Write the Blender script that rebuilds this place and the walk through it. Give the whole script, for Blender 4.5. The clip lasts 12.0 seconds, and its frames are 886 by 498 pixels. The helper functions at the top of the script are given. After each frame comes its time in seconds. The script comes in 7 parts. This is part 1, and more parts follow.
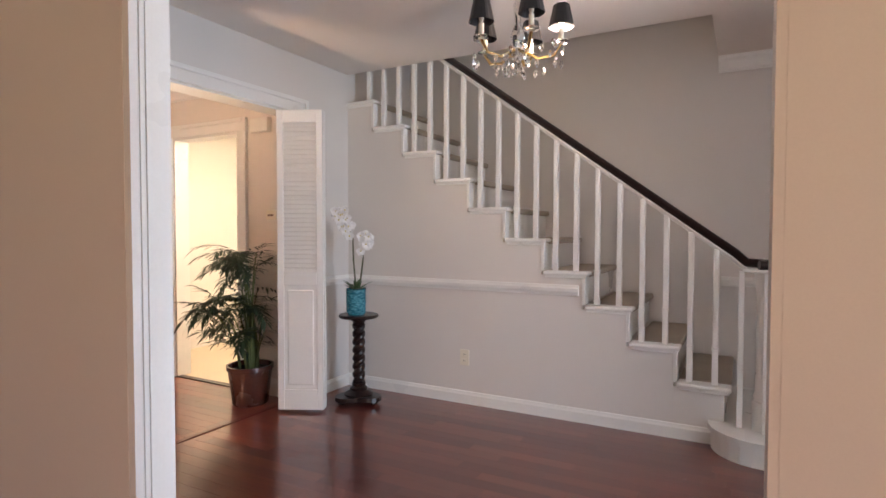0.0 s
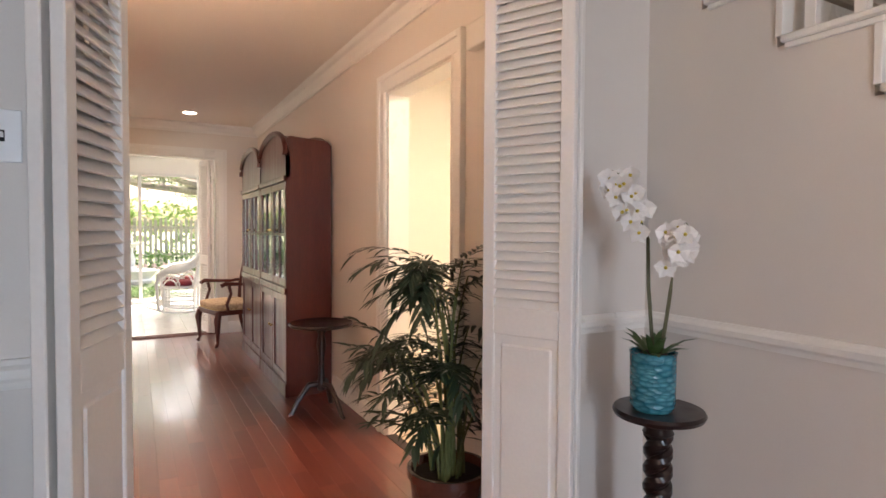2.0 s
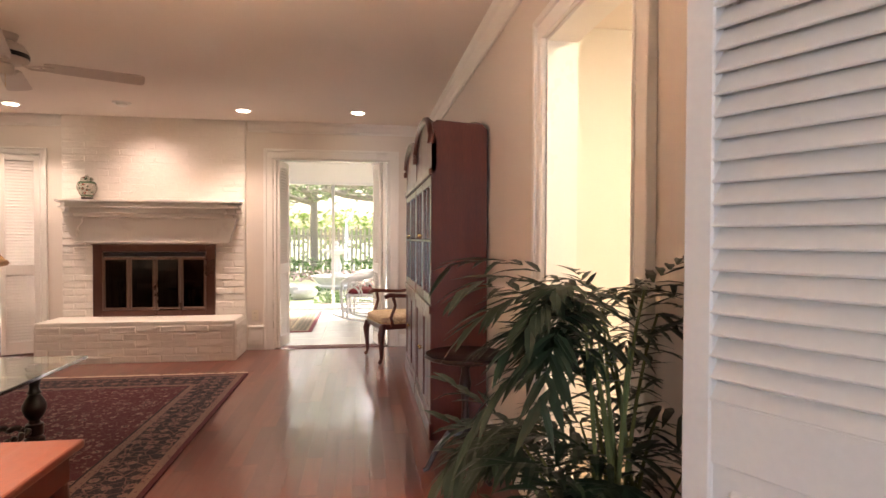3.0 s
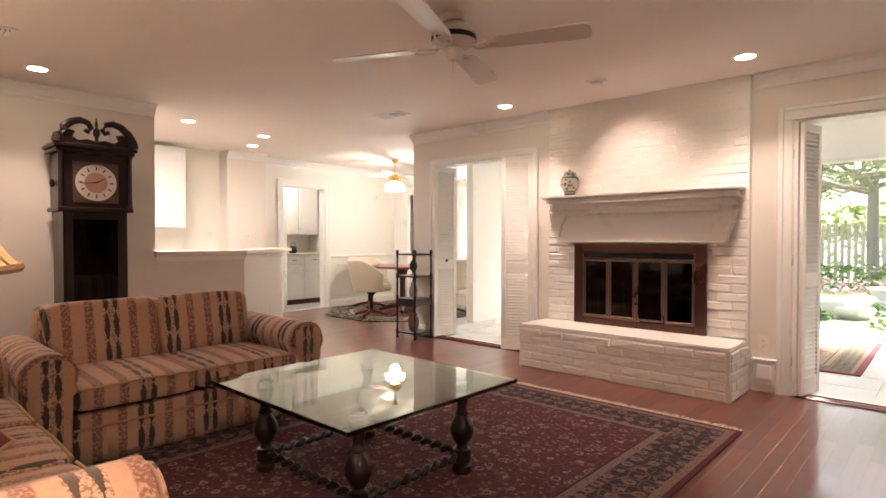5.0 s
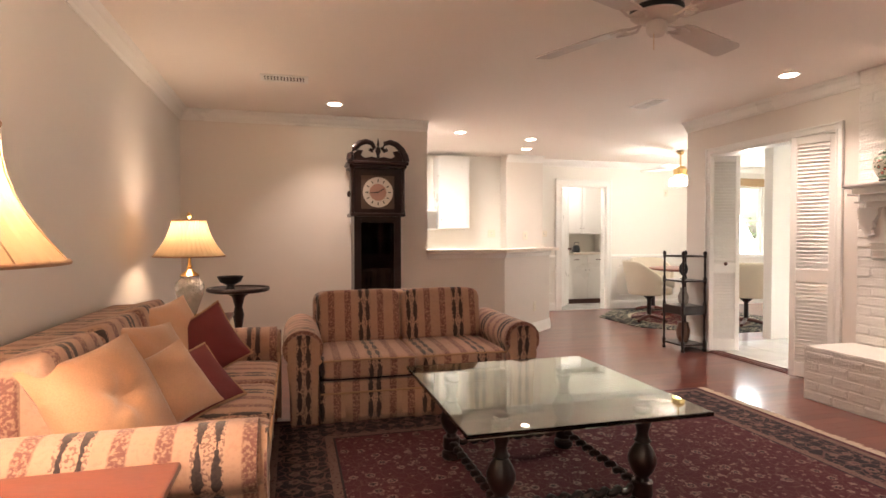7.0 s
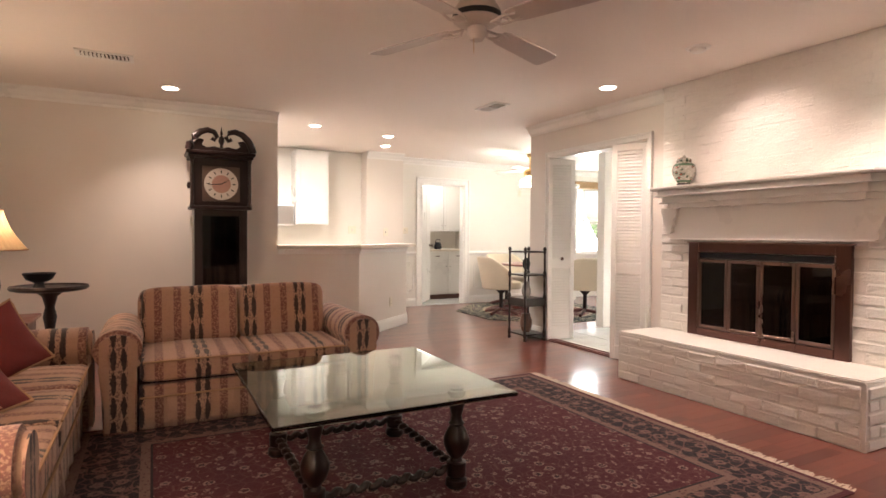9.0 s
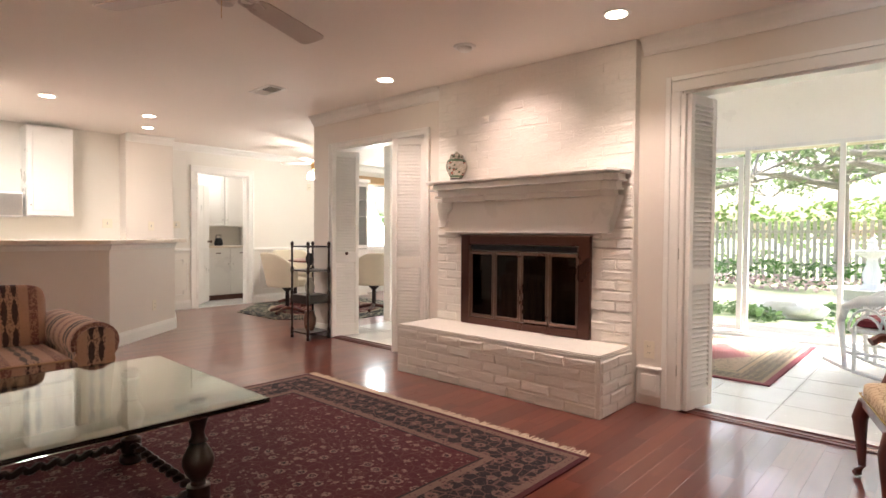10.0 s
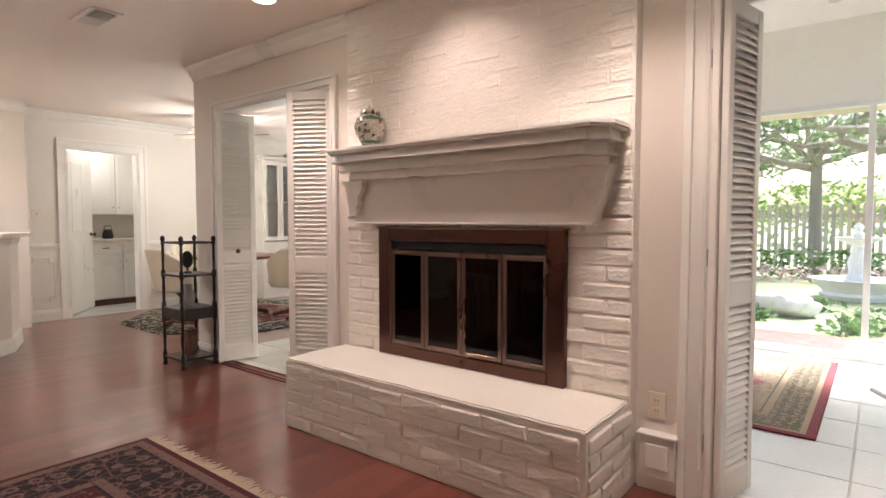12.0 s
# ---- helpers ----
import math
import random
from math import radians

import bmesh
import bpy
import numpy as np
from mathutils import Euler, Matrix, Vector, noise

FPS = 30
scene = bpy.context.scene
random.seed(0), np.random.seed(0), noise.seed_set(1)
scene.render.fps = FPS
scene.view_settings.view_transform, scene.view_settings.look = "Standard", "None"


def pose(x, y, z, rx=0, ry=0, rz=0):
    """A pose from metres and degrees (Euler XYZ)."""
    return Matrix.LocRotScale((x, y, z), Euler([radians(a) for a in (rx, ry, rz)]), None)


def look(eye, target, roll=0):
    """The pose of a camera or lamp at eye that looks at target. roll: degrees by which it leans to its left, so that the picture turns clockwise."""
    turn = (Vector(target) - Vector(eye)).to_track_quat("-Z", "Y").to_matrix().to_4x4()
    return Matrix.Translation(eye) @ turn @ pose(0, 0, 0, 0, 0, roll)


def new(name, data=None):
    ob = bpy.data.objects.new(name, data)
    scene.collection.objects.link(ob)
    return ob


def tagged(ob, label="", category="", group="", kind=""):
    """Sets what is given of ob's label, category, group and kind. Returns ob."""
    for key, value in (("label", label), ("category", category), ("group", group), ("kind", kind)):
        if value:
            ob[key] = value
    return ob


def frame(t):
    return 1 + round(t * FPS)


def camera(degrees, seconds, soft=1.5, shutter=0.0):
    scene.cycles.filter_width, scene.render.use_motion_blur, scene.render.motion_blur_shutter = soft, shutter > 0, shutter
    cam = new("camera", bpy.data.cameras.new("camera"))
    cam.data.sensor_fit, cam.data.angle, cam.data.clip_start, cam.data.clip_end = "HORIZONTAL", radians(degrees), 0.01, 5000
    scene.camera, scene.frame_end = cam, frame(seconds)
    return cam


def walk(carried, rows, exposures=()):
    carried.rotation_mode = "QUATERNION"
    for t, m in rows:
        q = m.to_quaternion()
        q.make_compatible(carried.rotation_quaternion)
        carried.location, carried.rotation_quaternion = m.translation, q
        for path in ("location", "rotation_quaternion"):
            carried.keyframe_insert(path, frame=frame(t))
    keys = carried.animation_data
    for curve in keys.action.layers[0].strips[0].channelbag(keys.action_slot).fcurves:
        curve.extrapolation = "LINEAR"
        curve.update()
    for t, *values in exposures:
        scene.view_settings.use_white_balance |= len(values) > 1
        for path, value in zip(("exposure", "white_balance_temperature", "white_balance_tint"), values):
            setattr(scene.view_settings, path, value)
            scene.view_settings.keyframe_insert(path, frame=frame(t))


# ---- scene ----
cam = camera(77.0, 12.0, soft=1.6)
PATH = [
    (0, (0.35, 0.192, 1.253), (-0.603, 1.949, 1.189), 0.1),
    (0.5, (0.063, 0.686, 1.262), (-1.071, 2.331, 1.182), 0.0),
    (1, (-0.253, 1.16, 1.243), (-1.63, 2.609, 1.158), -0.0),
    (1.5, (-0.575, 1.594, 1.223), (-2.143, 2.833, 1.146), -0.4),
    (2, (-0.892, 1.979, 1.219), (-2.642, 2.944, 1.155), 0.3),
    (2.5, (-1.306, 2.318, 1.193), (-3.201, 2.956, 1.151), 0.3),
    (3, (-1.697, 2.527, 1.198), (-3.676, 2.813, 1.162), 0.2),
    (5, (-3.085, 2.469, 1.179), (-4.556, 1.114, 1.142), -0.0),
    (5.5, (-3.355, 2.539, 1.181), (-4.526, 0.918, 1.146), -0.2),
    (6.5, (-3.653, 2.715, 1.197), (-4.204, 0.793, 1.156), -0.1),
    (6.7, (-3.683, 2.738, 1.196), (-4.206, 0.809, 1.154), -0.1),
    (8.3, (-3.872, 2.915, 1.188), (-4.382, 0.982, 1.145), 0.1),
    (8.5, (-3.89, 2.935, 1.187), (-4.494, 1.029, 1.142), 0.1),
    (9, (-3.952, 2.886, 1.166), (-4.878, 1.114, 1.119), 0.4),
    (9.5, (-4.053, 2.868, 1.145), (-5.325, 1.326, 1.087), 0.2),
    (10, (-4.216, 2.858, 1.133), (-5.697, 1.514, 1.081), 0.4),
    (10.5, (-4.45, 2.762, 1.136), (-6.021, 1.527, 1.074), 0.3),
    (11, (-4.784, 2.569, 1.167), (-6.387, 1.376, 1.084), 0.2),
    (11.5, (-5.119, 2.381, 1.164), (-6.733, 1.203, 1.076), 0.1),
    (12, (-5.474, 2.125, 1.167), (-7.043, 0.889, 1.066), -0.0),
]
walk(cam, [(t, look(eye, target, roll)) for t, eye, target, roll in PATH],
     [(0, 2.5, 6600, 15), (1.5, 2.42, 6750, 16), (2.5, 2.34, 7050, 18), (3, 2.4, 7050, 18), (5, 2.5, 6550, 14), (6.5, 2.57, 6500, 14), (9, 2.57, 6350, 13), (10.5, 2.28, 6250, 12), (12, 2.12, 6150, 12)])

# ---- world and lamps ----
world = bpy.data.worlds.new("sky")
scene.world = world
world.use_nodes = True
wn = world.node_tree
sky = wn.nodes.new("ShaderNodeTexSky")
sky.sky_type = "NISHITA"
sky.sun_disc = False
sky.sun_elevation = radians(50)
sky.sun_rotation = radians(293)
sky.dust_density = 5.0
sky.ozone_density = 0.5
wn.links.new(sky.outputs[0], wn.nodes["Background"].inputs[0])
wn.nodes["Background"].inputs[1].default_value = 0.15


def lamp(name, kind, m, watts, colour=(1, 0.86, 0.68), size=0.1, size_y=None, spot=None):
    d = bpy.data.lights.new(name, kind)
    d.energy, d.color = (watts if kind == "SUN" else watts * 0.34), colour
    if kind == "AREA":
        d.shape, d.size, d.size_y = "RECTANGLE", size, size_y or size
    elif kind == "SUN":
        d.angle = radians(size)
    else:
        d.shadow_soft_size = size
    if spot:
        d.spot_size, d.spot_blend = radians(spot), 1.0
    ob = new(name, d)
    ob.matrix_world = m
    return ob


WARM = (1, 0.80, 0.67)
DAY = (0.80, 0.90, 1.0)
lamp("sun_light", "SUN", look((-6.0, 2.5, 7.6), (0, 0, 0)), 4.0, (1, 0.95, 0.88), 10.0)
# recessed cans of the den and the kitchen
CANS = [(-7.35, 1.38), (-7.40, -0.70), (-7.28, 2.48), (-4.10, -2.55), (-5.64, -3.58), (-6.64, -3.80), (-6.90, -4.55)]
for (x, y), watts in zip(CANS, (56, 56, 36, 40, 21, 21, 21)):
    lamp("can_light", "SPOT", look((x, y, 2.40), (x, y, 0)), watts, WARM, 0.06, spot=110)
lamp("eyeball_light", "SPOT", look((-7.20, 0.34, 2.40), (-7.80, 0.42, 1.50)), 36, (1, 0.76, 0.64), 0.06, spot=95)
# added panel without a fitting, brightens the kitchen beyond its cans
lamp("kitchen_fill_light", "AREA", look((-5.0, -3.75, 2.40), (-5.0, -3.75, 0)), 48, (1, 0.94, 0.86), 1.2, 0.5)
lamp("pantry_light", "AREA", look((-8.3, -6.0, 2.38), (-8.3, -6.0, 0)), 9, (1, 0.93, 0.84), 0.3)
lamp("fan_light", "POINT", pose(-9.15, -4.17, 1.88), 21, (1, 0.95, 0.87), 0.08)
lamp("hall_light", "AREA", look((-3.0, 4.3, 2.36), (-3.0, 4.3, 0)), 30, (1, 0.86, 0.66), 0.4)
lamp("chandelier_light", "POINT", pose(-0.40, 2.72, 2.15), 8, WARM, 0.03)
lamp("table_lamp_light", "POINT", pose(-3.01, -1.5, 1.235), 10, (1, 0.74, 0.52), 0.09)
lamp("near_lamp_light", "POINT", pose(-2.97, 1.46, 1.385), 44, (1, 0.74, 0.52), 0.07)
# daylight in the glazed front door and breakfast window outside the view, and two fills
lamp("front_door_daylight", "AREA", look((3.0, 1.62, 1.1), (0.0, 1.9, 1.1)), 53, (0.60, 0.78, 1.0), 0.6, 1.9)
# added warm fill for the starting room and foyer; its window is assumed
lamp("living_room_warm_fill", "AREA", look((1.6, -2.9, 1.4), (0.6, 0, 1.2)), 27, (1.0, 0.72, 0.55), 1.8, 1.4)
# added fill under the closed stairwell ceiling, no opening there
lamp("upper_landing_fill", "AREA", look((-1.0, 4.3, 4.9), (-1.0, 4.3, 0)), 1.4, (1, 0.92, 0.82), 1.6, 0.6)
lamp("breakfast_daylight", "AREA", look((-11.45, -5.6, 1.5), (-11.0, -4.0, 1.2)), 32, (0.95, 1.0, 0.95), 0.8, 1.2)


# ---- materials ----
def mat(name, colour, rough=0.5, metal=0.0, vary=0.12, scale=6.0, grain=60.0, bump=0.05, spec=0.5, coat=0.0, stretch=(1, 1, 1), island=0.0, obj_rand=0.0):
    """Paint, wood, metal: base colour with variation at two scales, and a fine relief."""
    m = bpy.data.materials.new(name)
    m.use_nodes = True
    n, l = m.node_tree.nodes, m.node_tree.links
    b = n["Principled BSDF"]
    b.inputs["Metallic"].default_value = metal
    b.inputs["Specular IOR Level"].default_value = spec
    b.inputs["Coat Weight"].default_value = coat
    b.inputs["Coat Roughness"].default_value = 0.12
    tc = n.new("ShaderNodeTexCoord")
    mp = n.new("ShaderNodeMapping")
    mp.inputs["Scale"].default_value = stretch
    l.new(tc.outputs["Object"], mp.inputs["Vector"])
    big, fine = n.new("ShaderNodeTexNoise"), n.new("ShaderNodeTexNoise")
    for node, s in ((big, scale), (fine, grain)):
        node.inputs["Scale"].default_value = s
        node.inputs["Detail"].default_value = 4
        l.new(mp.outputs[0], node.inputs["Vector"])
    add = n.new("ShaderNodeMath")
    add.operation = "ADD"
    l.new(big.outputs[0], add.inputs[0])
    l.new(fine.outputs[0], add.inputs[1])
    val = add.outputs[0]
    for want, kind, out in ((island, "ShaderNodeNewGeometry", "Random Per Island"), (obj_rand, "ShaderNodeObjectInfo", "Random")):
        if want:
            src = n.new(kind)
            ma = n.new("ShaderNodeMath")
            ma.operation = "MULTIPLY_ADD"
            l.new(src.outputs[out], ma.inputs[0])
            ma.inputs[1].default_value = want
            l.new(val, ma.inputs[2])
            val = ma.outputs[0]
    mr = n.new("ShaderNodeMapRange")
    top = 1.45 + island + obj_rand
    mr.inputs["From Min"].default_value = 0.55
    mr.inputs["From Max"].default_value = top
    mr.inputs["To Min"].default_value = 1 - vary
    mr.inputs["To Max"].default_value = 1 + vary
    l.new(val, mr.inputs["Value"])
    hsv = n.new("ShaderNodeHueSaturation")
    hsv.inputs["Color"].default_value = (*colour, 1)
    l.new(mr.outputs[0], hsv.inputs["Value"])
    l.new(hsv.outputs[0], b.inputs["Base Color"])
    rr = n.new("ShaderNodeMapRange")
    rr.inputs["From Min"].default_value, rr.inputs["From Max"].default_value = 0.3, 0.7
    rr.inputs["To Min"].default_value, rr.inputs["To Max"].default_value = max(rough - 0.06, 0.02), min(rough + 0.06, 1)
    l.new(big.outputs[0], rr.inputs["Value"])
    l.new(rr.outputs[0], b.inputs["Roughness"])
    if bump:
        bp = n.new("ShaderNodeBump")
        bp.inputs["Strength"].default_value = bump
        bp.inputs["Distance"].default_value = 0.01
        l.new(add.outputs[0], bp.inputs["Height"])
        l.new(bp.outputs[0], b.inputs["Normal"])
    return m


def glass(name, tint=(1, 1, 1), rough=0.0, ior=1.45):
    m = bpy.data.materials.new(name)
    m.use_nodes = True
    b = m.node_tree.nodes["Principled BSDF"]
    b.inputs["Base Color"].default_value = (*tint, 1)
    b.inputs["Transmission Weight"].default_value = 1
    b.inputs["Roughness"].default_value = rough
    b.inputs["IOR"].default_value = ior
    return m


def glow(name, colour, strength, base=(0.8, 0.8, 0.8)):
    m = bpy.data.materials.new(name)
    m.use_nodes = True
    b = m.node_tree.nodes["Principled BSDF"]
    b.inputs["Base Color"].default_value = (*base, 1)
    b.inputs["Emission Color"].default_value = (*colour, 1)
    b.inputs["Emission Strength"].default_value = strength
    return m


class Nodes:
    """Short forms for building a pattern out of maths nodes."""

    def __init__(self, name, rough=0.8):
        self.m = bpy.data.materials.new(name)
        self.m.use_nodes = True
        self.n, self.l = self.m.node_tree.nodes, self.m.node_tree.links
        self.b = self.n["Principled BSDF"]
        self.b.inputs["Roughness"].default_value = rough
        self.tc = self.n.new("ShaderNodeTexCoord")
        sp = self.n.new("ShaderNodeSeparateXYZ")
        self.l.new(self.tc.outputs["Object"], sp.inputs[0])
        self.x, self.y, self.z = sp.outputs

    def put(self, value, socket):
        if isinstance(value, (int, float)):
            socket.default_value = value
        elif isinstance(value, tuple):
            socket.default_value = (*value, 1)
        else:
            self.l.new(value, socket)

    def op(self, what, a, b=0.0, c=0.0):
        node = self.n.new("ShaderNodeMath")
        node.operation = what
        for v, s in zip((a, b, c), node.inputs):
            self.put(v, s)
        return node.outputs[0]

    def mix(self, f, a, b):
        node = self.n.new("ShaderNodeMix")
        node.data_type = "RGBA"
        self.put(f, node.inputs[0])
        self.put(a, node.inputs[6])
        self.put(b, node.inputs[7])
        return node.outputs[2]

    def noise(self, scale, detail=3.0):
        node = self.n.new("ShaderNodeTexNoise")
        node.inputs["Scale"].default_value = scale
        node.inputs["Detail"].default_value = detail
        self.l.new(self.tc.outputs["Object"], node.inputs["Vector"])
        return node.outputs[0]

    def cells(self, scale, feature="F1", out="Distance", stretch=(1, 1, 0.001), rnd=1.0):
        mp = self.n.new("ShaderNodeMapping")
        mp.inputs["Scale"].default_value = stretch
        self.l.new(self.tc.outputs["Object"], mp.inputs[0])
        node = self.n.new("ShaderNodeTexVoronoi")
        node.feature = feature
        node.inputs["Scale"].default_value = scale
        node.inputs["Randomness"].default_value = rnd
        self.l.new(mp.outputs[0], node.inputs["Vector"])
        return node.outputs[out]

    def between(self, v, lo, hi):
        return self.op("MULTIPLY", self.op("GREATER_THAN", v, lo), self.op("LESS_THAN", v, hi))

    def finish(self, colour, height=None, strength=0.3, dist=0.004):
        self.put(colour, self.b.inputs["Base Color"])
        if height is not None:
            bp = self.n.new("ShaderNodeBump")
            bp.inputs["Strength"].default_value = strength
            bp.inputs["Distance"].default_value = dist
            self.l.new(height, bp.inputs["Height"])
            self.l.new(bp.outputs[0], self.b.inputs["Normal"])
        return self.m


def stripe_fabric(name, axis, phase=20.35, mirror=False):
    """Woven upholstery: tan ground, rust stripes, and a broad dark figured stripe."""
    k = Nodes(name, 0.9)
    k.b.inputs["Sheen Weight"].default_value = 0.2
    u = {"x": k.x, "y": k.y}[axis]
    other = k.op("ADD", k.z, {"x": k.y, "y": k.x}[axis])
    f = k.op("FRACT", k.op("ADD", k.op("DIVIDE", k.op("ABSOLUTE", u) if mirror else u, 0.36), phase))
    f = k.op("FRACT", k.op("ADD", f, k.op("MULTIPLY", k.op("SUBTRACT", k.noise(60, 2), 0.5), 0.010)))
    fine = k.noise(420, 2)
    soft = k.noise(9, 3)
    ground = k.mix(k.op("MULTIPLY", soft, 0.9), (0.50, 0.31, 0.22), (0.42, 0.245, 0.17))
    ground = k.mix(k.op("MULTIPLY", k.op("GREATER_THAN", k.noise(75, 2), 0.56), 0.18), ground, (0.30, 0.15, 0.10))
    wave = k.op("COSINE", k.op("MULTIPLY", k.op("SUBTRACT", f, 0.14), 6.2832 * 3))
    rust = k.op("MINIMUM", k.op("MAXIMUM", k.op("MULTIPLY_ADD", wave, 2.4, -0.35), 0.0), 0.9)
    scrolls = k.op("MINIMUM", k.op("MAXIMUM", k.op("MULTIPLY_ADD", k.noise(90, 2), 5.0, -1.7), 0.25), 1.0)
    col = k.mix(k.op("MULTIPLY", rust, scrolls), ground, (0.17, 0.060, 0.052))
    arm = k.op("ABSOLUTE", k.op("SUBTRACT", f, 0.14))
    lobe = k.op("SQRT", k.op("ABSOLUTE", k.op("SINE", k.op("MULTIPLY", other, 23.0))))
    curl = k.op("MULTIPLY", k.op("SUBTRACT", k.noise(60, 2), 0.5), 0.05)
    off = k.op("ADD", k.op("ABSOLUTE", k.op("SUBTRACT", arm, 0.072)), curl)
    dark = k.op("LESS_THAN", off, k.op("MULTIPLY_ADD", lobe, 0.052, -0.010))
    veins = k.op("MULTIPLY", k.op("LESS_THAN", arm, 0.13), k.op("GREATER_THAN", k.noise(110, 2), 0.53))
    col = k.mix(k.op("LESS_THAN", arm, 0.135), col, (0.46, 0.285, 0.205))
    col = k.mix(k.op("MULTIPLY", veins, 0.7), col, (0.12, 0.055, 0.048))
    col = k.mix(k.op("MULTIPLY", dark, 0.93), col, (0.020, 0.012, 0.016))
    col = k.mix(k.op("MULTIPLY", fine, 0.16), col, (0.10, 0.06, 0.045))
    return k.finish(col, fine, 0.35, 0.003)


def rug_pattern(name, x0, x1, y0, y1, widths, field, border, guard, motif, scale=11.0, edge=None, medallion=None):
    """Knotted rug: a flowered field inside a main border with pale guard stripes."""
    k = Nodes(name, 0.95)
    dx = k.op("MINIMUM", k.op("SUBTRACT", k.x, x0), k.op("SUBTRACT", x1, k.x))
    dy = k.op("MINIMUM", k.op("SUBTRACT", k.y, y0), k.op("SUBTRACT", y1, k.y))
    d = k.op("MINIMUM", dx, dy)
    a, b, c, e = widths
    jag = k.op("MULTIPLY", k.op("SUBTRACT", k.noise(scale * 6.5, 2), 0.5), 0.34)
    rose = k.op("ADD", k.cells(scale * 0.78, "F1", rnd=0.6), jag)
    leaf = k.op("ADD", k.cells(scale * 1.7, "F1", rnd=0.9), jag)
    veins = k.cells(scale * 1.0, "DISTANCE_TO_EDGE")
    sub = k.op("ADD", k.cells(scale * 3.4, "F1", rnd=0.8), jag)
    dull = tuple(0.45 * m + 0.55 * f for m, f in zip(motif, field))
    col = k.mix(k.op("MULTIPLY", k.op("LESS_THAN", veins, 0.03), 0.5), field, dull)
    col = k.mix(k.op("LESS_THAN", leaf, 0.24), col, dull)
    col = k.mix(k.between(leaf, 0.16, 0.25), col, motif)
    col = k.mix(k.between(leaf, 0.02, 0.09), col, border)
    col = k.mix(k.between(rose, 0.20, 0.30), col, motif)
    col = k.mix(k.between(rose, 0.12, 0.18), col, border)
    col = k.mix(k.op("LESS_THAN", rose, 0.07), col, motif)
    if medallion:
        cx, cy, rx, ry = medallion
        ex, ey = k.op("DIVIDE", k.op("SUBTRACT", k.x, cx), rx), k.op("DIVIDE", k.op("SUBTRACT", k.y, cy), ry)
        rr = k.op("ADD", k.op("ADD", k.op("ABSOLUTE", ex), k.op("ABSOLUTE", ey)), k.op("MULTIPLY", sub, 0.25))
        col = k.mix(k.op("MULTIPLY", k.op("LESS_THAN", rr, 1.0), 0.8), col, edge)
    big = k.op("ADD", k.cells(scale * 0.66, "F1", rnd=0.3), jag)
    bcol = k.mix(k.op("MULTIPLY", k.op("LESS_THAN", k.op("ADD", veins, k.op("MULTIPLY", jag, 0.3)), 0.05), 0.8), border, dull)
    bcol = k.mix(k.op("MULTIPLY", k.between(sub, 0.05, 0.2), 0.45), bcol, motif)
    bcol = k.mix(k.op("LESS_THAN", big, 0.30), bcol, dull)
    bcol = k.mix(k.between(big, 0.22, 0.31), bcol, guard)
    bcol = k.mix(k.between(big, 0.05, 0.13), bcol, border)
    gcol = k.mix(k.op("MULTIPLY", k.op("LESS_THAN", sub, 0.30), 0.8), guard, field)
    gcol = k.mix(k.op("LESS_THAN", sub, 0.08), gcol, border)
    col = k.mix(k.op("LESS_THAN", d, e), col, gcol)
    col = k.mix(k.between(d, e, e + 0.012), col, border)
    col = k.mix(k.op("LESS_THAN", d, c), col, bcol)
    col = k.mix(k.op("LESS_THAN", d, b), col, gcol)
    col = k.mix(k.op("LESS_THAN", d, a), col, edge or field)
    pile = k.noise(700, 2)
    col = k.mix(k.op("MULTIPLY", pile, 0.35), col, (0.05, 0.02, 0.02))
    return k.finish(col, pile, 0.5, 0.004)


WALL = mat("wall_paint", (0.72, 0.66, 0.60), 0.55, vary=0.03, scale=1.3, grain=220, bump=0.03)
FOYER = mat("foyer_paint", (0.69, 0.645, 0.60), 0.55, vary=0.03, scale=1.3, grain=220, bump=0.03)
CREAM = mat("cream_paint", (0.76, 0.73, 0.67), 0.5, vary=0.03, scale=1.3, grain=200, bump=0.03)
CEIL = mat("ceiling_paint", (0.82, 0.755, 0.69), 0.8, vary=0.03, scale=1.0, grain=160, bump=0.05)
TRIM = mat("white_trim_paint", (0.80, 0.78, 0.74), 0.32, vary=0.03, scale=3, grain=90, bump=0.015)
SHUT = mat("shutter_paint", (0.80, 0.77, 0.73), 0.38, vary=0.04, scale=4, grain=80, bump=0.02)
BRICK = mat("painted_brick", (0.78, 0.74, 0.69), 0.5, vary=0.05, scale=9, grain=60, bump=0.5, obj_rand=0.15)
MORTAR = mat("painted_mortar", (0.77, 0.73, 0.68), 0.55, vary=0.06, scale=9, grain=70, bump=0.35)


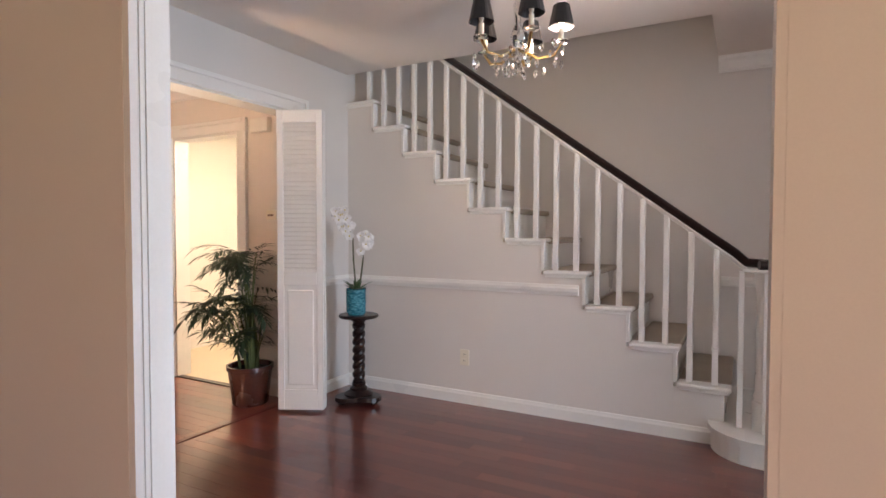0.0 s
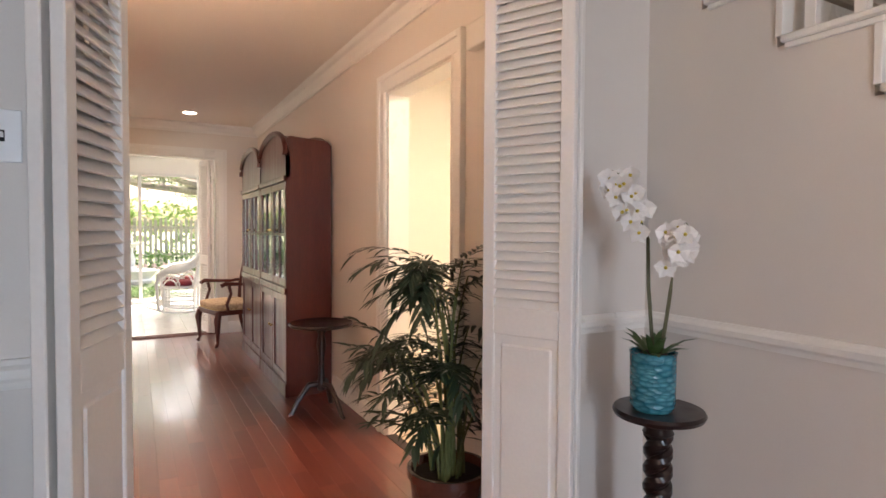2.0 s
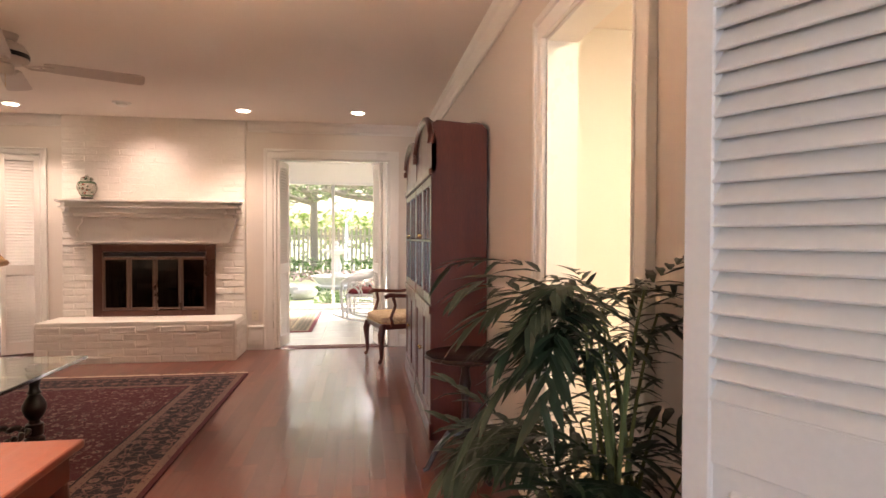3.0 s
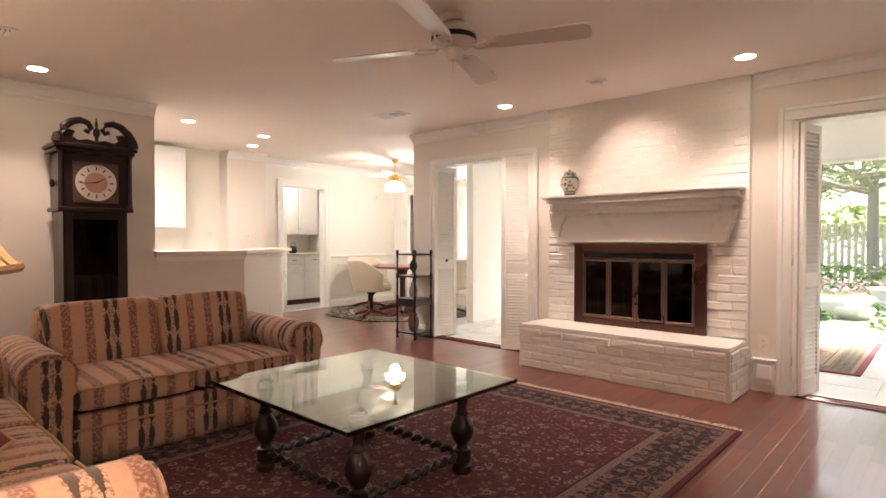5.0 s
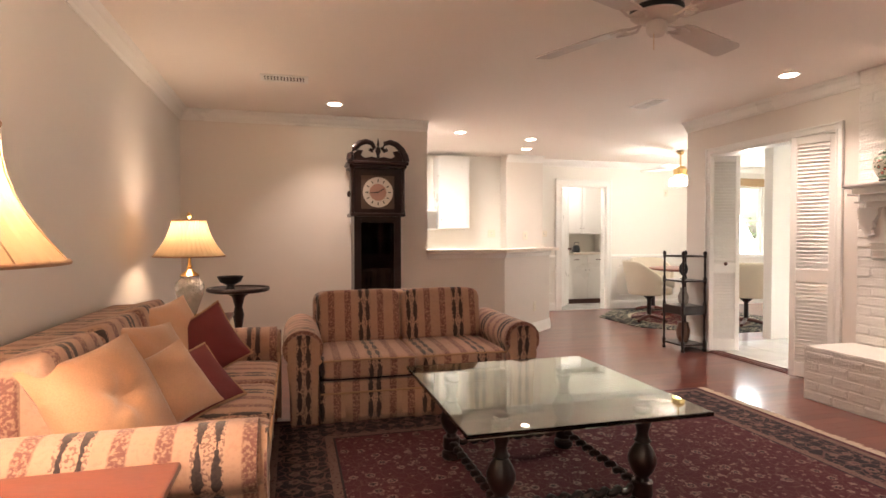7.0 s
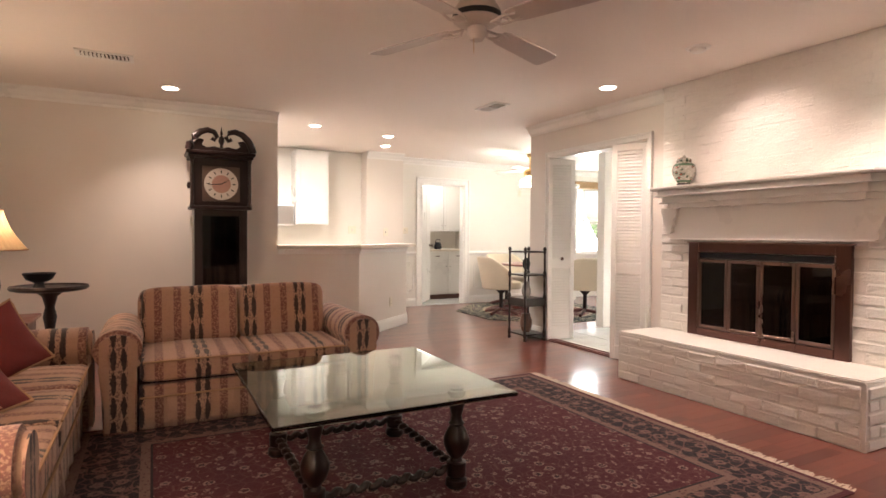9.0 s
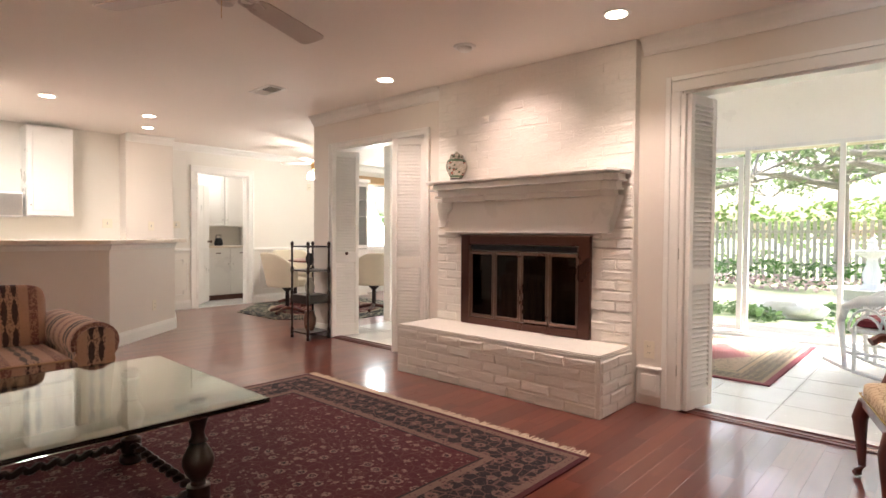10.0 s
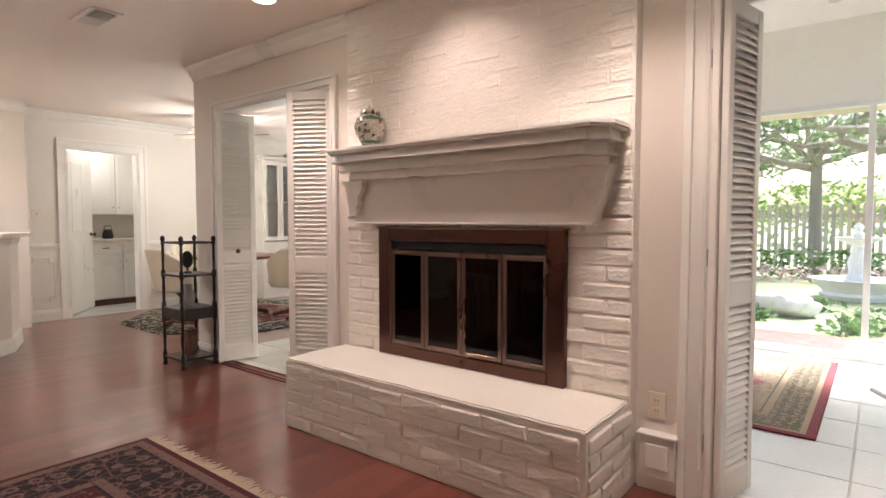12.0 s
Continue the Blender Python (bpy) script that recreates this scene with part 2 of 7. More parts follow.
def plank_wood(name, per_object):
    """Varnished cherry boards: long grain, a tone of its own for each board, a gently wavy gloss."""
    k = Nodes(name, 0.278)
    k.b.inputs["Specular IOR Level"].default_value = 0.5
    k.b.inputs["Coat Weight"].default_value = 0.75
    k.b.inputs["Coat Roughness"].default_value = 0.11
    if per_object:
        tone = k.n.new("ShaderNodeObjectInfo").outputs["Random"]
    else:
        tone = k.n.new("ShaderNodeNewGeometry").outputs["Random Per Island"]
    mp = k.n.new("ShaderNodeMapping")
    mp.inputs["Scale"].default_value = (1.2, 16, 1)
    k.l.new(k.tc.outputs["Object"], mp.inputs["Vector"])
    shift = k.n.new("ShaderNodeCombineXYZ")
    k.put(k.op("MULTIPLY", tone, 37.0), shift.inputs[0])
    k.l.new(shift.outputs[0], mp.inputs["Location"])
    grain = k.n.new("ShaderNodeTexNoise")
    grain.inputs["Scale"].default_value = 3.0
    grain.inputs["Detail"].default_value = 5
    k.l.new(mp.outputs[0], grain.inputs["Vector"])
    col = k.mix(tone, (0.125, 0.029, 0.022), (0.235, 0.066, 0.042))
    col = k.mix(k.op("MULTIPLY", k.op("SMOOTH_MIN", k.op("MULTIPLY", grain.outputs[0], 1.1), 1.0, 0.1), 0.55), col, (0.075, 0.017, 0.014))
    return k.finish(col, k.noise(5, 1), 0.05, 0.01)


PLANK, PLANKS = plank_wood("cherry_plank", True), plank_wood("cherry_planks", False)
SUB = mat("floor_bed", (0.05, 0.018, 0.012), 0.5, vary=0.2)
MAHOG = mat("mahogany", (0.095, 0.020, 0.013), 0.34, vary=0.32, scale=2.5, grain=34, bump=0.004, spec=0.4, coat=0.4, stretch=(5, 5, 0.5))
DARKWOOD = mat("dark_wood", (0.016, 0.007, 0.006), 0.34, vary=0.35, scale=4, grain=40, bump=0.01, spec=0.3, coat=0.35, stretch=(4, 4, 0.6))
BRASS = mat("antique_bronze", (0.125, 0.066, 0.054), 0.32, 0.95, vary=0.06, scale=3, grain=120, bump=0.004)
STILE = mat("bronze_stile", (0.24, 0.16, 0.13), 0.32, 0.9, vary=0.06, scale=3, grain=120, bump=0.004)
GOLD = mat("polished_brass", (0.75, 0.52, 0.22), 0.22, 1.0, vary=0.08)
BLACK = mat("firebox_black", (0.006, 0.0055, 0.0055), 0.7, vary=0.3, scale=8, grain=50, bump=0.2)
IRON = mat("black_iron", (0.02, 0.02, 0.022), 0.45, 0.6, vary=0.2)
STEEL = mat("hinge_steel", (0.55, 0.52, 0.48), 0.35, 0.9, vary=0.1)
PLASTIC = mat("ivory_plastic", (0.76, 0.70, 0.58), 0.35, vary=0.03)
WHITEP = mat("white_plastic", (0.8, 0.8, 0.8), 0.3, vary=0.02)
TILE = mat("white_floor_tile", (0.52, 0.52, 0.50), 0.22, vary=0.05, scale=3, grain=40, bump=0.02, obj_rand=0.15)
GROUT = mat("grout", (0.52, 0.50, 0.46), 0.8, vary=0.1)
MARBLE = mat("white_marble", (0.72, 0.70, 0.66), 0.15, vary=0.12, scale=2.5, grain=12, bump=0.0, coat=0.3)
COUNTER = mat("laminate_counter", (0.72, 0.64, 0.54), 0.35, vary=0.05, grain=150)
PANE = glass("window_glass")
DARKGLASS = glass("smoked_glass", (0.07, 0.06, 0.055), 0.02)
TABLEGLASS = glass("table_glass", (0.70, 0.88, 0.76), 0.0, 1.85)
CRYSTAL = glass("crystal", (0.97, 0.97, 0.95), 0.03, 1.5)


# ---- mesh helpers ----
def part(name, bm, material, parent=None, label="", smooth=False, at=None):
    """Links a bmesh as one mesh object, under a thing where one is given."""
    me = bpy.data.meshes.new(name)
    bmesh.ops.recalc_face_normals(bm, faces=bm.faces)
    bm.to_mesh(me)
    bm.free()
    me.materials.append(material)
    if smooth:
        me.shade_smooth()
        me.set_sharp_from_angle(angle=radians(38))
    ob = new(name, me)
    if parent:
        ob.parent = parent
    if at:
        ob.matrix_basis = at
    return tagged(ob, label)


def share(name, me, parent, m):
    ob = new(name, me)
    ob.parent = parent
    ob.matrix_basis = m
    return ob


def thing(name, m, label, category, group=""):
    ob = new(name)
    ob.empty_display_size = 0.1
    ob.matrix_basis = m
    return tagged(ob, label, category, group)


def box(bm, x0, y0, z0, x1, y1, z1, bevel=0.0, seg=1):
    """A box between two corners."""
    x0, x1, y0, y1, z0, z1 = min(x0, x1), max(x0, x1), min(y0, y1), max(y0, y1), min(z0, z1), max(z0, z1)
    v = [bm.verts.new(p) for p in ((x0, y0, z0), (x1, y0, z0), (x1, y1, z0), (x0, y1, z0), (x0, y0, z1), (x1, y0, z1), (x1, y1, z1), (x0, y1, z1))]
    f = [bm.faces.new([v[i] for i in q]) for q in ((3, 2, 1, 0), (4, 5, 6, 7), (0, 1, 5, 4), (1, 2, 6, 5), (2, 3, 7, 6), (3, 0, 4, 7))]
    if bevel:
        edges = list({e for g in f for e in g.edges})
        bmesh.ops.bevel(bm, geom=edges, offset=bevel, segments=seg, affect="EDGES", profile=0.5)
    return bm


def B():
    return bmesh.new()


def boxed(x0, y0, z0, x1, y1, z1, bevel=0.0, seg=1):
    return box(B(), x0, y0, z0, x1, y1, z1, bevel, seg)


def lathe(bm, profile, segs=20, m=None, squash=(1, 1)):
    """Turns (radius, height) pairs round the z axis."""
    rings = []
    for r, z in profile:
        ring = []
        for i in range(segs):
            a = 2 * math.pi * i / segs
            p = Vector((r * math.cos(a) * squash[0], r * math.sin(a) * squash[1], z))
            ring.append(bm.verts.new(m @ p if m else p))
        rings.append(ring)
    for a, b in zip(rings, rings[1:]):
        for i in range(segs):
            j = (i + 1) % segs
            bm.faces.new((a[i], a[j], b[j], b[i]))
    bm.faces.new(rings[0][::-1])
    bm.faces.new(rings[-1])
    return bm


def tube(bm, pts, radii, segs=8, squash=1.0):
    """A tube through points, with a radius at each."""
    pts = [Vector(p) for p in pts]
    if isinstance(radii, (int, float)):
        radii = [radii] * len(pts)
    rings = []
    ref = Vector((0.13, 0.21, 1)).normalized()
    for i, p in enumerate(pts):
        d = (pts[min(i + 1, len(pts) - 1)] - pts[max(i - 1, 0)]).normalized()
        if abs(d.dot(ref)) > 0.95:
            s = d.cross(Vector((1, 0.1, 0))).normalized()
        else:
            s = d.cross(ref).normalized()
        u = s.cross(d)
        rings.append([bm.verts.new(p + radii[i] * (math.cos(2 * math.pi * k / segs) * s + squash * math.sin(2 * math.pi * k / segs) * u)) for k in range(segs)])
    for a, b in zip(rings, rings[1:]):
        for i in range(segs):
            j = (i + 1) % segs
            bm.faces.new((a[i], a[j], b[j], b[i]))
    bm.faces.new(rings[0][::-1])
    bm.faces.new(rings[-1])
    return bm


def prism(bm, outline, lift, m=None):
    """Extrudes a flat outline (x, y) from z = 0 to z = lift, then places it."""
    lo = [bm.verts.new(m @ Vector((x, y, 0)) if m else (x, y, 0)) for x, y in outline]
    hi = [bm.verts.new(m @ Vector((x, y, lift)) if m else (x, y, lift)) for x, y in outline]
    bm.faces.new(lo[::-1])
    bm.faces.new(hi)
    for i in range(len(lo)):
        j = (i + 1) % len(lo)
        bm.faces.new((lo[i], lo[j], hi[j], hi[i]))
    return bm


def mould(bm, p0, p1, out, profile):
    """A moulding from p0 to p1: profile pairs are (out from the wall, up)."""
    p0, p1, out = Vector(p0), Vector(p1), Vector(out).normalized()
    up = Vector((0, 0, 1))
    a = [bm.verts.new(p0 + out * o + up * u) for o, u in profile]
    b = [bm.verts.new(p1 + out * o + up * u) for o, u in profile]
    n = len(profile)
    for i in range(n):
        j = (i + 1) % n
        bm.faces.new((a[i], a[j], b[j], b[i]))
    bm.faces.new(a[::-1])
    bm.faces.new(b)
    return bm


CROWN = [(0, -0.105), (0.012, -0.105), (0.016, -0.085), (0.03, -0.07), (0.05, -0.035), (0.07, -0.022), (0.078, -0.012), (0.082, 0), (0, 0)]
BASE = [(0, 0), (0.018, 0), (0.018, 0.095), (0.013, 0.11), (0.009, 0.128), (0, 0.13)]
BASEF = [(o, u * 0.70) for o, u in BASE]
RAIL = [(0, -0.035), (0.012, -0.035), (0.016, -0.018), (0.024, -0.008), (0.026, 0.012), (0.016, 0.022), (0.012, 0.034), (0, 0.035)]


def wall(name, axis, a0, a1, face0, face1, z0, z1, material, holes=(), label=""):
    """A wall along axis from a0 to a1, between two faces, with openings (from, to, sill, head)."""
    bm = B()

    def put(u0, u1, w0, w1):
        if u1 - u0 > 1e-4 and w1 - w0 > 1e-4:
            if axis == "x":
                box(bm, u0, face0, w0, u1, face1, w1)
            else:
                box(bm, face0, u0, w0, face1, u1, w1)

    at = a0
    for u0, u1, w0, w1 in sorted(holes):
        put(at, u0, z0, z1)
        put(u0, u1, z0, w0)
        put(u0, u1, w1, z1)
        at = u1
    put(at, a1, z0, z1)
    return tagged(part(name, bm, material), label, "wall", kind="structure")


def trim(name, bm, label="white painted wooden moulding", material=None):
    return tagged(part(name, bm, material or TRIM), label, "trim", kind="structure")


# ---- structure ----
HC, FC = 2.44, 2.51          # ceilings of the den and of the foyer
FX, DX = -2.49, -2.66        # two faces of the wall between foyer and den
NY, CY = 3.28, -3.14         # cabinet wall and clock wall of the den
WX = -7.91                   # fireplace wall of the den
BY = -5.50                   # back wall of the breakfast room

wall("wall_foyer_den", "y", CY - 0.14, 3.81, DX, FX, 0, 2.62, FOYER, [(1.86, 3.22, 0, 2.10)], "painted wall with a wide opening for folding doors")
wall("wall_entry", "x", -2.49, 3.2, 1.14, 1.27, 0, 2.62, WALL, [(-1.18, 0.40, 0, 2.60)], "beige wall with a wide cased opening to the foyer")
wall("wall_stair", "x", -2.49, 0.16, 4.75, 4.87, 0, 5.2, FOYER, (), "tall plain wall beside the stairs")
wall("wall_stair_east", "x", 0.16, 3.2, 4.75, 4.87, 0, 2.62, FOYER, (), "painted foyer wall with a chair rail")
# two unseen walls, set so their corner cuts the door daylight on the stair wall
wall("wall_foyer_east", "y", 2.35, 4.75, 1.75, 1.87, 0, 2.62, FOYER, (), "plain unseen foyer wall whose corner trims the front door daylight")
wall("wall_daylight_edge", "x", 1.87, 3.2, 2.35, 2.47, 0, 2.62, FOYER, (), "plain unseen wall added to narrow the front door daylight")
wall("wall_front", "y", 1.27, 2.35, 3.08, 3.20, 0, 2.62, FOYER, [(1.32, 1.92, 0.05, 2.1)], "front wall with a glazed door opening")
wall("wall_stairwell_west", "y", 3.81, 4.75, -2.61, -2.49, 2.05, 5.2, FOYER, (), "plain wall closing the stairwell")
wall("wall_stairwell_south", "x", -2.61, 0.28, 3.69, 3.81, 2.63, 5.2, FOYER, (), "plain wall above the foyer ceiling")
wall("wall_stairwell_east", "y", 3.81, 4.75, 0.16, 0.28, 2.63, 5.2, FOYER, (), "plain wall above the foyer ceiling")
wall("wall_start_east", "y", -3.12, 1.14, 3.2, 3.32, 0, 2.62, WALL, (), "plain beige wall")
# the opening in the south wall is assumed, unseen behind the start
wall("wall_start_south", "x", -2.49, 3.2, -3.12, -3.0, 0, 2.62, WALL, [(0.7, 2.5, 0.7, 2.1)], "plain beige wall with an unseen opening added behind the fill lamp")
wall("wall_north", "x", WX, DX, NY, NY + 0.13, 0, 2.62, WALL, [(-3.93, -3.15, 0, 2.03)], "cream wall with a cased opening to the lit hall")
wall("wall_clock", "x", -5.13, DX, CY - 0.14, CY, 0, 2.62, WALL, (), "cream wall behind the tall clock")
wall("wall_fireplace", "y", -2.47, NY + 0.13, WX - 0.15, WX, 0, 2.62, WALL, [(-2.10, -0.72, 0, 2.05), (1.58, 2.82, 0, 2.06)], "cream wall with two folding door openings beside the chimney")
wall("wall_hall_back", "x", -4.9, -1.9, 4.95, 5.07, 0, 2.62, CREAM, (), "warmly lit cream hall wall")
wall("wall_hall_west", "y", NY + 0.13, 4.95, -4.9, -4.78, 0, 2.62, CREAM, (), "warmly lit cream hall wall")
wall("wall_hall_east", "y", 3.93, 4.95, -2.75, -2.63, 0, 2.0, CREAM, (), "plain hall wall")
wall("wall_lintel", "x", -9.1, -8.06, -2.62, -2.5, 2.30, 2.95, CREAM, (), "white beam between sunroom and breakfast room")
wall("wall_breakfast", "x", -12.3, -7.45, BY - 0.12, BY, 0, 2.62, CREAM, [(-11.95, -11.0, 0.85, 2.12), (-8.74, -7.93, 0, 2.04)], "cream wall with a doorway to the pantry")
wall("wall_kitchen_pier", "x", -7.45, -6.85, BY - 0.12, -5.18, 0, 2.62, WALL, (), "cream wall pier at the edge of the kitchen")
wall("wall_kitchen", "x", -6.85, -2.0, BY - 0.12, -5.42, 0, 2.62, CREAM, (), "kitchen wall behind white cabinets")
wall("wall_kitchen_east", "y", -5.42, CY - 0.14, -2.12, -2.0, 0, 2.62, CREAM, (), "plain kitchen wall")
wall("wall_breakfast_west", "y", BY, -2.5, -12.3, -12.18, 0, 2.62, CREAM, (), "plain breakfast room wall")
wall("wall_breakfast_north", "x", -12.18, -9.1, -2.62, -2.5, 0, 2.95, CREAM, (), "plain wall between breakfast room and sunroom")
wall("wall_sun_north", "x", -11.3, -8.06, 4.3, 4.42, 0, 2.9, CREAM, (), "white sunroom wall")
wall("wall_sun_header", "y", -2.5, 4.3, -11.30, -11.18, 2.14, 2.9, TRIM, (), "white header above the sunroom glass")
wall("wall_pantry_back", "x", -9.4, -7.2, -6.9, -6.78, 0, 2.5, CREAM, (), "pantry wall")
wall("wall_pantry_west", "y", -6.78, BY - 0.12, -9.4, -9.28, 0, 2.5, CREAM, (), "pantry wall")
wall("wall_pantry_east", "y", -6.78, BY - 0.12, -7.32, -7.2, 0, 2.5, CREAM, (), "pantry wall")


def slab(name, x0, y0, z0, x1, y1, z1, material, label, category):
    return tagged(part(name, boxed(x0, y0, z0, x1, y1, z1), material), label, category, kind="structure")


slab("ceiling_den", -7.91, CY, HC, DX, NY, HC + 0.12, CEIL, "smooth off-white ceiling", "ceiling")
slab("ceiling_kitchen", -7.91, BY, HC + 0.002, -2.12, CY, HC + 0.12, CEIL, "smooth off-white ceiling", "ceiling")
slab("ceiling_breakfast", -12.3, BY, HC + 0.003, -7.91, -2.5, HC + 0.12, CEIL, "smooth off-white ceiling", "ceiling")
slab("ceiling_hall", -4.9, NY + 0.13, 2.42, -2.63, 4.95, 2.55, CEIL, "smooth off-white ceiling", "ceiling")
slab("ceiling_foyer", -2.49, 1.27, FC, 3.2, 3.81, 2.63, CEIL, "smooth off-white foyer ceiling", "ceiling")
slab("ceiling_foyer_back", 0.16, 3.81, FC, 3.2, 4.75, 2.63, CEIL, "smooth off-white foyer ceiling", "ceiling")
slab("ceiling_start", -2.49, -3.0, FC, 3.2, 1.14, 2.63, CEIL, "smooth off-white ceiling", "ceiling")
slab("ceiling_stairwell", -2.61, 3.69, 5.2, 0.28, 4.87, 5.3, CEIL, "plain stairwell ceiling", "ceiling")
slab("ceiling_sunroom", -11.3, -2.5, 2.83, -8.06, 4.3, 2.95, TRIM, "white sunroom ceiling", "ceiling")
slab("ceiling_pantry", -9.4, -6.9, 2.42, -7.2, BY - 0.12, 2.55, CEIL, "plain pantry ceiling", "ceiling")
slab("floor_bed", -12.3, -6.9, -0.12, 3.3, 5.1, -0.014, SUB, "dark bed under the floor boards", "floor")
slab("floor_start", -2.49, -3.0, -0.014, 3.2, 1.14, 0.0, mat("start_floor", (0.22, 0.07, 0.04), 0.2, vary=0.25, scale=2, stretch=(0.3, 3, 1)), "cherry wooden floor", "floor")
slab("floor_pantry", -9.4, -6.8, -0.014, -7.2, BY - 0.02, 0.002, TILE, "pale pantry floor", "floor")
slab("floor_hall", -4.9, NY + 0.03, -0.014, -2.63, 4.95, 0.002, mat("hall_floor", (0.62, 0.50, 0.36), 0.4, vary=0.1), "pale hall floor", "floor")

# crown, chair rail and baseboard of the den, the foyer and the breakfast room
bm = B()
mould(bm, (WX, NY, HC), (DX, NY, HC), (0, -1, 0), CROWN)
mould(bm, (-5.13, CY, HC), (DX, CY, HC), (0, 1, 0), CROWN)
mould(bm, (DX, CY, HC), (DX, NY, HC), (-1, 0, 0), CROWN)
mould(bm, (WX, -2.47, HC), (WX, -0.5, HC), (1, 0, 0), CROWN)
mould(bm, (WX, 1.32, HC), (WX, NY, HC), (1, 0, 0), CROWN)
mould(bm, (-12.18, BY, HC), (-7.45, BY, HC), (0, 1, 0), CROWN)
mould(bm, (-7.45, -5.18, HC), (-6.85, -5.18, HC), (0, 1, 0), CROWN)
trim("crown_moulding", bm)
bm = B()
for x0, x1 in ((WX, -6.86), (-4.95, -4.06), (-3.02, DX)):
    mould(bm, (x0, NY, 0), (x1, NY, 0), (0, -1, 0), BASE)
mould(bm, (-5.13, CY, 0), (DX, CY, 0), (0, 1, 0), BASE)
mould(bm, (DX, CY, 0), (DX, 1.80, 0), (-1, 0, 0), BASE)
mould(bm, (WX, -2.47, 0), (WX, -2.20, 0), (1, 0, 0), BASE)
mould(bm, (WX, 1.31, 0), (WX, 1.47, 0), (1, 0, 0), BASE)
mould(bm, (WX, 2.93, 0), (WX, NY, 0), (1, 0, 0), BASE)
mould(bm, (-12.18, BY, 0), (-8.84, BY, 0), (0, 1, 0), BASE)
mould(bm, (-7.83, BY, 0), (-7.45, BY, 0), (0, 1, 0), BASE)
mould(bm, (FX, 3.81, 0), (0.20, 3.81, 0), (0, -1, 0), BASEF)
mould(bm, (FX, 3.32, 0), (FX, 3.81, 0), (1, 0, 0), BASEF)
mould(bm, (FX, 1.27, 0), (FX, 1.82, 0), (1, 0, 0), BASEF)
mould(bm, (0.3, 4.75, 0), (1.75, 4.75, 0), (0, -1, 0), BASE)
trim("baseboard", bm)
bm = B()
mould(bm, (FX, 3.81, 0.865), (-0.60, 3.81, 0.865), (0, -1, 0), RAIL)
mould(bm, (FX, 3.32, 0.865), (FX, 3.81, 0.865), (1, 0, 0), RAIL)
mould(bm, (FX, 1.27, 0.885), (FX, 1.82, 0.885), (1, 0, 0), RAIL)
mould(bm, (0.2, 4.75, 0.89), (1.75, 4.75, 0.89), (0, -1, 0), RAIL)
mould(bm, (-12.18, BY, 0.87), (-8.84, BY, 0.87), (0, 1, 0), RAIL)
mould(bm, (-7.83, BY, 0.87), (-7.45, BY, 0.87), (0, 1, 0), RAIL)
mould(bm, (0.16, 4.75, FC), (1.75, 4.75, FC), (0, -1, 0), CROWN)
trim("chair_rail", bm)


def casing(name, axis, face, out, a, b, head, w=0.10, t=0.02, sides=(1, 1), lintel=True):
    """Flat casing with a raised outer bead round an opening, on one face of a wall."""
    bm = B()
    f0, f1, f2 = face, face + out * t, face + out * (t + 0.010)

    def put(u0, u1, z0, z1, depth):
        if axis == "x":
            box(bm, u0, f0, z0, u1, depth, z1, 0.003)
        else:
            box(bm, f0, u0, z0, depth, u1, z1, 0.003)

    for side, u, s in ((sides[0], a, -1), (sides[1], b, 1)):
        if side:
            put(min(u, u + s * w), max(u, u + s * w), 0, head, f1)
            put(min(u + s * w * 0.70, u + s * (w + 0.004)), max(u + s * w * 0.70, u + s * (w + 0.004)), 0.0, head + w, f2)
            put(min(u + s * 0.008, u + s * 0.022), max(u + s * 0.008, u + s * 0.022), 0.14, head, f1 + out * 0.005)
    if lintel:
        put(a - w * 0.69, b + w * 0.69, head, head + w * 0.7, f1)
        put(a - w * 0.69, b + w * 0.69, head + w * 0.7, head + w, f2)
    return trim(name, bm, "white painted door casing")


def jamb(name, axis, face0, face1, a, b, head, t=0.015):
    """Lining of an opening, between the two faces of its wall."""
    bm = B()
    for u0, u1, z0, z1 in ((a, a + t, 0, head - t), (b - t, b, 0, head - t), (a, b, head - t, head - 0.001)):
        if axis == "x":
            box(bm, u0, face0, z0, u1, face1, z1)
        else:
            box(bm, face0, u0, z0, face1, u1, z1)
    return trim(name, bm, "white painted door lining")


casing("trim_foyer_opening", "y", FX, 1, 1.86, 3.22, 2.10, sides=(0, 1))
casing("trim_foyer_edge", "y", FX, 1, 1.86, 3.22, 2.10, w=0.035, sides=(1, 0), lintel=False)
casing("trim_den_opening", "y", DX, -1, 1.86, 3.22, 2.10, w=0.05)
jamb("trim_foyer_jamb", "y", DX, FX, 1.86, 3.22, 2.10)
casing("trim_hall_opening", "x", NY, -1, -3.93, -3.15, 2.03)
jamb("trim_hall_jamb", "x", NY, NY + 0.13, -3.93, -3.15, 2.03)
casing("trim_patio_opening", "y", WX, 1, 1.58, 2.82, 2.06)
jamb("trim_patio_jamb", "y", WX - 0.15, WX, 1.58, 2.82, 2.06)
casing("trim_dining_opening", "y", WX, 1, -2.10, -0.72, 2.05, w=0.06)
jamb("trim_dining_jamb", "y", WX - 0.15, WX, -2.10, -0.72, 2.05)
casing("trim_pantry_opening", "x", BY, 1, -8.74, -7.93, 2.04)
jamb("trim_pantry_jamb", "x", BY - 0.12, BY, -8.74, -7.93, 2.04)
# the cased end of the entry wall
bm = B()
box(bm, -1.18, 1.142, 0, -1.165, 1.268, 2.60)
for y0, y1, d in ((1.14, 1.165, 0.018), (1.165, 1.172, 0.010), (1.172, 1.185, 0.016), (1.185, 1.192, 0.008), (1.192, 1.268, 0.014)):
    box(bm, -1.166, y0, 0, -1.166 + d, y1, 2.60)
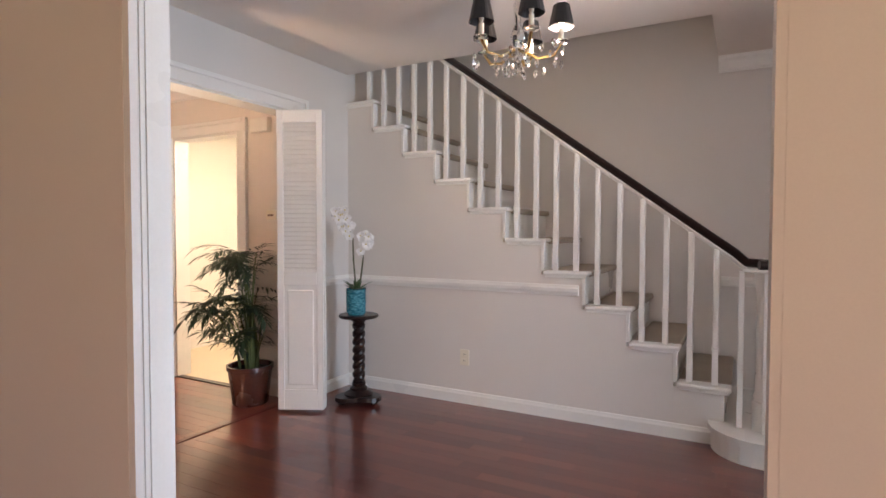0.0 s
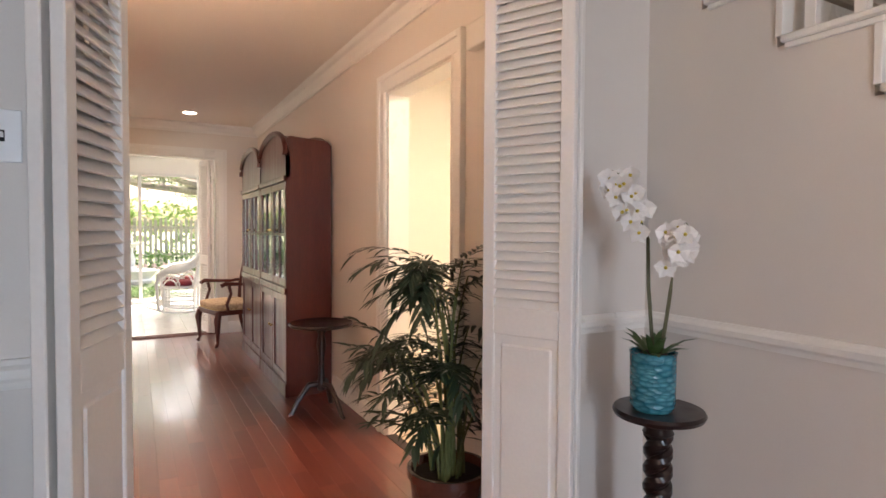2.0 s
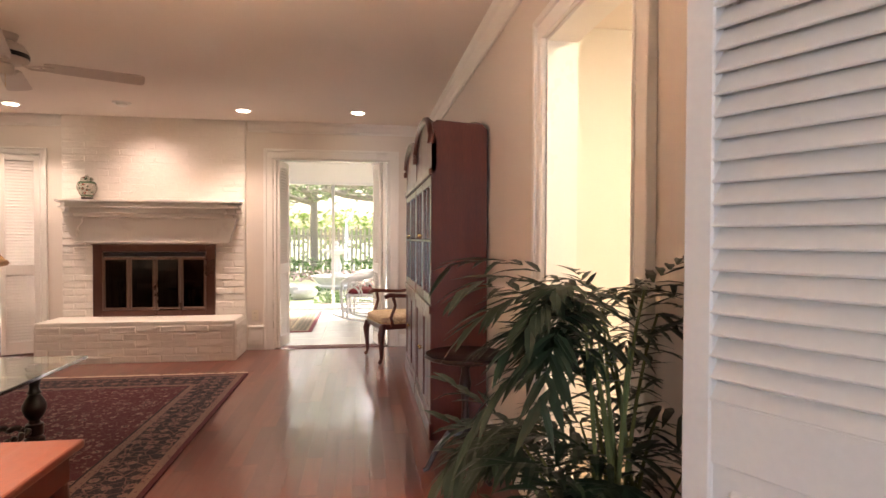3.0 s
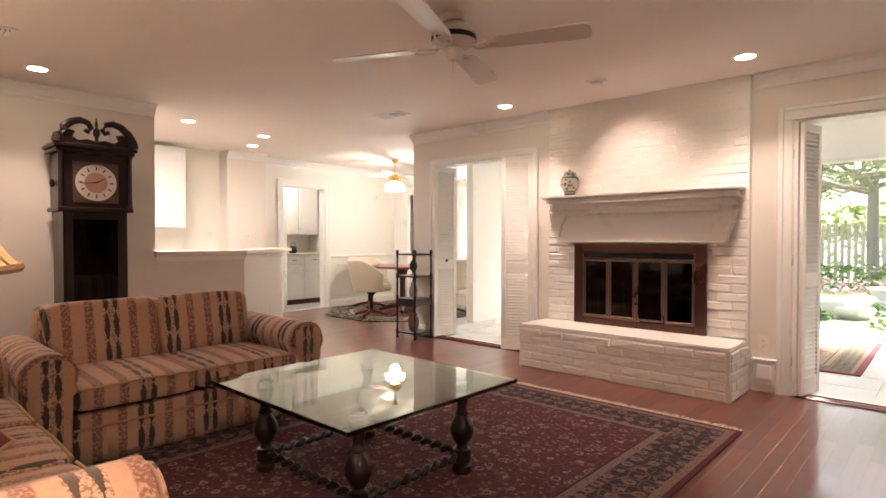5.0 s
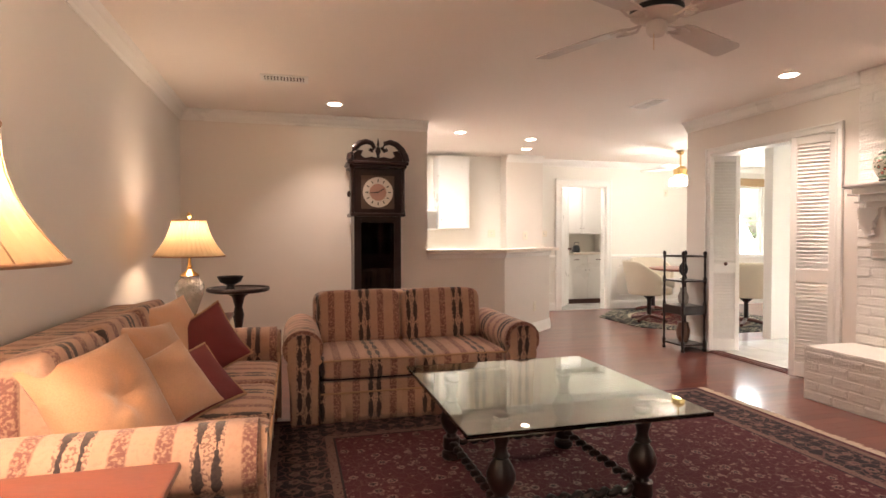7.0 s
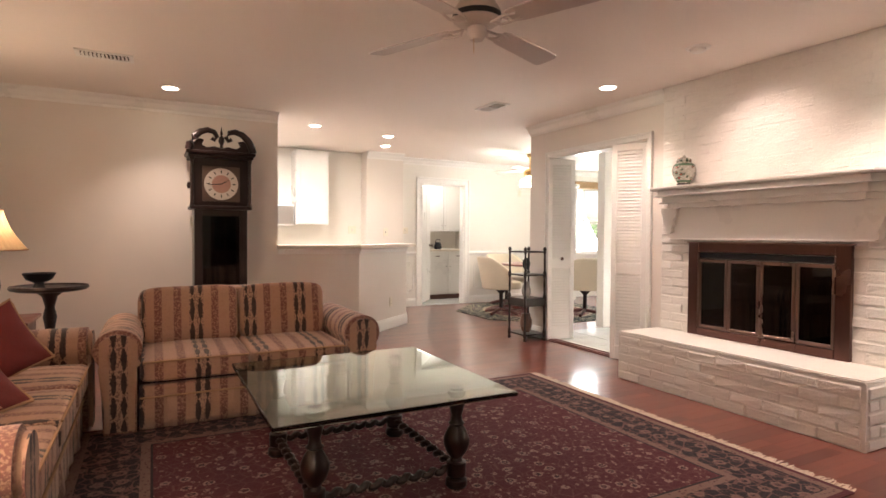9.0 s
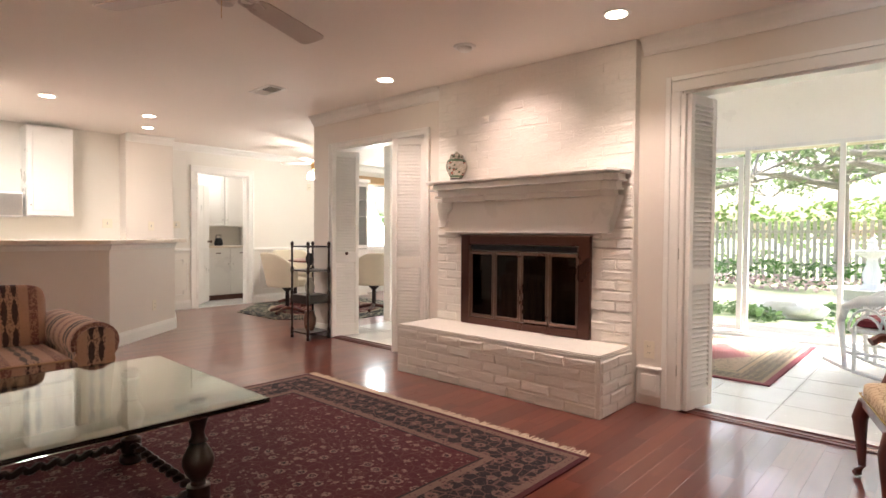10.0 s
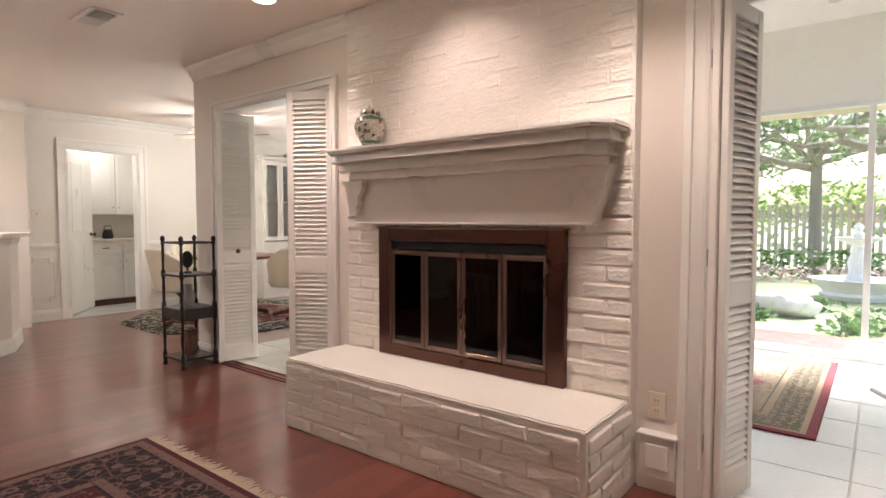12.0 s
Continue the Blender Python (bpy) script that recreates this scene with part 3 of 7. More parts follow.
trim("trim_entry_left", bm)
trim("trim_entry_right", boxed(0.385, 1.142, 0, 0.40, 1.268, 2.60), material=WALL)


# ---- folding louvred doors ----
def louvre_leaf(name, p, q, z0, z1, zones, panels, label, knob=None, hinges=(), tilt=1):
    """One leaf from p to q in plan. zones: louvred spans (from, to) in height; panels: raised panels."""
    p, q = Vector(p), Vector(q)
    w, t = (q - p).length, 0.028
    ang = math.degrees(math.atan2(q.y - p.y, q.x - p.x))
    root = thing(name, pose(p.x, p.y, z0, 0, 0, ang), label, "shutter door", "folding shutter doors")
    h = z1 - z0
    st = 0.045
    for x in (0, w - st):
        part("stile", boxed(x, -t / 2, 0, x + st, t / 2, h, 0.003), SHUT, root)
    cuts = sorted([*zones, *panels])
    edges = [0.0]
    for a, b in cuts:
        edges += [a, b]
    edges.append(h)
    for a, b in zip(edges[::2], edges[1::2]):
        part("rail", boxed(st, -t / 2 + 0.001, a, w - st, t / 2 - 0.001, b, 0.002), SHUT, root)
    for a, b in panels:
        bm = boxed(st, -0.005, a, w - st, 0.005, b)
        box(bm, st + 0.022, -t / 2 + 0.003, a + 0.03, w - st - 0.022, t / 2 - 0.003, b - 0.03, 0.007)
        part("panel", bm, SHUT, root)
    slat = None
    for a, b in zones:
        n = max(2, round((b - a) / 0.031))
        for i in range(n):
            m = pose(0, 0, a + (i + 0.5) * (b - a) / n, 54 * tilt)
            if slat is None:
                slat = part("slat", boxed(st - 0.004, -0.020, -0.003, w - st + 0.004, 0.020, 0.003, 0.0015), SHUT, root, at=m)
            else:
                share("slat", slat.data, root, m)
    if knob:
        bm = lathe(B(), [(0.006, 0), (0.006, 0.014), (0.016, 0.018), (0.019, 0.028), (0.012, 0.036), (0.002, 0.038)], 14)
        part("knob", bm, BRASS, root, "dark bronze knob", True, pose(w * knob[0], knob[2] * t / 2, knob[1], -90 * knob[2]))
    for x, z, s in hinges:
        bm = boxed(x - 0.018, s * t / 2, z - 0.035, x + 0.018, s * (t / 2 + 0.004), z + 0.035, 0.001)
        tube(bm, [(x, s * (t / 2 + 0.004), z - 0.036), (x, s * (t / 2 + 0.004), z + 0.036)], 0.005, 6)
        part("hinge", bm, STEEL, root, "small steel hinge")
    return root


TALL = dict(zones=[(0.95, 1.97)], panels=[(0.14, 0.86)])
FLABEL = "white folding door leaf, louvred above and panelled below"
louvre_leaf("shutter_door", (-2.47, 3.01), (-2.185, 3.15), 0.02, 2.075, TALL["zones"], TALL["panels"], FLABEL)
louvre_leaf("shutter_door", (-2.49, 3.055), (-2.205, 3.195), 0.02, 2.075, TALL["zones"], TALL["panels"], FLABEL)
louvre_leaf("shutter_door", (-2.49, 1.955), (-2.20, 1.85), 0.02, 2.075, TALL["zones"], TALL["panels"], FLABEL, tilt=-1)
louvre_leaf("shutter_door", (-2.50, 1.915), (-2.21, 1.81), 0.02, 2.075, TALL["zones"], TALL["panels"], FLABEL, tilt=-1)
FULL = dict(zones=[(0.12, 0.80), (0.90, 1.95)], panels=[])
PLABEL = "white folding louvred door leaf at the sunroom opening"
HNG = [(0.0, 0.25, -1), (0.0, 1.0, -1), (0.0, 1.78, -1)]
louvre_leaf("shutter_door", (-7.85, 1.60), (-8.14, 1.665), 0.02, 2.03, **FULL, label=PLABEL, tilt=-1, hinges=[(0.012, 0.25, 1), (0.012, 1.0, 1), (0.012, 1.78, 1)])
louvre_leaf("shutter_door", (-7.86, 1.635), (-8.15, 1.70), 0.02, 2.03, **FULL, label=PLABEL)
louvre_leaf("shutter_door", (-7.86, 2.72), (-8.15, 2.66), 0.02, 2.03, **FULL, label=PLABEL)
louvre_leaf("shutter_door", (-7.83, 2.76), (-8.13, 2.715), 0.02, 2.03, **FULL, label=PLABEL, hinges=[(0.012, 1.0, 1), (0.012, 1.78, 1)])
DLABEL = "white folding louvred door leaf at the breakfast room opening"
louvre_leaf("shutter_door", (-7.87, -2.085), (-8.17, -2.00), 0.02, 2.03, **FULL, label=DLABEL + ", with a knob", knob=(0.5, 0.90, -1))
louvre_leaf("shutter_door", (-7.89, -2.12), (-8.19, -2.04), 0.02, 2.03, **FULL, label=DLABEL)
louvre_leaf("shutter_door", (-7.95, -0.755), (-7.80, -1.04), 0.02, 2.03, **FULL, label=DLABEL, tilt=-1)
louvre_leaf("shutter_door", (-7.83, -1.05), (-8.00, -0.79), 0.02, 2.03, **FULL, label=DLABEL)

# thresholds
for nm, ya, yb in (("patio", 1.595, 2.805), ("dining", -2.085, -0.735)):
    bm = boxed(-7.985, ya, -0.012, -7.905, yb, 0.016, 0.005)
    box(bm, -7.962, ya, 0.016, -7.950, yb, 0.024, 0.002)
    box(bm, -7.918, ya, 0.0, -7.880, yb, 0.009, 0.003)
    trim("trim_threshold_" + nm, bm, "dark wooden threshold with a raised door track", MAHOG)
    slab("trim_sill_" + nm, -8.06, ya, -0.012, -7.985, yb, 0.012, MARBLE, "pale polished stone door sill", "trim")
slab("trim_threshold_foyer", -2.60, 1.877, -0.012, -2.565, 3.205, 0.004, MAHOG, "dark wooden threshold strip", "trim")
slab("trim_threshold_hall", -3.915, NY - 0.01, -0.012, -3.165, NY + 0.05, 0.006, DARKWOOD, "dark wooden threshold strip", "trim")


# ---- fireplace ----
BX = -7.83                   # face of the chimney breast
slab("wall_chimney", WX + 0.001, -0.485, 0, BX - 0.0045, 1.295, HC - 0.001, MORTAR, "painted brick chimney breast", "wall")
hearth = thing("hearth", pose(0, 0, 0), "raised hearth of white painted brick with a smooth top", "hearth")
part("core", boxed(BX, -0.514, 0, -7.381, 1.294, 0.372), MORTAR, hearth)
bm = boxed(BX, -0.512, 0.372, -7.380, 1.292, 0.392)
bmesh.ops.subdivide_edges(bm, edges=[e for e in bm.edges if abs(e.verts[0].co.y - e.verts[1].co.y) > 1], cuts=60)
bmesh.ops.subdivide_edges(bm, edges=[e for e in bm.edges if abs(e.verts[0].co.x - e.verts[1].co.x) > 0.3], cuts=14, use_grid_fill=True)
for v in bm.verts:
    q = v.co * 9
    v.co += Vector((0.007 * noise.noise(q) * (v.co.x > -7.5), 0.006 * noise.noise(q + Vector((5, 0, 0))), 0.0035 * noise.noise(q + Vector((0, 7, 0))) * (v.co.z > 0.38)))
bmesh.ops.bevel(bm, geom=[e for e in bm.edges if e.is_manifold and e.calc_face_angle(0) > 0.9], offset=0.007, segments=2, affect="EDGES")
part("hearth_slab", bm, BRICK, hearth, "smooth white painted hearth top", True)

insert = thing("fireplace_insert", pose(0, 0, 0), "bronze framed fireplace screen with four dark glass doors", "fireplace")
bm = B()
F0, F1 = BX - 0.005, -7.795
for y0, y1, z0, z1 in ((-0.185, -0.095, 0.394, 1.13), (0.91, 1.0, 0.394, 1.13), (-0.095, 0.91, 1.055, 1.13), (-0.095, 0.91, 0.394, 0.455)):
    box(bm, F0, y0, z0, F1, y1, z1, 0.006, 2)
part("frame", bm, BRASS, insert)
part("vent", boxed(F0, -0.095, 1.006, F1 - 0.014, 0.91, 1.05, 0.003), IRON, insert, "dark vent strip under the top rail")
bm = B()
for y0, y1, z0, z1 in ((-0.197, 1.012, 1.124, 1.134), (-0.095, -0.089, 0.456, 1.05), (0.904, 0.91, 0.456, 1.05)):
    box(bm, F0, y0, z0, F1 + 0.004, y1, z1, 0.002)
part("lip", bm, STILE, insert, "brighter bronze lip")
part("firebox", boxed(BX - 0.006, -0.095, 0.455, BX + 0.004, 0.91, 1.0), BLACK, insert, "black firebox")
dw = 1.005 / 4
for i in range(4):
    y = -0.095 + i * dw
    bm = B()
    for y0, y1, z0, z1 in ((y + 0.003, y + 0.024, 0.458, 0.998), (y + dw - 0.024, y + dw - 0.003, 0.458, 0.998), (y + 0.024, y + dw - 0.024, 0.975, 0.998), (y + 0.024, y + dw - 0.024, 0.458, 0.482)):
        box(bm, BX + 0.008, y0, z0, BX + 0.026, y1, z1, 0.003)
    d = part("glass_door", bm, STILE, insert, "paler bronze door frame")
    part("pane", boxed(BX + 0.012, y + 0.024, 0.482, BX + 0.017, y + dw - 0.024, 0.975), DARKGLASS, d, "dark glass pane")
for y in (0.40, 0.42):
    part("knob", lathe(B(), [(0.004, 0), (0.004, 0.012), (0.009, 0.016), (0.009, 0.024), (0.002, 0.026)], 10), BRASS, insert, smooth=True, at=pose(BX + 0.026, y, 0.968, 0, 90))
part("catch", lathe(B(), [(0.012, 0), (0.012, 0.006), (0.007, 0.010)], 12), BRASS, insert, smooth=True, at=pose(F1, 0.41, 0.43, 0, 90))

mantel = thing("mantel", pose(0, 0, 0), "white painted wooden mantel with stepped mouldings and scrolled brackets", "mantel")


def tray(bm, reach, side, z0, z1, cut):
    """A mantel layer with chamfered front corners."""
    a, b = -0.475 - side + 0.10, 1.275 + side - 0.10
    prism(bm, [(BX, a - 0.0), (BX + reach - cut, a), (BX + reach, a + cut), (BX + reach, b - cut), (BX + reach - cut, b), (BX, b)], z1 - z0, pose(0, 0, z0))


for reach, side, z0, z1 in ((0.235, 0.10, 1.560, 1.575), (0.224, 0.09, 1.548, 1.560), (0.190, 0.062, 1.512, 1.548), (0.212, 0.08, 1.500, 1.512),
                            (0.160, 0.037, 1.455, 1.500), (0.180, 0.053, 1.444, 1.455), (0.130, 0.012, 1.405, 1.444)):
    bm = B()
    tray(bm, reach, side, z0, z1, 0.07)
    part("shelf" if z1 > 1.57 else "moulding", bm, TRIM, mantel)
yz_up = Matrix(((0, 0, 1, 0), (1, 0, 0, 0), (0, 1, 0, 0), (0, 0, 0, 1)))
flank = [(0.075, 1.16), (0.068, 1.20), (0.050, 1.25), (0.030, 1.30), (0.022, 1.35), (0.0, 1.405)]
outline = [(-0.43 + a, z) for a, z in flank][::-1] + [(1.23 - a, z) for a, z in flank]
part("frieze", prism(B(), outline, 0.060, Matrix.Translation((BX, 0, 0)) @ yz_up), TRIM, mantel)
part("lower_bead", boxed(BX, -0.345, 1.146, BX + 0.066, 1.145, 1.160, 0.004), TRIM, mantel)
inner = [(0.10, 1.20), (0.125, 1.215), (0.115, 1.245), (0.135, 1.265), (0.125, 1.30), (0.15, 1.33), (0.17, 1.36), (0.165, 1.385), (0.18, 1.404)]
for y0, s in ((-0.43, 1), (1.23, -1)):
    shape = [(y0 + s * a, z) for a, z in flank[1:]][::-1] + [(y0 + s * a, z) for a, z in inner]
    part("bracket", prism(B(), shape if s > 0 else shape[::-1], 0.030, Matrix.Translation((BX + 0.058, 0, 0)) @ yz_up), TRIM, mantel, "scroll-cut bracket")

jar = thing("ginger_jar", pose(-7.77, -0.22, 1.576), "small painted porcelain ginger jar on a dark wooden stand", "jar")
part("stand", lathe(B(), [(0.052, 0), (0.058, 0.006), (0.05, 0.014), (0.056, 0.024), (0.05, 0.028)], 20), DARKWOOD, jar, "dark wooden stand", True)
k = Nodes("jar_porcelain", 0.12)
cell = k.cells(26, "F1", stretch=(1, 1, 1))
c2 = k.cells(60, "F1", stretch=(1, 1, 1))
band = k.op("ADD", k.between(k.z, 0.165, 0.185), k.between(k.z, 0.035, 0.05))
col = k.mix(k.op("LESS_THAN", cell, 0.40), (0.40, 0.38, 0.32), (0.05, 0.08, 0.05))
col = k.mix(k.op("LESS_THAN", cell, 0.22), col, (0.45, 0.12, 0.10))
col = k.mix(k.op("LESS_THAN", c2, 0.30), col, (0.60, 0.56, 0.46))
col = k.mix(band, col, (0.10, 0.16, 0.10))
JAR = k.finish(col)
part("body", lathe(B(), [(0.045, 0.026), (0.06, 0.05), (0.086, 0.10), (0.092, 0.135), (0.08, 0.175), (0.052, 0.198), (0.046, 0.205)], 28), JAR, jar, smooth=True)
part("lid", lathe(B(), [(0.056, 0.203), (0.058, 0.212), (0.05, 0.228), (0.02, 0.238), (0.012, 0.244), (0.012, 0.252), (0.002, 0.257)], 24), JAR, jar, smooth=True)


# ---- stairs of the foyer ----
RISE, RUN = 0.2155, 0.279
SX = 0.28                    # nosing of the second tread
stairs = thing("staircase", pose(0, 0, 0), "white painted stairs with carpeted treads, square balusters and a dark handrail", "staircase")
CARPET = mat("stair_carpet", (0.42, 0.36, 0.29), 0.95, vary=0.12, scale=8, grain=300, bump=0.3)
NST = 10


def nosing(i):
    """Front and top of tread i (the second tread is 1)."""
    return SX - (i - 1) * RUN, 0.128 + i * RISE


steps = [(nosing(1)[0] - 0.02, 0.0)]
for i in range(1, NST + 1):
    x, z = nosing(i)
    xn = nosing(i + 1)[0] - 0.02 if i < NST else FX
    steps += [(x - 0.02, z - 0.03), (max(xn, FX), z - 0.03)]
steps.append((FX, 0.0))
bm = prism(B(), steps, 0.09, Matrix.Translation((0, 3.90, 0)) @ Euler((radians(90), 0, 0)).to_matrix().to_4x4())
part("stringer_wall", bm, FOYER, stairs, "painted wall under the stair treads")
for i in range(1, NST + 1):
    x, z = nosing(i)
    xn = max(nosing(i + 1)[0], FX) - 0.0
    bm = boxed(xn + 0.001, 3.905, z - 0.04, x + 0.012, 4.748, z, 0.008)
    part("tread", bm, CARPET, stairs, "carpeted tread")
    part("riser", boxed(x - 0.045, 3.815, z - RISE, x - 0.02, 4.748, z - 0.041), TRIM, stairs)
    bm = boxed(xn - 0.0, 3.785, z - 0.026, x + 0.018, 3.903, z - 0.001, 0.006)
    box(bm, xn + 0.01, 3.797, z - 0.045, x + 0.004, 3.81, z - 0.026, 0.003)
    part("tread_end", bm, TRIM, stairs, "white moulded tread end")
    if i < NST:
        part("riser_end", boxed(xn - 0.022, 3.800, z, xn, 3.905, z + RISE - 0.03, 0.002), TRIM, stairs)
bm = boxed(0.262, 3.80, 0, 0.9, 4.748, 0.118)
part("start_step_core", bm, TRIM, stairs)
arc = [(0.30 + 0.27 * math.cos(a) * 1.0 + 0.16, 3.80 + 0.27 * math.sin(a)) for a in [math.pi * (1 + i / 14) for i in range(15)]]
part("start_step", prism(B(), arc + [(0.75, 4.0), (0.2, 4.0)], 0.11, pose(0, 0, 0)), TRIM, stairs, "rounded white starting step")
part("start_tread", prism(B(), [((x - 0.46) * 1.06 + 0.46, (y - 3.80) * 1.07 + 3.80) for x, y in arc] + [(0.76, 4.0), (0.19, 4.0)], 0.03, pose(0, 0, 0.11)), TRIM, stairs, "rounded white tread")


def rail_z(x):
    return 1.085 + (0.36 - x) * (1.445 / 1.965)


bal = None
for i in range(1, NST + 1):
    x, z = nosing(i)
    for dx in (0.075, 0.075 + RUN / 2):
        bx = x - dx
        top = rail_z(bx) - 0.05
        if bx < FX + 0.05:
            continue
        bm = boxed(-0.017, -0.017, 0, 0.017, 0.017, 0.20, 0.002)
        box(bm, -0.020, -0.020, 0.20, 0.020, 0.020, 0.208, 0.002)
        box(bm, -0.020, -0.020, 0.218, 0.020, 0.020, 0.226, 0.002)
        box(bm, -0.016, -0.016, 0.19, 0.016, 0.016, top - z, 0.004)
        part("baluster", bm, TRIM, stairs, at=pose(bx, 3.855, z))
bm = B()
pts = [(x, 3.855, rail_z(x)) for x in (-2.40, -1.9, -1.2, -0.5, 0.1, 0.30)] + [(0.36, 3.855, 1.075), (0.44, 3.85, 1.07), (0.52, 3.80, 1.07), (0.50, 3.71, 1.07), (0.42, 3.69, 1.07)]
tube(bm, pts, 0.033, 10, 0.8)
part("handrail", bm, DARKWOOD, stairs, "dark polished handrail", True)
bm = B()
tube(bm, [(x, 3.855, z - 0.042) for x, y, z in pts[:7]], 0.02, 6, 0.7)
part("rail_fillet", bm, TRIM, stairs)
bm = lathe(B(), [(0.06, 0.14), (0.06, 0.30), (0.052, 0.31), (0.058, 0.33), (0.048, 0.36), (0.046, 0.9), (0.055, 0.95), (0.06, 0.97), (0.06, 1.03)], 18)
part("newel_post", bm, TRIM, stairs, "round white newel post", True, pose(0.46, 3.76, 0))
part("newel_cap", lathe(B(), [(0.11, 1.025), (0.12, 1.033), (0.11, 1.042)], 24), TRIM, stairs, smooth=True, at=pose(0.46, 3.77, 0))
for a in range(4):
    ang = radians(200 + 70 * a)
    part("newel_baluster", boxed(-0.015, -0.015, 0.14, 0.015, 0.015, 1.03, 0.003), TRIM, stairs, at=pose(0.46 + 0.13 * math.cos(ang), 3.79 + 0.10 * math.sin(ang), 0))


# ---- den: soft furniture ----
STX, STY = stripe_fabric("striped_fabric_across", "x"), stripe_fabric("striped_fabric_along", "y")
PEACH = mat("peach_velvet", (0.50, 0.27, 0.15), 0.7, vary=0.2, scale=6, grain=200, bump=0.2)
PEACH.node_tree.nodes["Principled BSDF"].inputs["Sheen Weight"].default_value = 0.4
WINE = mat("wine_velvet", (0.16, 0.022, 0.022), 0.8, vary=0.2, scale=6, grain=200, bump=0.2)
PIPING = mat("tan_piping", (0.42, 0.25, 0.14), 0.8, vary=0.1)


def cushion(bm, x0, y0, z0, x1, y1, z1, e=0.22, nu=28, nv=16, wrinkle=0.006, m=None, seed=0.0, puff=0.0):
    """A stuffed block: a rounded box with slight wrinkles; puff lifts its middle."""
    c = Vector(((x0 + x1) / 2, (y0 + y1) / 2, (z0 + z1) / 2))
    r = Vector(((x1 - x0) / 2, (y1 - y0) / 2, (z1 - z0) / 2))
    pw = lambda v: math.copysign(abs(v) ** e, v)
    rows = []
    for j in range(nv + 1):
        ph = -math.pi / 2 + math.pi * j / nv
        row = []
        for i in range(nu):
            th = 2 * math.pi * i / nu
            p = Vector((pw(math.cos(ph)) * pw(math.cos(th)), pw(math.cos(ph)) * pw(math.sin(th)), pw(math.sin(ph))))
            q = Vector((p.x * r.x, p.y * r.y, p.z * r.z))
            if puff and p.z > 0:
                q.z += puff * (1 - p.x ** 2) * (1 - p.y ** 2)
            w = noise.noise((q + c) * 5 + Vector((seed, seed, 0)))
            q += q.normalized() * w * wrinkle
            q = q + c
            row.append(bm.verts.new(m @ q if m else q))
        rows.append(row)
    for a, b in zip(rows, rows[1:]):
        for i in range(nu):
            j = (i + 1) % nu
            bm.faces.new((a[i], a[j], b[j], b[i]))
    bmesh.ops.remove_doubles(bm, verts=rows[0] + rows[-1], dist=1e-5)
    return bm


def arm_outline(flip):
    pts = [(0.0, 0.0), (0.17, 0.0), (0.17, 0.40)]
    for i in range(17):
        a = radians(-40 + i * 260 / 16)
        pts.append((0.095 + 0.125 * math.cos(a), 0.485 + 0.115 * math.sin(a)))
    pts.append((0.0, 0.38))
    return [(-x, z) for x, z in pts][::-1] if flip else pts


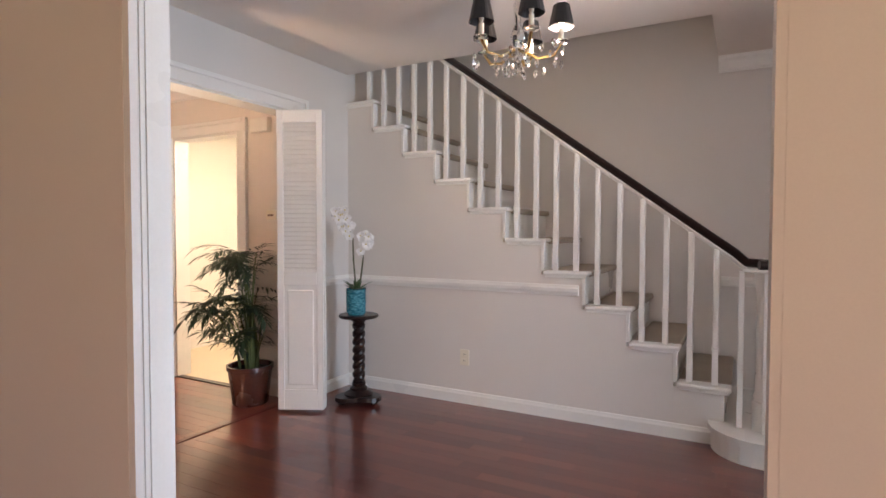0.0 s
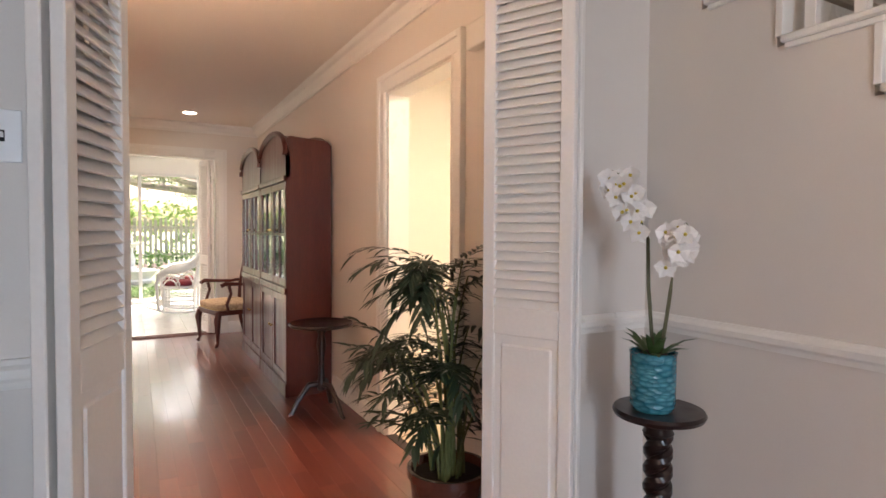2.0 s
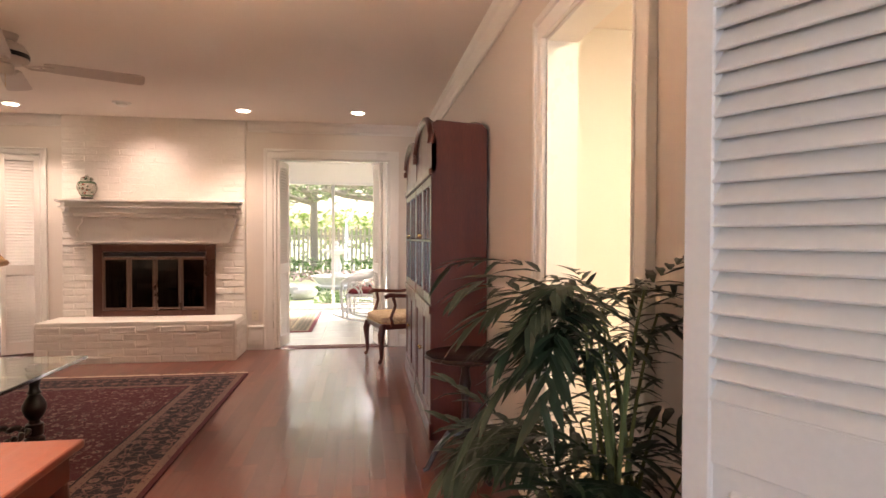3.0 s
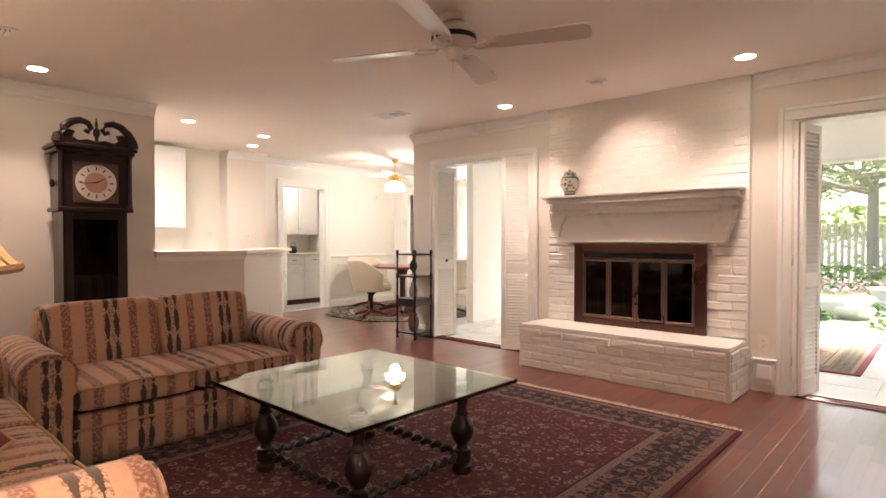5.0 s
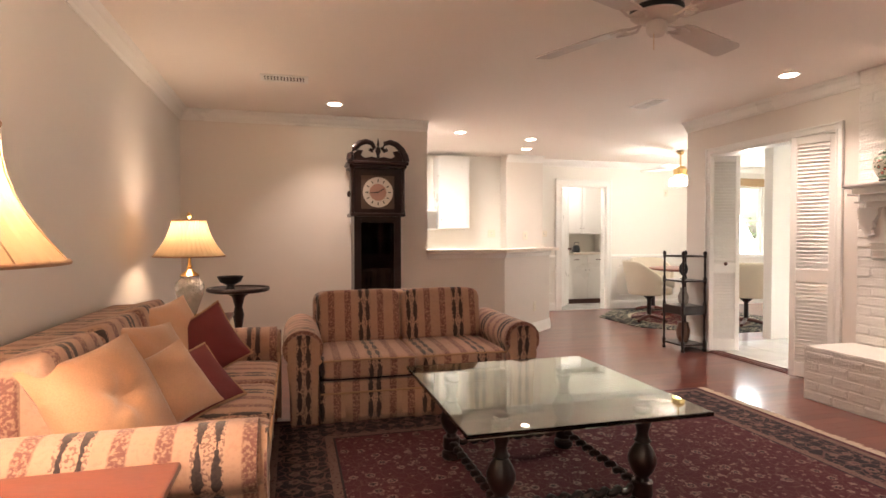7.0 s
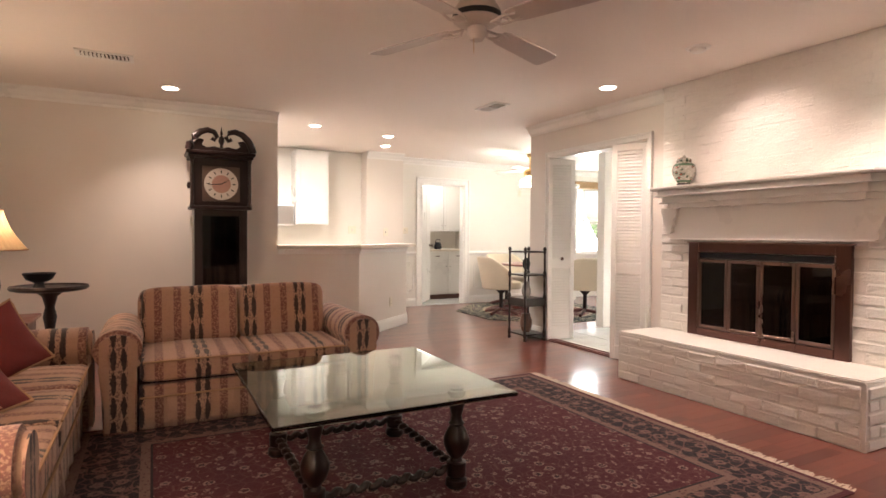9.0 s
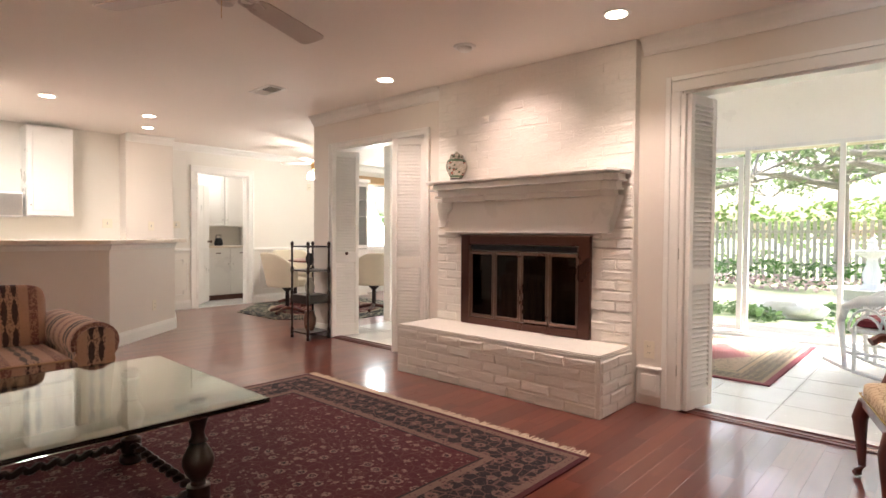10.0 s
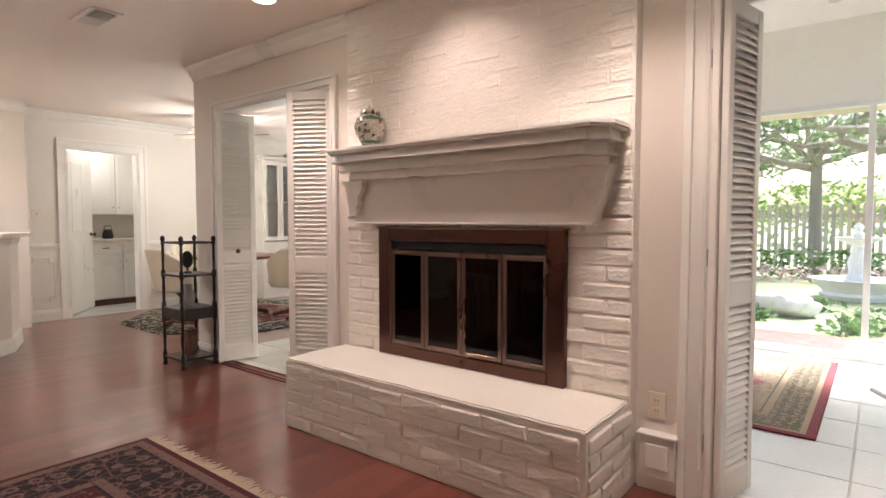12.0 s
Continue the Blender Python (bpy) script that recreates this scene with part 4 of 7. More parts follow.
def settee(name, m, width, seats, depth, top, label):
    """Rolled-arm settee; local +y is its front."""
    root = thing(name, m, label, "sofa")
    facing = stripe_fabric("striped_facing", "x", 20.14 - (width / 2 - 0.10) / 0.36, True)
    h, aw = width / 2, 0.20
    up = Euler((radians(90), 0, 0)).to_matrix().to_4x4()
    part("base", boxed(-h + aw, -depth / 2 + 0.06, 0.03, h - aw, depth / 2 - 0.085, 0.272, 0.012, 2), STX, root)
    # near-black strip paints the shadow gap between base and seat cushions
    part("shadow_deck", boxed(-h + aw, -depth / 2 + 0.06, 0.27, h - aw, depth / 2 - 0.13, 0.30), DARKWOOD, root, "dark strip standing in for the shadow gap under the seat cushions")
    part("welt", tube(B(), [(-h + aw, depth / 2 - 0.079, 0.20), (0, depth / 2 - 0.077, 0.20), (h - aw, depth / 2 - 0.079, 0.20)], 0.006, 6), PIPING, root)
    bm = B()
    n = 60
    top_e, bot_e = [], []
    for i in range(n + 1):
        x = -h + aw + (width - 2 * aw) * i / n
        y = depth / 2 - 0.085 + 0.004 * math.sin(i * 0.9) + (0.012 if i % 20 in (9, 10, 11) else 0)
        top_e.append(bm.verts.new((x, depth / 2 - 0.085, 0.20)))
        bot_e.append(bm.verts.new((x, y, 0.012)))
    for i in range(n):
        bm.faces.new((bot_e[i], bot_e[i + 1], top_e[i + 1], top_e[i]))
    ob = part("skirt", bm, STX, root, smooth=True)
    ob.modifiers.new("thick", "SOLIDIFY").thickness = 0.008
    for s, flip in ((-1, True), (1, False)):
        bm = prism(B(), arm_outline(flip), depth - 0.12, Matrix.Translation((s * (h - aw + 0.01), depth / 2 - 0.04, 0.012)) @ up)
        bmesh.ops.bevel(bm, geom=[e for e in bm.edges if all(abs(v.co.y - (depth / 2 - 0.04)) < 1e-4 for v in e.verts)], offset=0.022, segments=3, affect="EDGES")
        part("arm", bm, STY, root, smooth=True)
        cx = s * (h - aw + 0.01)
        sign = -1 if flip else 1
        face = [(sign * 0.09 + (x - sign * 0.09) * 0.90, 0.02 + z * 0.93) for x, z in arm_outline(flip)]
        bm = prism(B(), face, 0.007, Matrix.Translation((cx, depth / 2 - 0.034, 0.012)) @ up)
        part("arm_facing", bm, facing, root, "fabric-covered arm front")
    bm = cushion(B(), -h + aw - 0.02, -depth / 2, 0.06, h - aw + 0.02, -depth / 2 + 0.22, top - 0.02, 0.16, 36, 20, 0.004)
    part("back_frame", bm, STX, root, smooth=True)
    w = (width - 2 * aw) / seats
    for i in range(seats):
        x = -h + aw + i * w
        bm = cushion(B(), x + 0.004, -depth / 2 + 0.17, 0.29, x + w - 0.004, depth / 2 - 0.045, 0.425, 0.2, 36, 18, 0.006, None, i * 3.1, 0.02)
        part("seat_cushion", bm, STX, root, smooth=True)
        rim = [(x + 0.02, depth / 2 - 0.046, 0.413), (x + w / 2, depth / 2 - 0.043, 0.418), (x + w - 0.02, depth / 2 - 0.046, 0.413)]
        part("piping", tube(B(), rim, 0.006, 6), PIPING, root)
        lean = Matrix.Translation((0, -depth / 2 + 0.27, 0.42)) @ Euler((radians(11), 0, 0)).to_matrix().to_4x4()
        bm = cushion(B(), x + 0.004, -0.085, -0.02, x + w - 0.004, 0.085, top - 0.42, 0.3, 36, 18, 0.008, lean, i * 5.3 + 1)
        part("back_cushion", bm, STX, root, smooth=True)
    for x in (-h + aw, h - aw - 0.04):
        for y in (-depth / 2 + 0.1, depth / 2 - 0.15):
            part("foot", boxed(x, y, 0, x + 0.04, y + 0.04, 0.04), DARKWOOD, root)
    return root


settee("loveseat", pose(-4.51, -1.20, 0), 1.66, 2, 0.95, 0.80, "two-seat rolled-arm loveseat in tan, rust and black striped fabric")
settee("sofa", pose(-3.19, -0.05, 0, 0, 0, 90), 2.12, 3, 0.97, 0.83, "long rolled-arm sofa in tan, rust and black striped fabric")


def throw(name, m, w, h, t, material, label, cord=None, tuft=False):
    """A square scatter cushion standing on its edge; local y is its thickness."""
    root = thing(name, m, label, "cushion", "scatter cushions on the sofa")
    n = 30
    bm = B()
    grid = {}
    for s in (-1, 1):
        for i in range(n + 1):
            for j in range(n + 1):
                u, v = 2 * i / n - 1, 2 * j / n - 1
                edge = (1 - u ** 2) * (1 - v ** 2)
                pinch = 1 - 0.11 * (1 - u * u) * abs(v) ** 3 - 0.11 * (1 - v * v) * abs(u) ** 3
                p = Vector((u * w / 2 * pinch, s * t / 2 * edge ** 0.56, h / 2 + v * h / 2 * pinch))
                rr = math.hypot(u, v)
                if tuft:
                    p.y -= s * (0.034 * math.exp(-rr * rr * 22) + 0.010 * math.exp(-rr * rr * 4))
                    p.y += s * 0.006 * math.cos(5 * math.atan2(v, u)) * math.exp(-(rr - 0.3) ** 2 * 14)
                fold = math.sin(9 * (abs(u) - abs(v)) + 3 * noise.noise(p * 5))
                p.y += s * 0.005 * fold * (abs(u * v)) ** 0.7 * edge ** 0.3
                p.y += 0.013 * noise.noise(p * 7 + Vector((w, s, 0))) * edge
                if s == 1 and edge == 0:
                    grid[s, i, j] = grid[-1, i, j]
                else:
                    grid[s, i, j] = bm.verts.new(p)
        for i in range(n):
            for j in range(n):
                bm.faces.new([grid[s, a, b] for a, b in ((i, j), (i + 1, j), (i + 1, j + 1), (i, j + 1))])
    part("cover", bm, material, root, smooth=True)
    if cord:
        pts = []
        for k in range(65):
            q = k / 64 * 4
            side, f = int(q) % 4, q - int(q)
            u, v = ((2 * f - 1, -1), (1, 2 * f - 1), (1 - 2 * f, 1), (-1, 1 - 2 * f))[side]
            pinch = 1 - 0.11 * (1 - u * u) * abs(v) ** 3 - 0.11 * (1 - v * v) * abs(u) ** 3
            pts.append((u * w / 2 * pinch, 0, h / 2 + v * h / 2 * pinch))
        part("piping", tube(B(), pts, 0.007, 6), cord, root)
    return root


throw("scatter_cushion", pose(-3.20, 0.66, 0.43, 28, 6, 64), 0.47, 0.43, 0.21, PEACH, "large tufted peach velvet cushion leaning on the sofa back", tuft=True)
throw("scatter_cushion", pose(-3.16, -0.56, 0.43, 22, 4, 66), 0.46, 0.44, 0.18, PEACH, "peach velvet cushion against the sofa back")
throw("scatter_cushion", pose(-3.17, -0.02, 0.43, 26, -6, 66), 0.44, 0.40, 0.18, PEACH, "peach velvet cushion against the sofa back")
throw("scatter_cushion", pose(-3.30, 0.30, 0.43, 36, 10, 56), 0.44, 0.34, 0.16, PEACH, "peach velvet cushion slumped low on the seat")
throw("scatter_cushion", pose(-3.34, -0.60, 0.43, 24, 22, 40), 0.40, 0.37, 0.13, WINE, "wine red velvet cushion with tan piping", PIPING)
throw("scatter_cushion", pose(-3.38, 0.16, 0.43, 44, 8, 52), 0.40, 0.32, 0.12, WINE, "wine red velvet cushion with tan piping", PIPING)

# ---- den: rug and coffee table ----
RX0, RX1, RY0, RY1 = -6.79, -3.56, -0.93, 1.53
RUG = rug_pattern("persian_rug", RX0, RX1, RY0, RY1, (0.03, 0.075, 0.335, 0.38), (0.072, 0.004, 0.012), (0.007, 0.005, 0.010), (0.20, 0.12, 0.095), (0.27, 0.165, 0.14), 15.0)
rug = thing("rug", pose(0, 0, 0), "dark red persian rug with a black flowered border and pale fringe", "rug")
bm = B()
NX, NYR = 60, 44
vs = [[bm.verts.new((RX0 + (RX1 - RX0) * i / NX, RY0 + (RY1 - RY0) * j / NYR, 0.009 + 0.0015 * noise.noise(Vector((i * 0.35, j * 0.35, 2))))) for j in range(NYR + 1)] for i in range(NX + 1)]
for i in range(NX):
    for j in range(NYR):
        bm.faces.new((vs[i][j], vs[i + 1][j], vs[i + 1][j + 1], vs[i][j + 1]))
rim = [v[0] for v in vs] + vs[-1][1:] + [v[-1] for v in vs[::-1]][1:] + vs[0][::-1][1:-1]
low = [bm.verts.new((v.co.x, v.co.y, 0.001)) for v in rim]
for i in range(len(rim)):
    j = (i + 1) % len(rim)
    bm.faces.new((rim[i], low[i], low[j], rim[j]))
part("rug_field", bm, RUG, rug)
FRINGE = mat("cotton_fringe", (0.62, 0.52, 0.42), 0.9, vary=0.15)
frnd = random.Random(5)
for x, s in ((RX0, -1), (RX1, 1)):
    bm = B()
    y = RY0
    while y < RY1:
        ln, dy = frnd.uniform(0.05, 0.085), frnd.uniform(-0.02, 0.02)
        tube(bm, [(x + s * 0.0, y, 0.006), (x + s * ln * 0.5, y + dy * 0.3, 0.007), (x + s * ln, y + dy, 0.003)], [0.004, 0.0035, 0.002], 4)
        y += 0.0095
    tagged(part("fringe", bm, FRINGE, rug, "pale knotted cotton fringe"), kind="stuff")

ctab = thing("coffee_table", pose(-4.865, 0.285, 0.0105), "square glass-topped coffee table on dark turned legs", "coffee table")
part("glass_top", boxed(-0.535, -0.565, 0.442, 0.535, 0.565, 0.462, 0.004, 2), TABLEGLASS, ctab, "thick clear green-edged glass top")
LEG = [(0.045, 0), (0.052, 0.01), (0.05, 0.035), (0.035, 0.045), (0.045, 0.055), (0.045, 0.115), (0.03, 0.12), (0.026, 0.135), (0.048, 0.165), (0.060, 0.20), (0.060, 0.225), (0.045, 0.26), (0.028, 0.285), (0.038, 0.295), (0.028, 0.305), (0.024, 0.33), (0.036, 0.375), (0.042, 0.39), (0.030, 0.40), (0.042, 0.41), (0.042, 0.43)]
LX, LY = 0.33, 0.37
for x in (-LX, LX):
    for y in (-LY, LY):
        part("leg", lathe(B(), LEG, 18), DARKWOOD, ctab, smooth=True, at=pose(x, y, 0))
        part("pad", lathe(B(), [(0.03, 0.43), (0.03, 0.442)], 14), BLACK, ctab, at=pose(x, y, 0))


def twist(bm, p, q, r=0.02, turns=9, seg=72):
    """A barley twist bar from p to q."""
    p, q = Vector(p), Vector(q)
    d = (q - p).normalized()
    s = d.cross(Vector((0, 0, 1))) if abs(d.z) < 0.9 else d.cross(Vector((1, 0, 0)))
    s.normalize()
    u = s.cross(d)
    pts = []
    for i in range(seg + 1):
        a = 2 * math.pi * turns * i / seg
        pts.append(p + (q - p) * i / seg + 0.42 * r * (math.cos(a) * s + math.sin(a) * u))
    return tube(bm, pts, r * 0.82, 7)


for y in (-LY, LY):
    part("stretcher", twist(B(), (-LX + 0.045, y, 0.085), (LX - 0.045, y, 0.085)), DARKWOOD, ctab, smooth=True)
part("stretcher", twist(B(), (-LX, -LY + 0.045, 0.085), (-LX, LY - 0.045, 0.085)), DARKWOOD, ctab, smooth=True)
part("stretcher", twist(B(), (LX, -LY + 0.045, 0.085), (LX, LY - 0.045, 0.085)), DARKWOOD, ctab, smooth=True)

# ---- den: lamps and end tables ----
m = bpy.data.materials.new("lampshade_silk")
m.use_nodes = True
n_, l_ = m.node_tree.nodes, m.node_tree.links
dif, trl, mx, em, ad = (n_.new(k) for k in ("ShaderNodeBsdfDiffuse", "ShaderNodeBsdfTranslucent", "ShaderNodeMixShader", "ShaderNodeEmission", "ShaderNodeAddShader"))
dif.inputs[0].default_value = trl.inputs[0].default_value = (0.30, 0.205, 0.115, 1)
mx.inputs[0].default_value = 0.6
em.inputs[0].default_value, em.inputs[1].default_value = (1.0, 0.62, 0.28, 1), 0.02
l_.new(dif.outputs[0], mx.inputs[1])
l_.new(trl.outputs[0], mx.inputs[2])
l_.new(mx.outputs[0], ad.inputs[0])
l_.new(em.outputs[0], ad.inputs[1])
l_.new(ad.outputs[0], n_["Material Output"].inputs[0])
SILK = m
CUT = Nodes("cut_crystal", 0.05)
CUT.b.inputs["Transmission Weight"].default_value = 0.6
CUT.b.inputs["IOR"].default_value = 1.5
CUTG = CUT.finish((0.85, 0.83, 0.78), CUT.cells(55, "F1", stretch=(1, 1, 1)), 0.9, 0.01)
BULB = glow("lit_bulb", (1, 0.78, 0.5), 6)


def shade(bm, r0, r1, z0, z1, pleats, bow=0.0):
    seg, rows = pleats * 4, 8
    rings = []
    for j in range(rows + 1):
        f = j / rows
        r = r0 + (r1 - r0) * f - bow * math.sin(math.pi * f)
        rings.append([bm.verts.new(((r + 0.0022 * math.sin(i * math.pi / 2)) * math.cos(2 * math.pi * i / seg), (r + 0.0022 * math.sin(i * math.pi / 2)) * math.sin(2 * math.pi * i / seg), z0 + (z1 - z0) * f)) for i in range(seg)])
    for a, b in zip(rings, rings[1:]):
        for i in range(seg):
            j = (i + 1) % seg
            bm.faces.new((a[i], a[j], b[j], b[i]))
    return bm


def table_lamp(m, label, r0, r1, z0, z1, bow, ribs=0):
    root = thing("table_lamp", m, label, "lamp", "table lamps beside the sofa")
    part("foot", lathe(B(), [(0.07, 0), (0.075, 0.01), (0.06, 0.022), (0.045, 0.03)], 24), GOLD, root, "brass foot", True)
    part("urn", lathe(B(), [(0.042, 0.03), (0.05, 0.05), (0.085, 0.15), (0.098, 0.21), (0.092, 0.25), (0.06, 0.285), (0.062, 0.30)], 28), CUTG, root, "cut crystal urn", True)
    part("neck", lathe(B(), [(0.064, 0.30), (0.066, 0.306), (0.03, 0.335), (0.014, 0.35), (0.02, 0.365), (0.01, 0.38), (0.008, z0 + 0.09)], 20), GOLD, root, "brass neck", True)
    part("bulb", lathe(B(), [(0.012, z0 + 0.09), (0.02, z0 + 0.11), (0.028, z0 + 0.14), (0.02, z0 + 0.165), (0.004, z0 + 0.175)], 14), BULB, root, "lit bulb", True).visible_shadow = False
    sh = part("shade", shade(B(), r0, r1, z0, z1, 40, bow), SILK, root, "pleated cream silk shade")
    for i in range(ribs):
        a = 2 * math.pi * (i + 0.3) / ribs
        line = [(r0 + (r1 - r0) * f - bow * math.sin(math.pi * f) + 0.002, z0 + (z1 - z0) * f) for f in [j / 8 for j in range(9)]]
        part("rib", tube(B(), [(r * math.cos(a), r * math.sin(a), z) for r, z in line], 0.0022, 5), PIPING, root, "braided seam of the shade")
    for r, z in ((r0, z0), (r1, z1)):
        bm = B()
        tube(bm, [((r + 0.001) * math.cos(a), (r + 0.001) * math.sin(a), z) for a in [2 * math.pi * i / 40 for i in range(41)]], 0.006, 6)
        part("shade_rim", bm, PIPING, root)
    part("finial", lathe(B(), [(0.004, z1 - 0.01), (0.006, z1 + 0.01), (0.02, z1 + 0.03), (0.014, z1 + 0.05), (0.004, z1 + 0.06)], 14), GOLD, root, "brass finial", True)
    return root


table_lamp(pose(-3.01, -1.50, 0.62), "lit crystal urn lamp with a pleated cream shade", 0.235, 0.11, 0.44, 0.69, 0.02)
table_lamp(pose(-2.97, 1.46, 0.617), "large lit crystal lamp with a bell-shaped cream shade", 0.29, 0.17, 0.523, 0.815, 0.035, 10)

ENDTOP = mat("rosewood_top", (0.19, 0.060, 0.040), 0.34, vary=0.2, scale=3, grain=40, bump=0.01, coat=0.2, stretch=(1, 5, 1))


def end_table(m, w, d, h, label, top):
    root = thing("end_table", m, label, "side table")
    part("tabletop", boxed(-w / 2, -d / 2, h - 0.025, w / 2, d / 2, h, 0.008, 2), top, root)
    part("apron", boxed(-w / 2 + 0.03, -d / 2 + 0.03, h - 0.11, w / 2 - 0.03, d / 2 - 0.03, h - 0.026), MAHOG, root)
    for x in (-w / 2 + 0.05, w / 2 - 0.05):
        for y in (-d / 2 + 0.05, d / 2 - 0.05):
            part("leg", lathe(B(), [(0.015, 0), (0.02, 0.05), (0.022, h - 0.2), (0.028, h - 0.15), (0.024, h - 0.111)], 10), MAHOG, root, smooth=True, at=pose(x, y, 0))
    return root


end_table(pose(-3.08, 1.47, 0), 0.72, 0.52, 0.615, "wooden end table with a reddish polished top", ENDTOP)
end_table(pose(-3.02, -1.52, 0), 0.52, 0.5, 0.618, "small dark end table in the corner", MAHOG)

tt = thing("pedestal_table", pose(-3.28, -2.1, 0), "round dark pedestal table with a scalloped raised rim", "side table")
part("tabletop", lathe(B(), [(0.20, 0.74), (0.24, 0.75), (0.25, 0.765), (0.245, 0.78), (0.232, 0.768), (0.0005, 0.767)], 36), DARKWOOD, tt, smooth=True)
part("pedestal", lathe(B(), [(0.03, 0.16), (0.05, 0.20), (0.03, 0.26), (0.022, 0.4), (0.045, 0.55), (0.03, 0.62), (0.05, 0.70), (0.10, 0.74)], 18), DARKWOOD, tt, smooth=True)
for a in (90, 210, 330):
    part("foot", tube(B(), [(0.02, 0, 0.2), (0.10, 0, 0.19), (0.20, 0, 0.09), (0.27, 0, 0.02)], [0.03, 0.026, 0.02, 0.018], 8), DARKWOOD, tt, smooth=True, at=pose(0, 0, 0, 0, 0, a))
bowl = thing("dish", pose(-3.22, -2.08, 0.768), "small dark pressed dish on the pedestal table", "dish")
part("foot_ring", lathe(B(), [(0.04, 0), (0.03, 0.02), (0.03, 0.035)], 20), IRON, bowl, smooth=True)
part("bowl", lathe(B(), [(0.03, 0.035), (0.08, 0.06), (0.105, 0.105), (0.10, 0.107), (0.075, 0.067), (0.0005, 0.045)], 28), IRON, bowl, smooth=True)

# ---- den: tall clock ----
clock = thing("grandfather_clock", pose(-4.535, -2.93, 0, 0, 0, 180), "tall dark mahogany longcase clock with a swan-neck pediment", "clock")
CL = DARKWOOD
part("plinth", boxed(-0.275, -0.19, 0, 0.275, 0.19, 0.10, 0.008), CL, clock)
part("base_box", boxed(-0.255, -0.17, 0.10, 0.255, 0.17, 0.52, 0.006), CL, clock)
part("base_moulding", boxed(-0.27, -0.185, 0.52, 0.27, 0.185, 0.56, 0.012, 2), CL, clock)
bm = B()
for x0, x1 in ((-0.235, -0.165), (0.165, 0.235)):
    box(bm, x0, -0.16, 0.56, x1, 0.14, 1.40, 0.004)
box(bm, -0.165, 0.11, 0.56, 0.165, 0.14, 1.40)
box(bm, -0.165, -0.16, 0.56, 0.165, -0.13, 0.62)
box(bm, -0.165, -0.16, 1.34, 0.165, -0.13, 1.40)
part("waist", bm, CL, clock)
part("waist_glass", boxed(-0.165, -0.150, 0.62, 0.165, -0.146, 1.34), DARKGLASS, clock, "dark glass waist door")
part("pendulum", lathe(B(), [(0.002, 0), (0.07, 0.004), (0.075, 0.012), (0.002, 0.018)], 24), GOLD, clock, "brass pendulum bob", True, pose(0, -0.03, 0.78, 90))
part("pendulum_rod", tube(B(), [(0, -0.03, 0.80), (0, -0.03, 1.36)], 0.004, 6), GOLD, clock)
part("hood_base", boxed(-0.275, -0.20, 1.40, 0.275, 0.16, 1.435, 0.01, 2), CL, clock)
part("hood_box", boxed(-0.25, -0.165, 1.435, 0.25, 0.15, 1.88, 0.004), CL, clock)
for x in (-0.255, 0.255):
    part("column", lathe(B(), [(0.022, 1.435), (0.016, 1.46), (0.014, 1.84), (0.022, 1.88)], 12), CL, clock, smooth=True, at=pose(x, -0.18, 0))
for x in (-0.29, 0.29):
    part("side_bead", lathe(B(), [(0.012, 1.60), (0.02, 1.63), (0.012, 1.66)], 10), CL, clock, smooth=True, at=pose(x * 0.93, 0, 0))
bm = boxed(-0.285, -0.205, 1.88, 0.285, 0.16, 1.91, 0.006)
box(bm, -0.305, -0.225, 1.91, 0.305, 0.16, 1.945, 0.012, 2)
part("cornice", bm, CL, clock)
part("dial_plate", boxed(-0.165, -0.170, 1.475, 0.165, -0.164, 1.805), mat("dial_brass", (0.10, 0.065, 0.05), 0.45, 0.5), clock, "tarnished square dial plate")
part("dial_ring", lathe(B(), [(0.150, 0), (0.150, 0.004), (0.085, 0.004), (0.085, 0)], 40), mat("dial_cream", (0.50, 0.44, 0.37), 0.4, vary=0.05), clock, "cream chapter ring", at=pose(0, -0.170, 1.64, 90))
part("dial_centre", lathe(B(), [(0.084, 0), (0.084, 0.005), (0.002, 0.005)], 32), mat("dial_rose", (0.36, 0.20, 0.15), 0.4, 0.3), clock, "worn copper dial centre", at=pose(0, -0.170, 1.64, 90))
for ang, ln in ((60, 0.075), (-95, 0.115)):
    part("pointer", prism(B(), [(-0.005, 0), (0.005, 0), (0.002, ln), (-0.002, ln)], 0.002, Matrix.Translation((0, -0.178, 1.64)) @ Euler((radians(90), radians(ang), 0)).to_matrix().to_4x4()), IRON, clock)
for i in range(12):
    a = radians(30 * i)
    part("numeral", boxed(-0.005, -0.001, -0.014, 0.005, 0.001, 0.014), IRON, clock, at=pose(0.114 * math.sin(a), -0.1755, 1.64 + 0.114 * math.cos(a), 0, math.degrees(a)))
for s in (-1, 1):
    pts = [(s * 0.28, 1.945), (s * 0.27, 2.0), (s * 0.235, 2.065), (s * 0.18, 2.115), (s * 0.12, 2.135), (s * 0.065, 2.12), (s * 0.038, 2.075), (s * 0.06, 2.045), (s * 0.088, 2.062)]
    bm = tube(B(), [(x, -0.20, z) for x, z in pts], [0.036, 0.036, 0.033, 0.03, 0.027, 0.024, 0.022, 0.02, 0.018], 10, 1.0)
    part("swan_neck", bm, CL, clock, smooth=True)
bm = prism(B(), [(-0.27, 0), (0.27, 0), (0.25, 0.06), (0.20, 0.11), (0.15, 0.10), (0.17, 0.055), (0.13, 0.03), (0.06, 0.045), (0, 0.03), (-0.06, 0.045), (-0.13, 0.03), (-0.17, 0.055), (-0.15, 0.10), (-0.20, 0.11), (-0.25, 0.06)], 0.03, Matrix.Translation((0, -0.16, 1.945)) @ Euler((radians(90), 0, 0)).to_matrix().to_4x4())
part("pediment", bm, CL, clock)
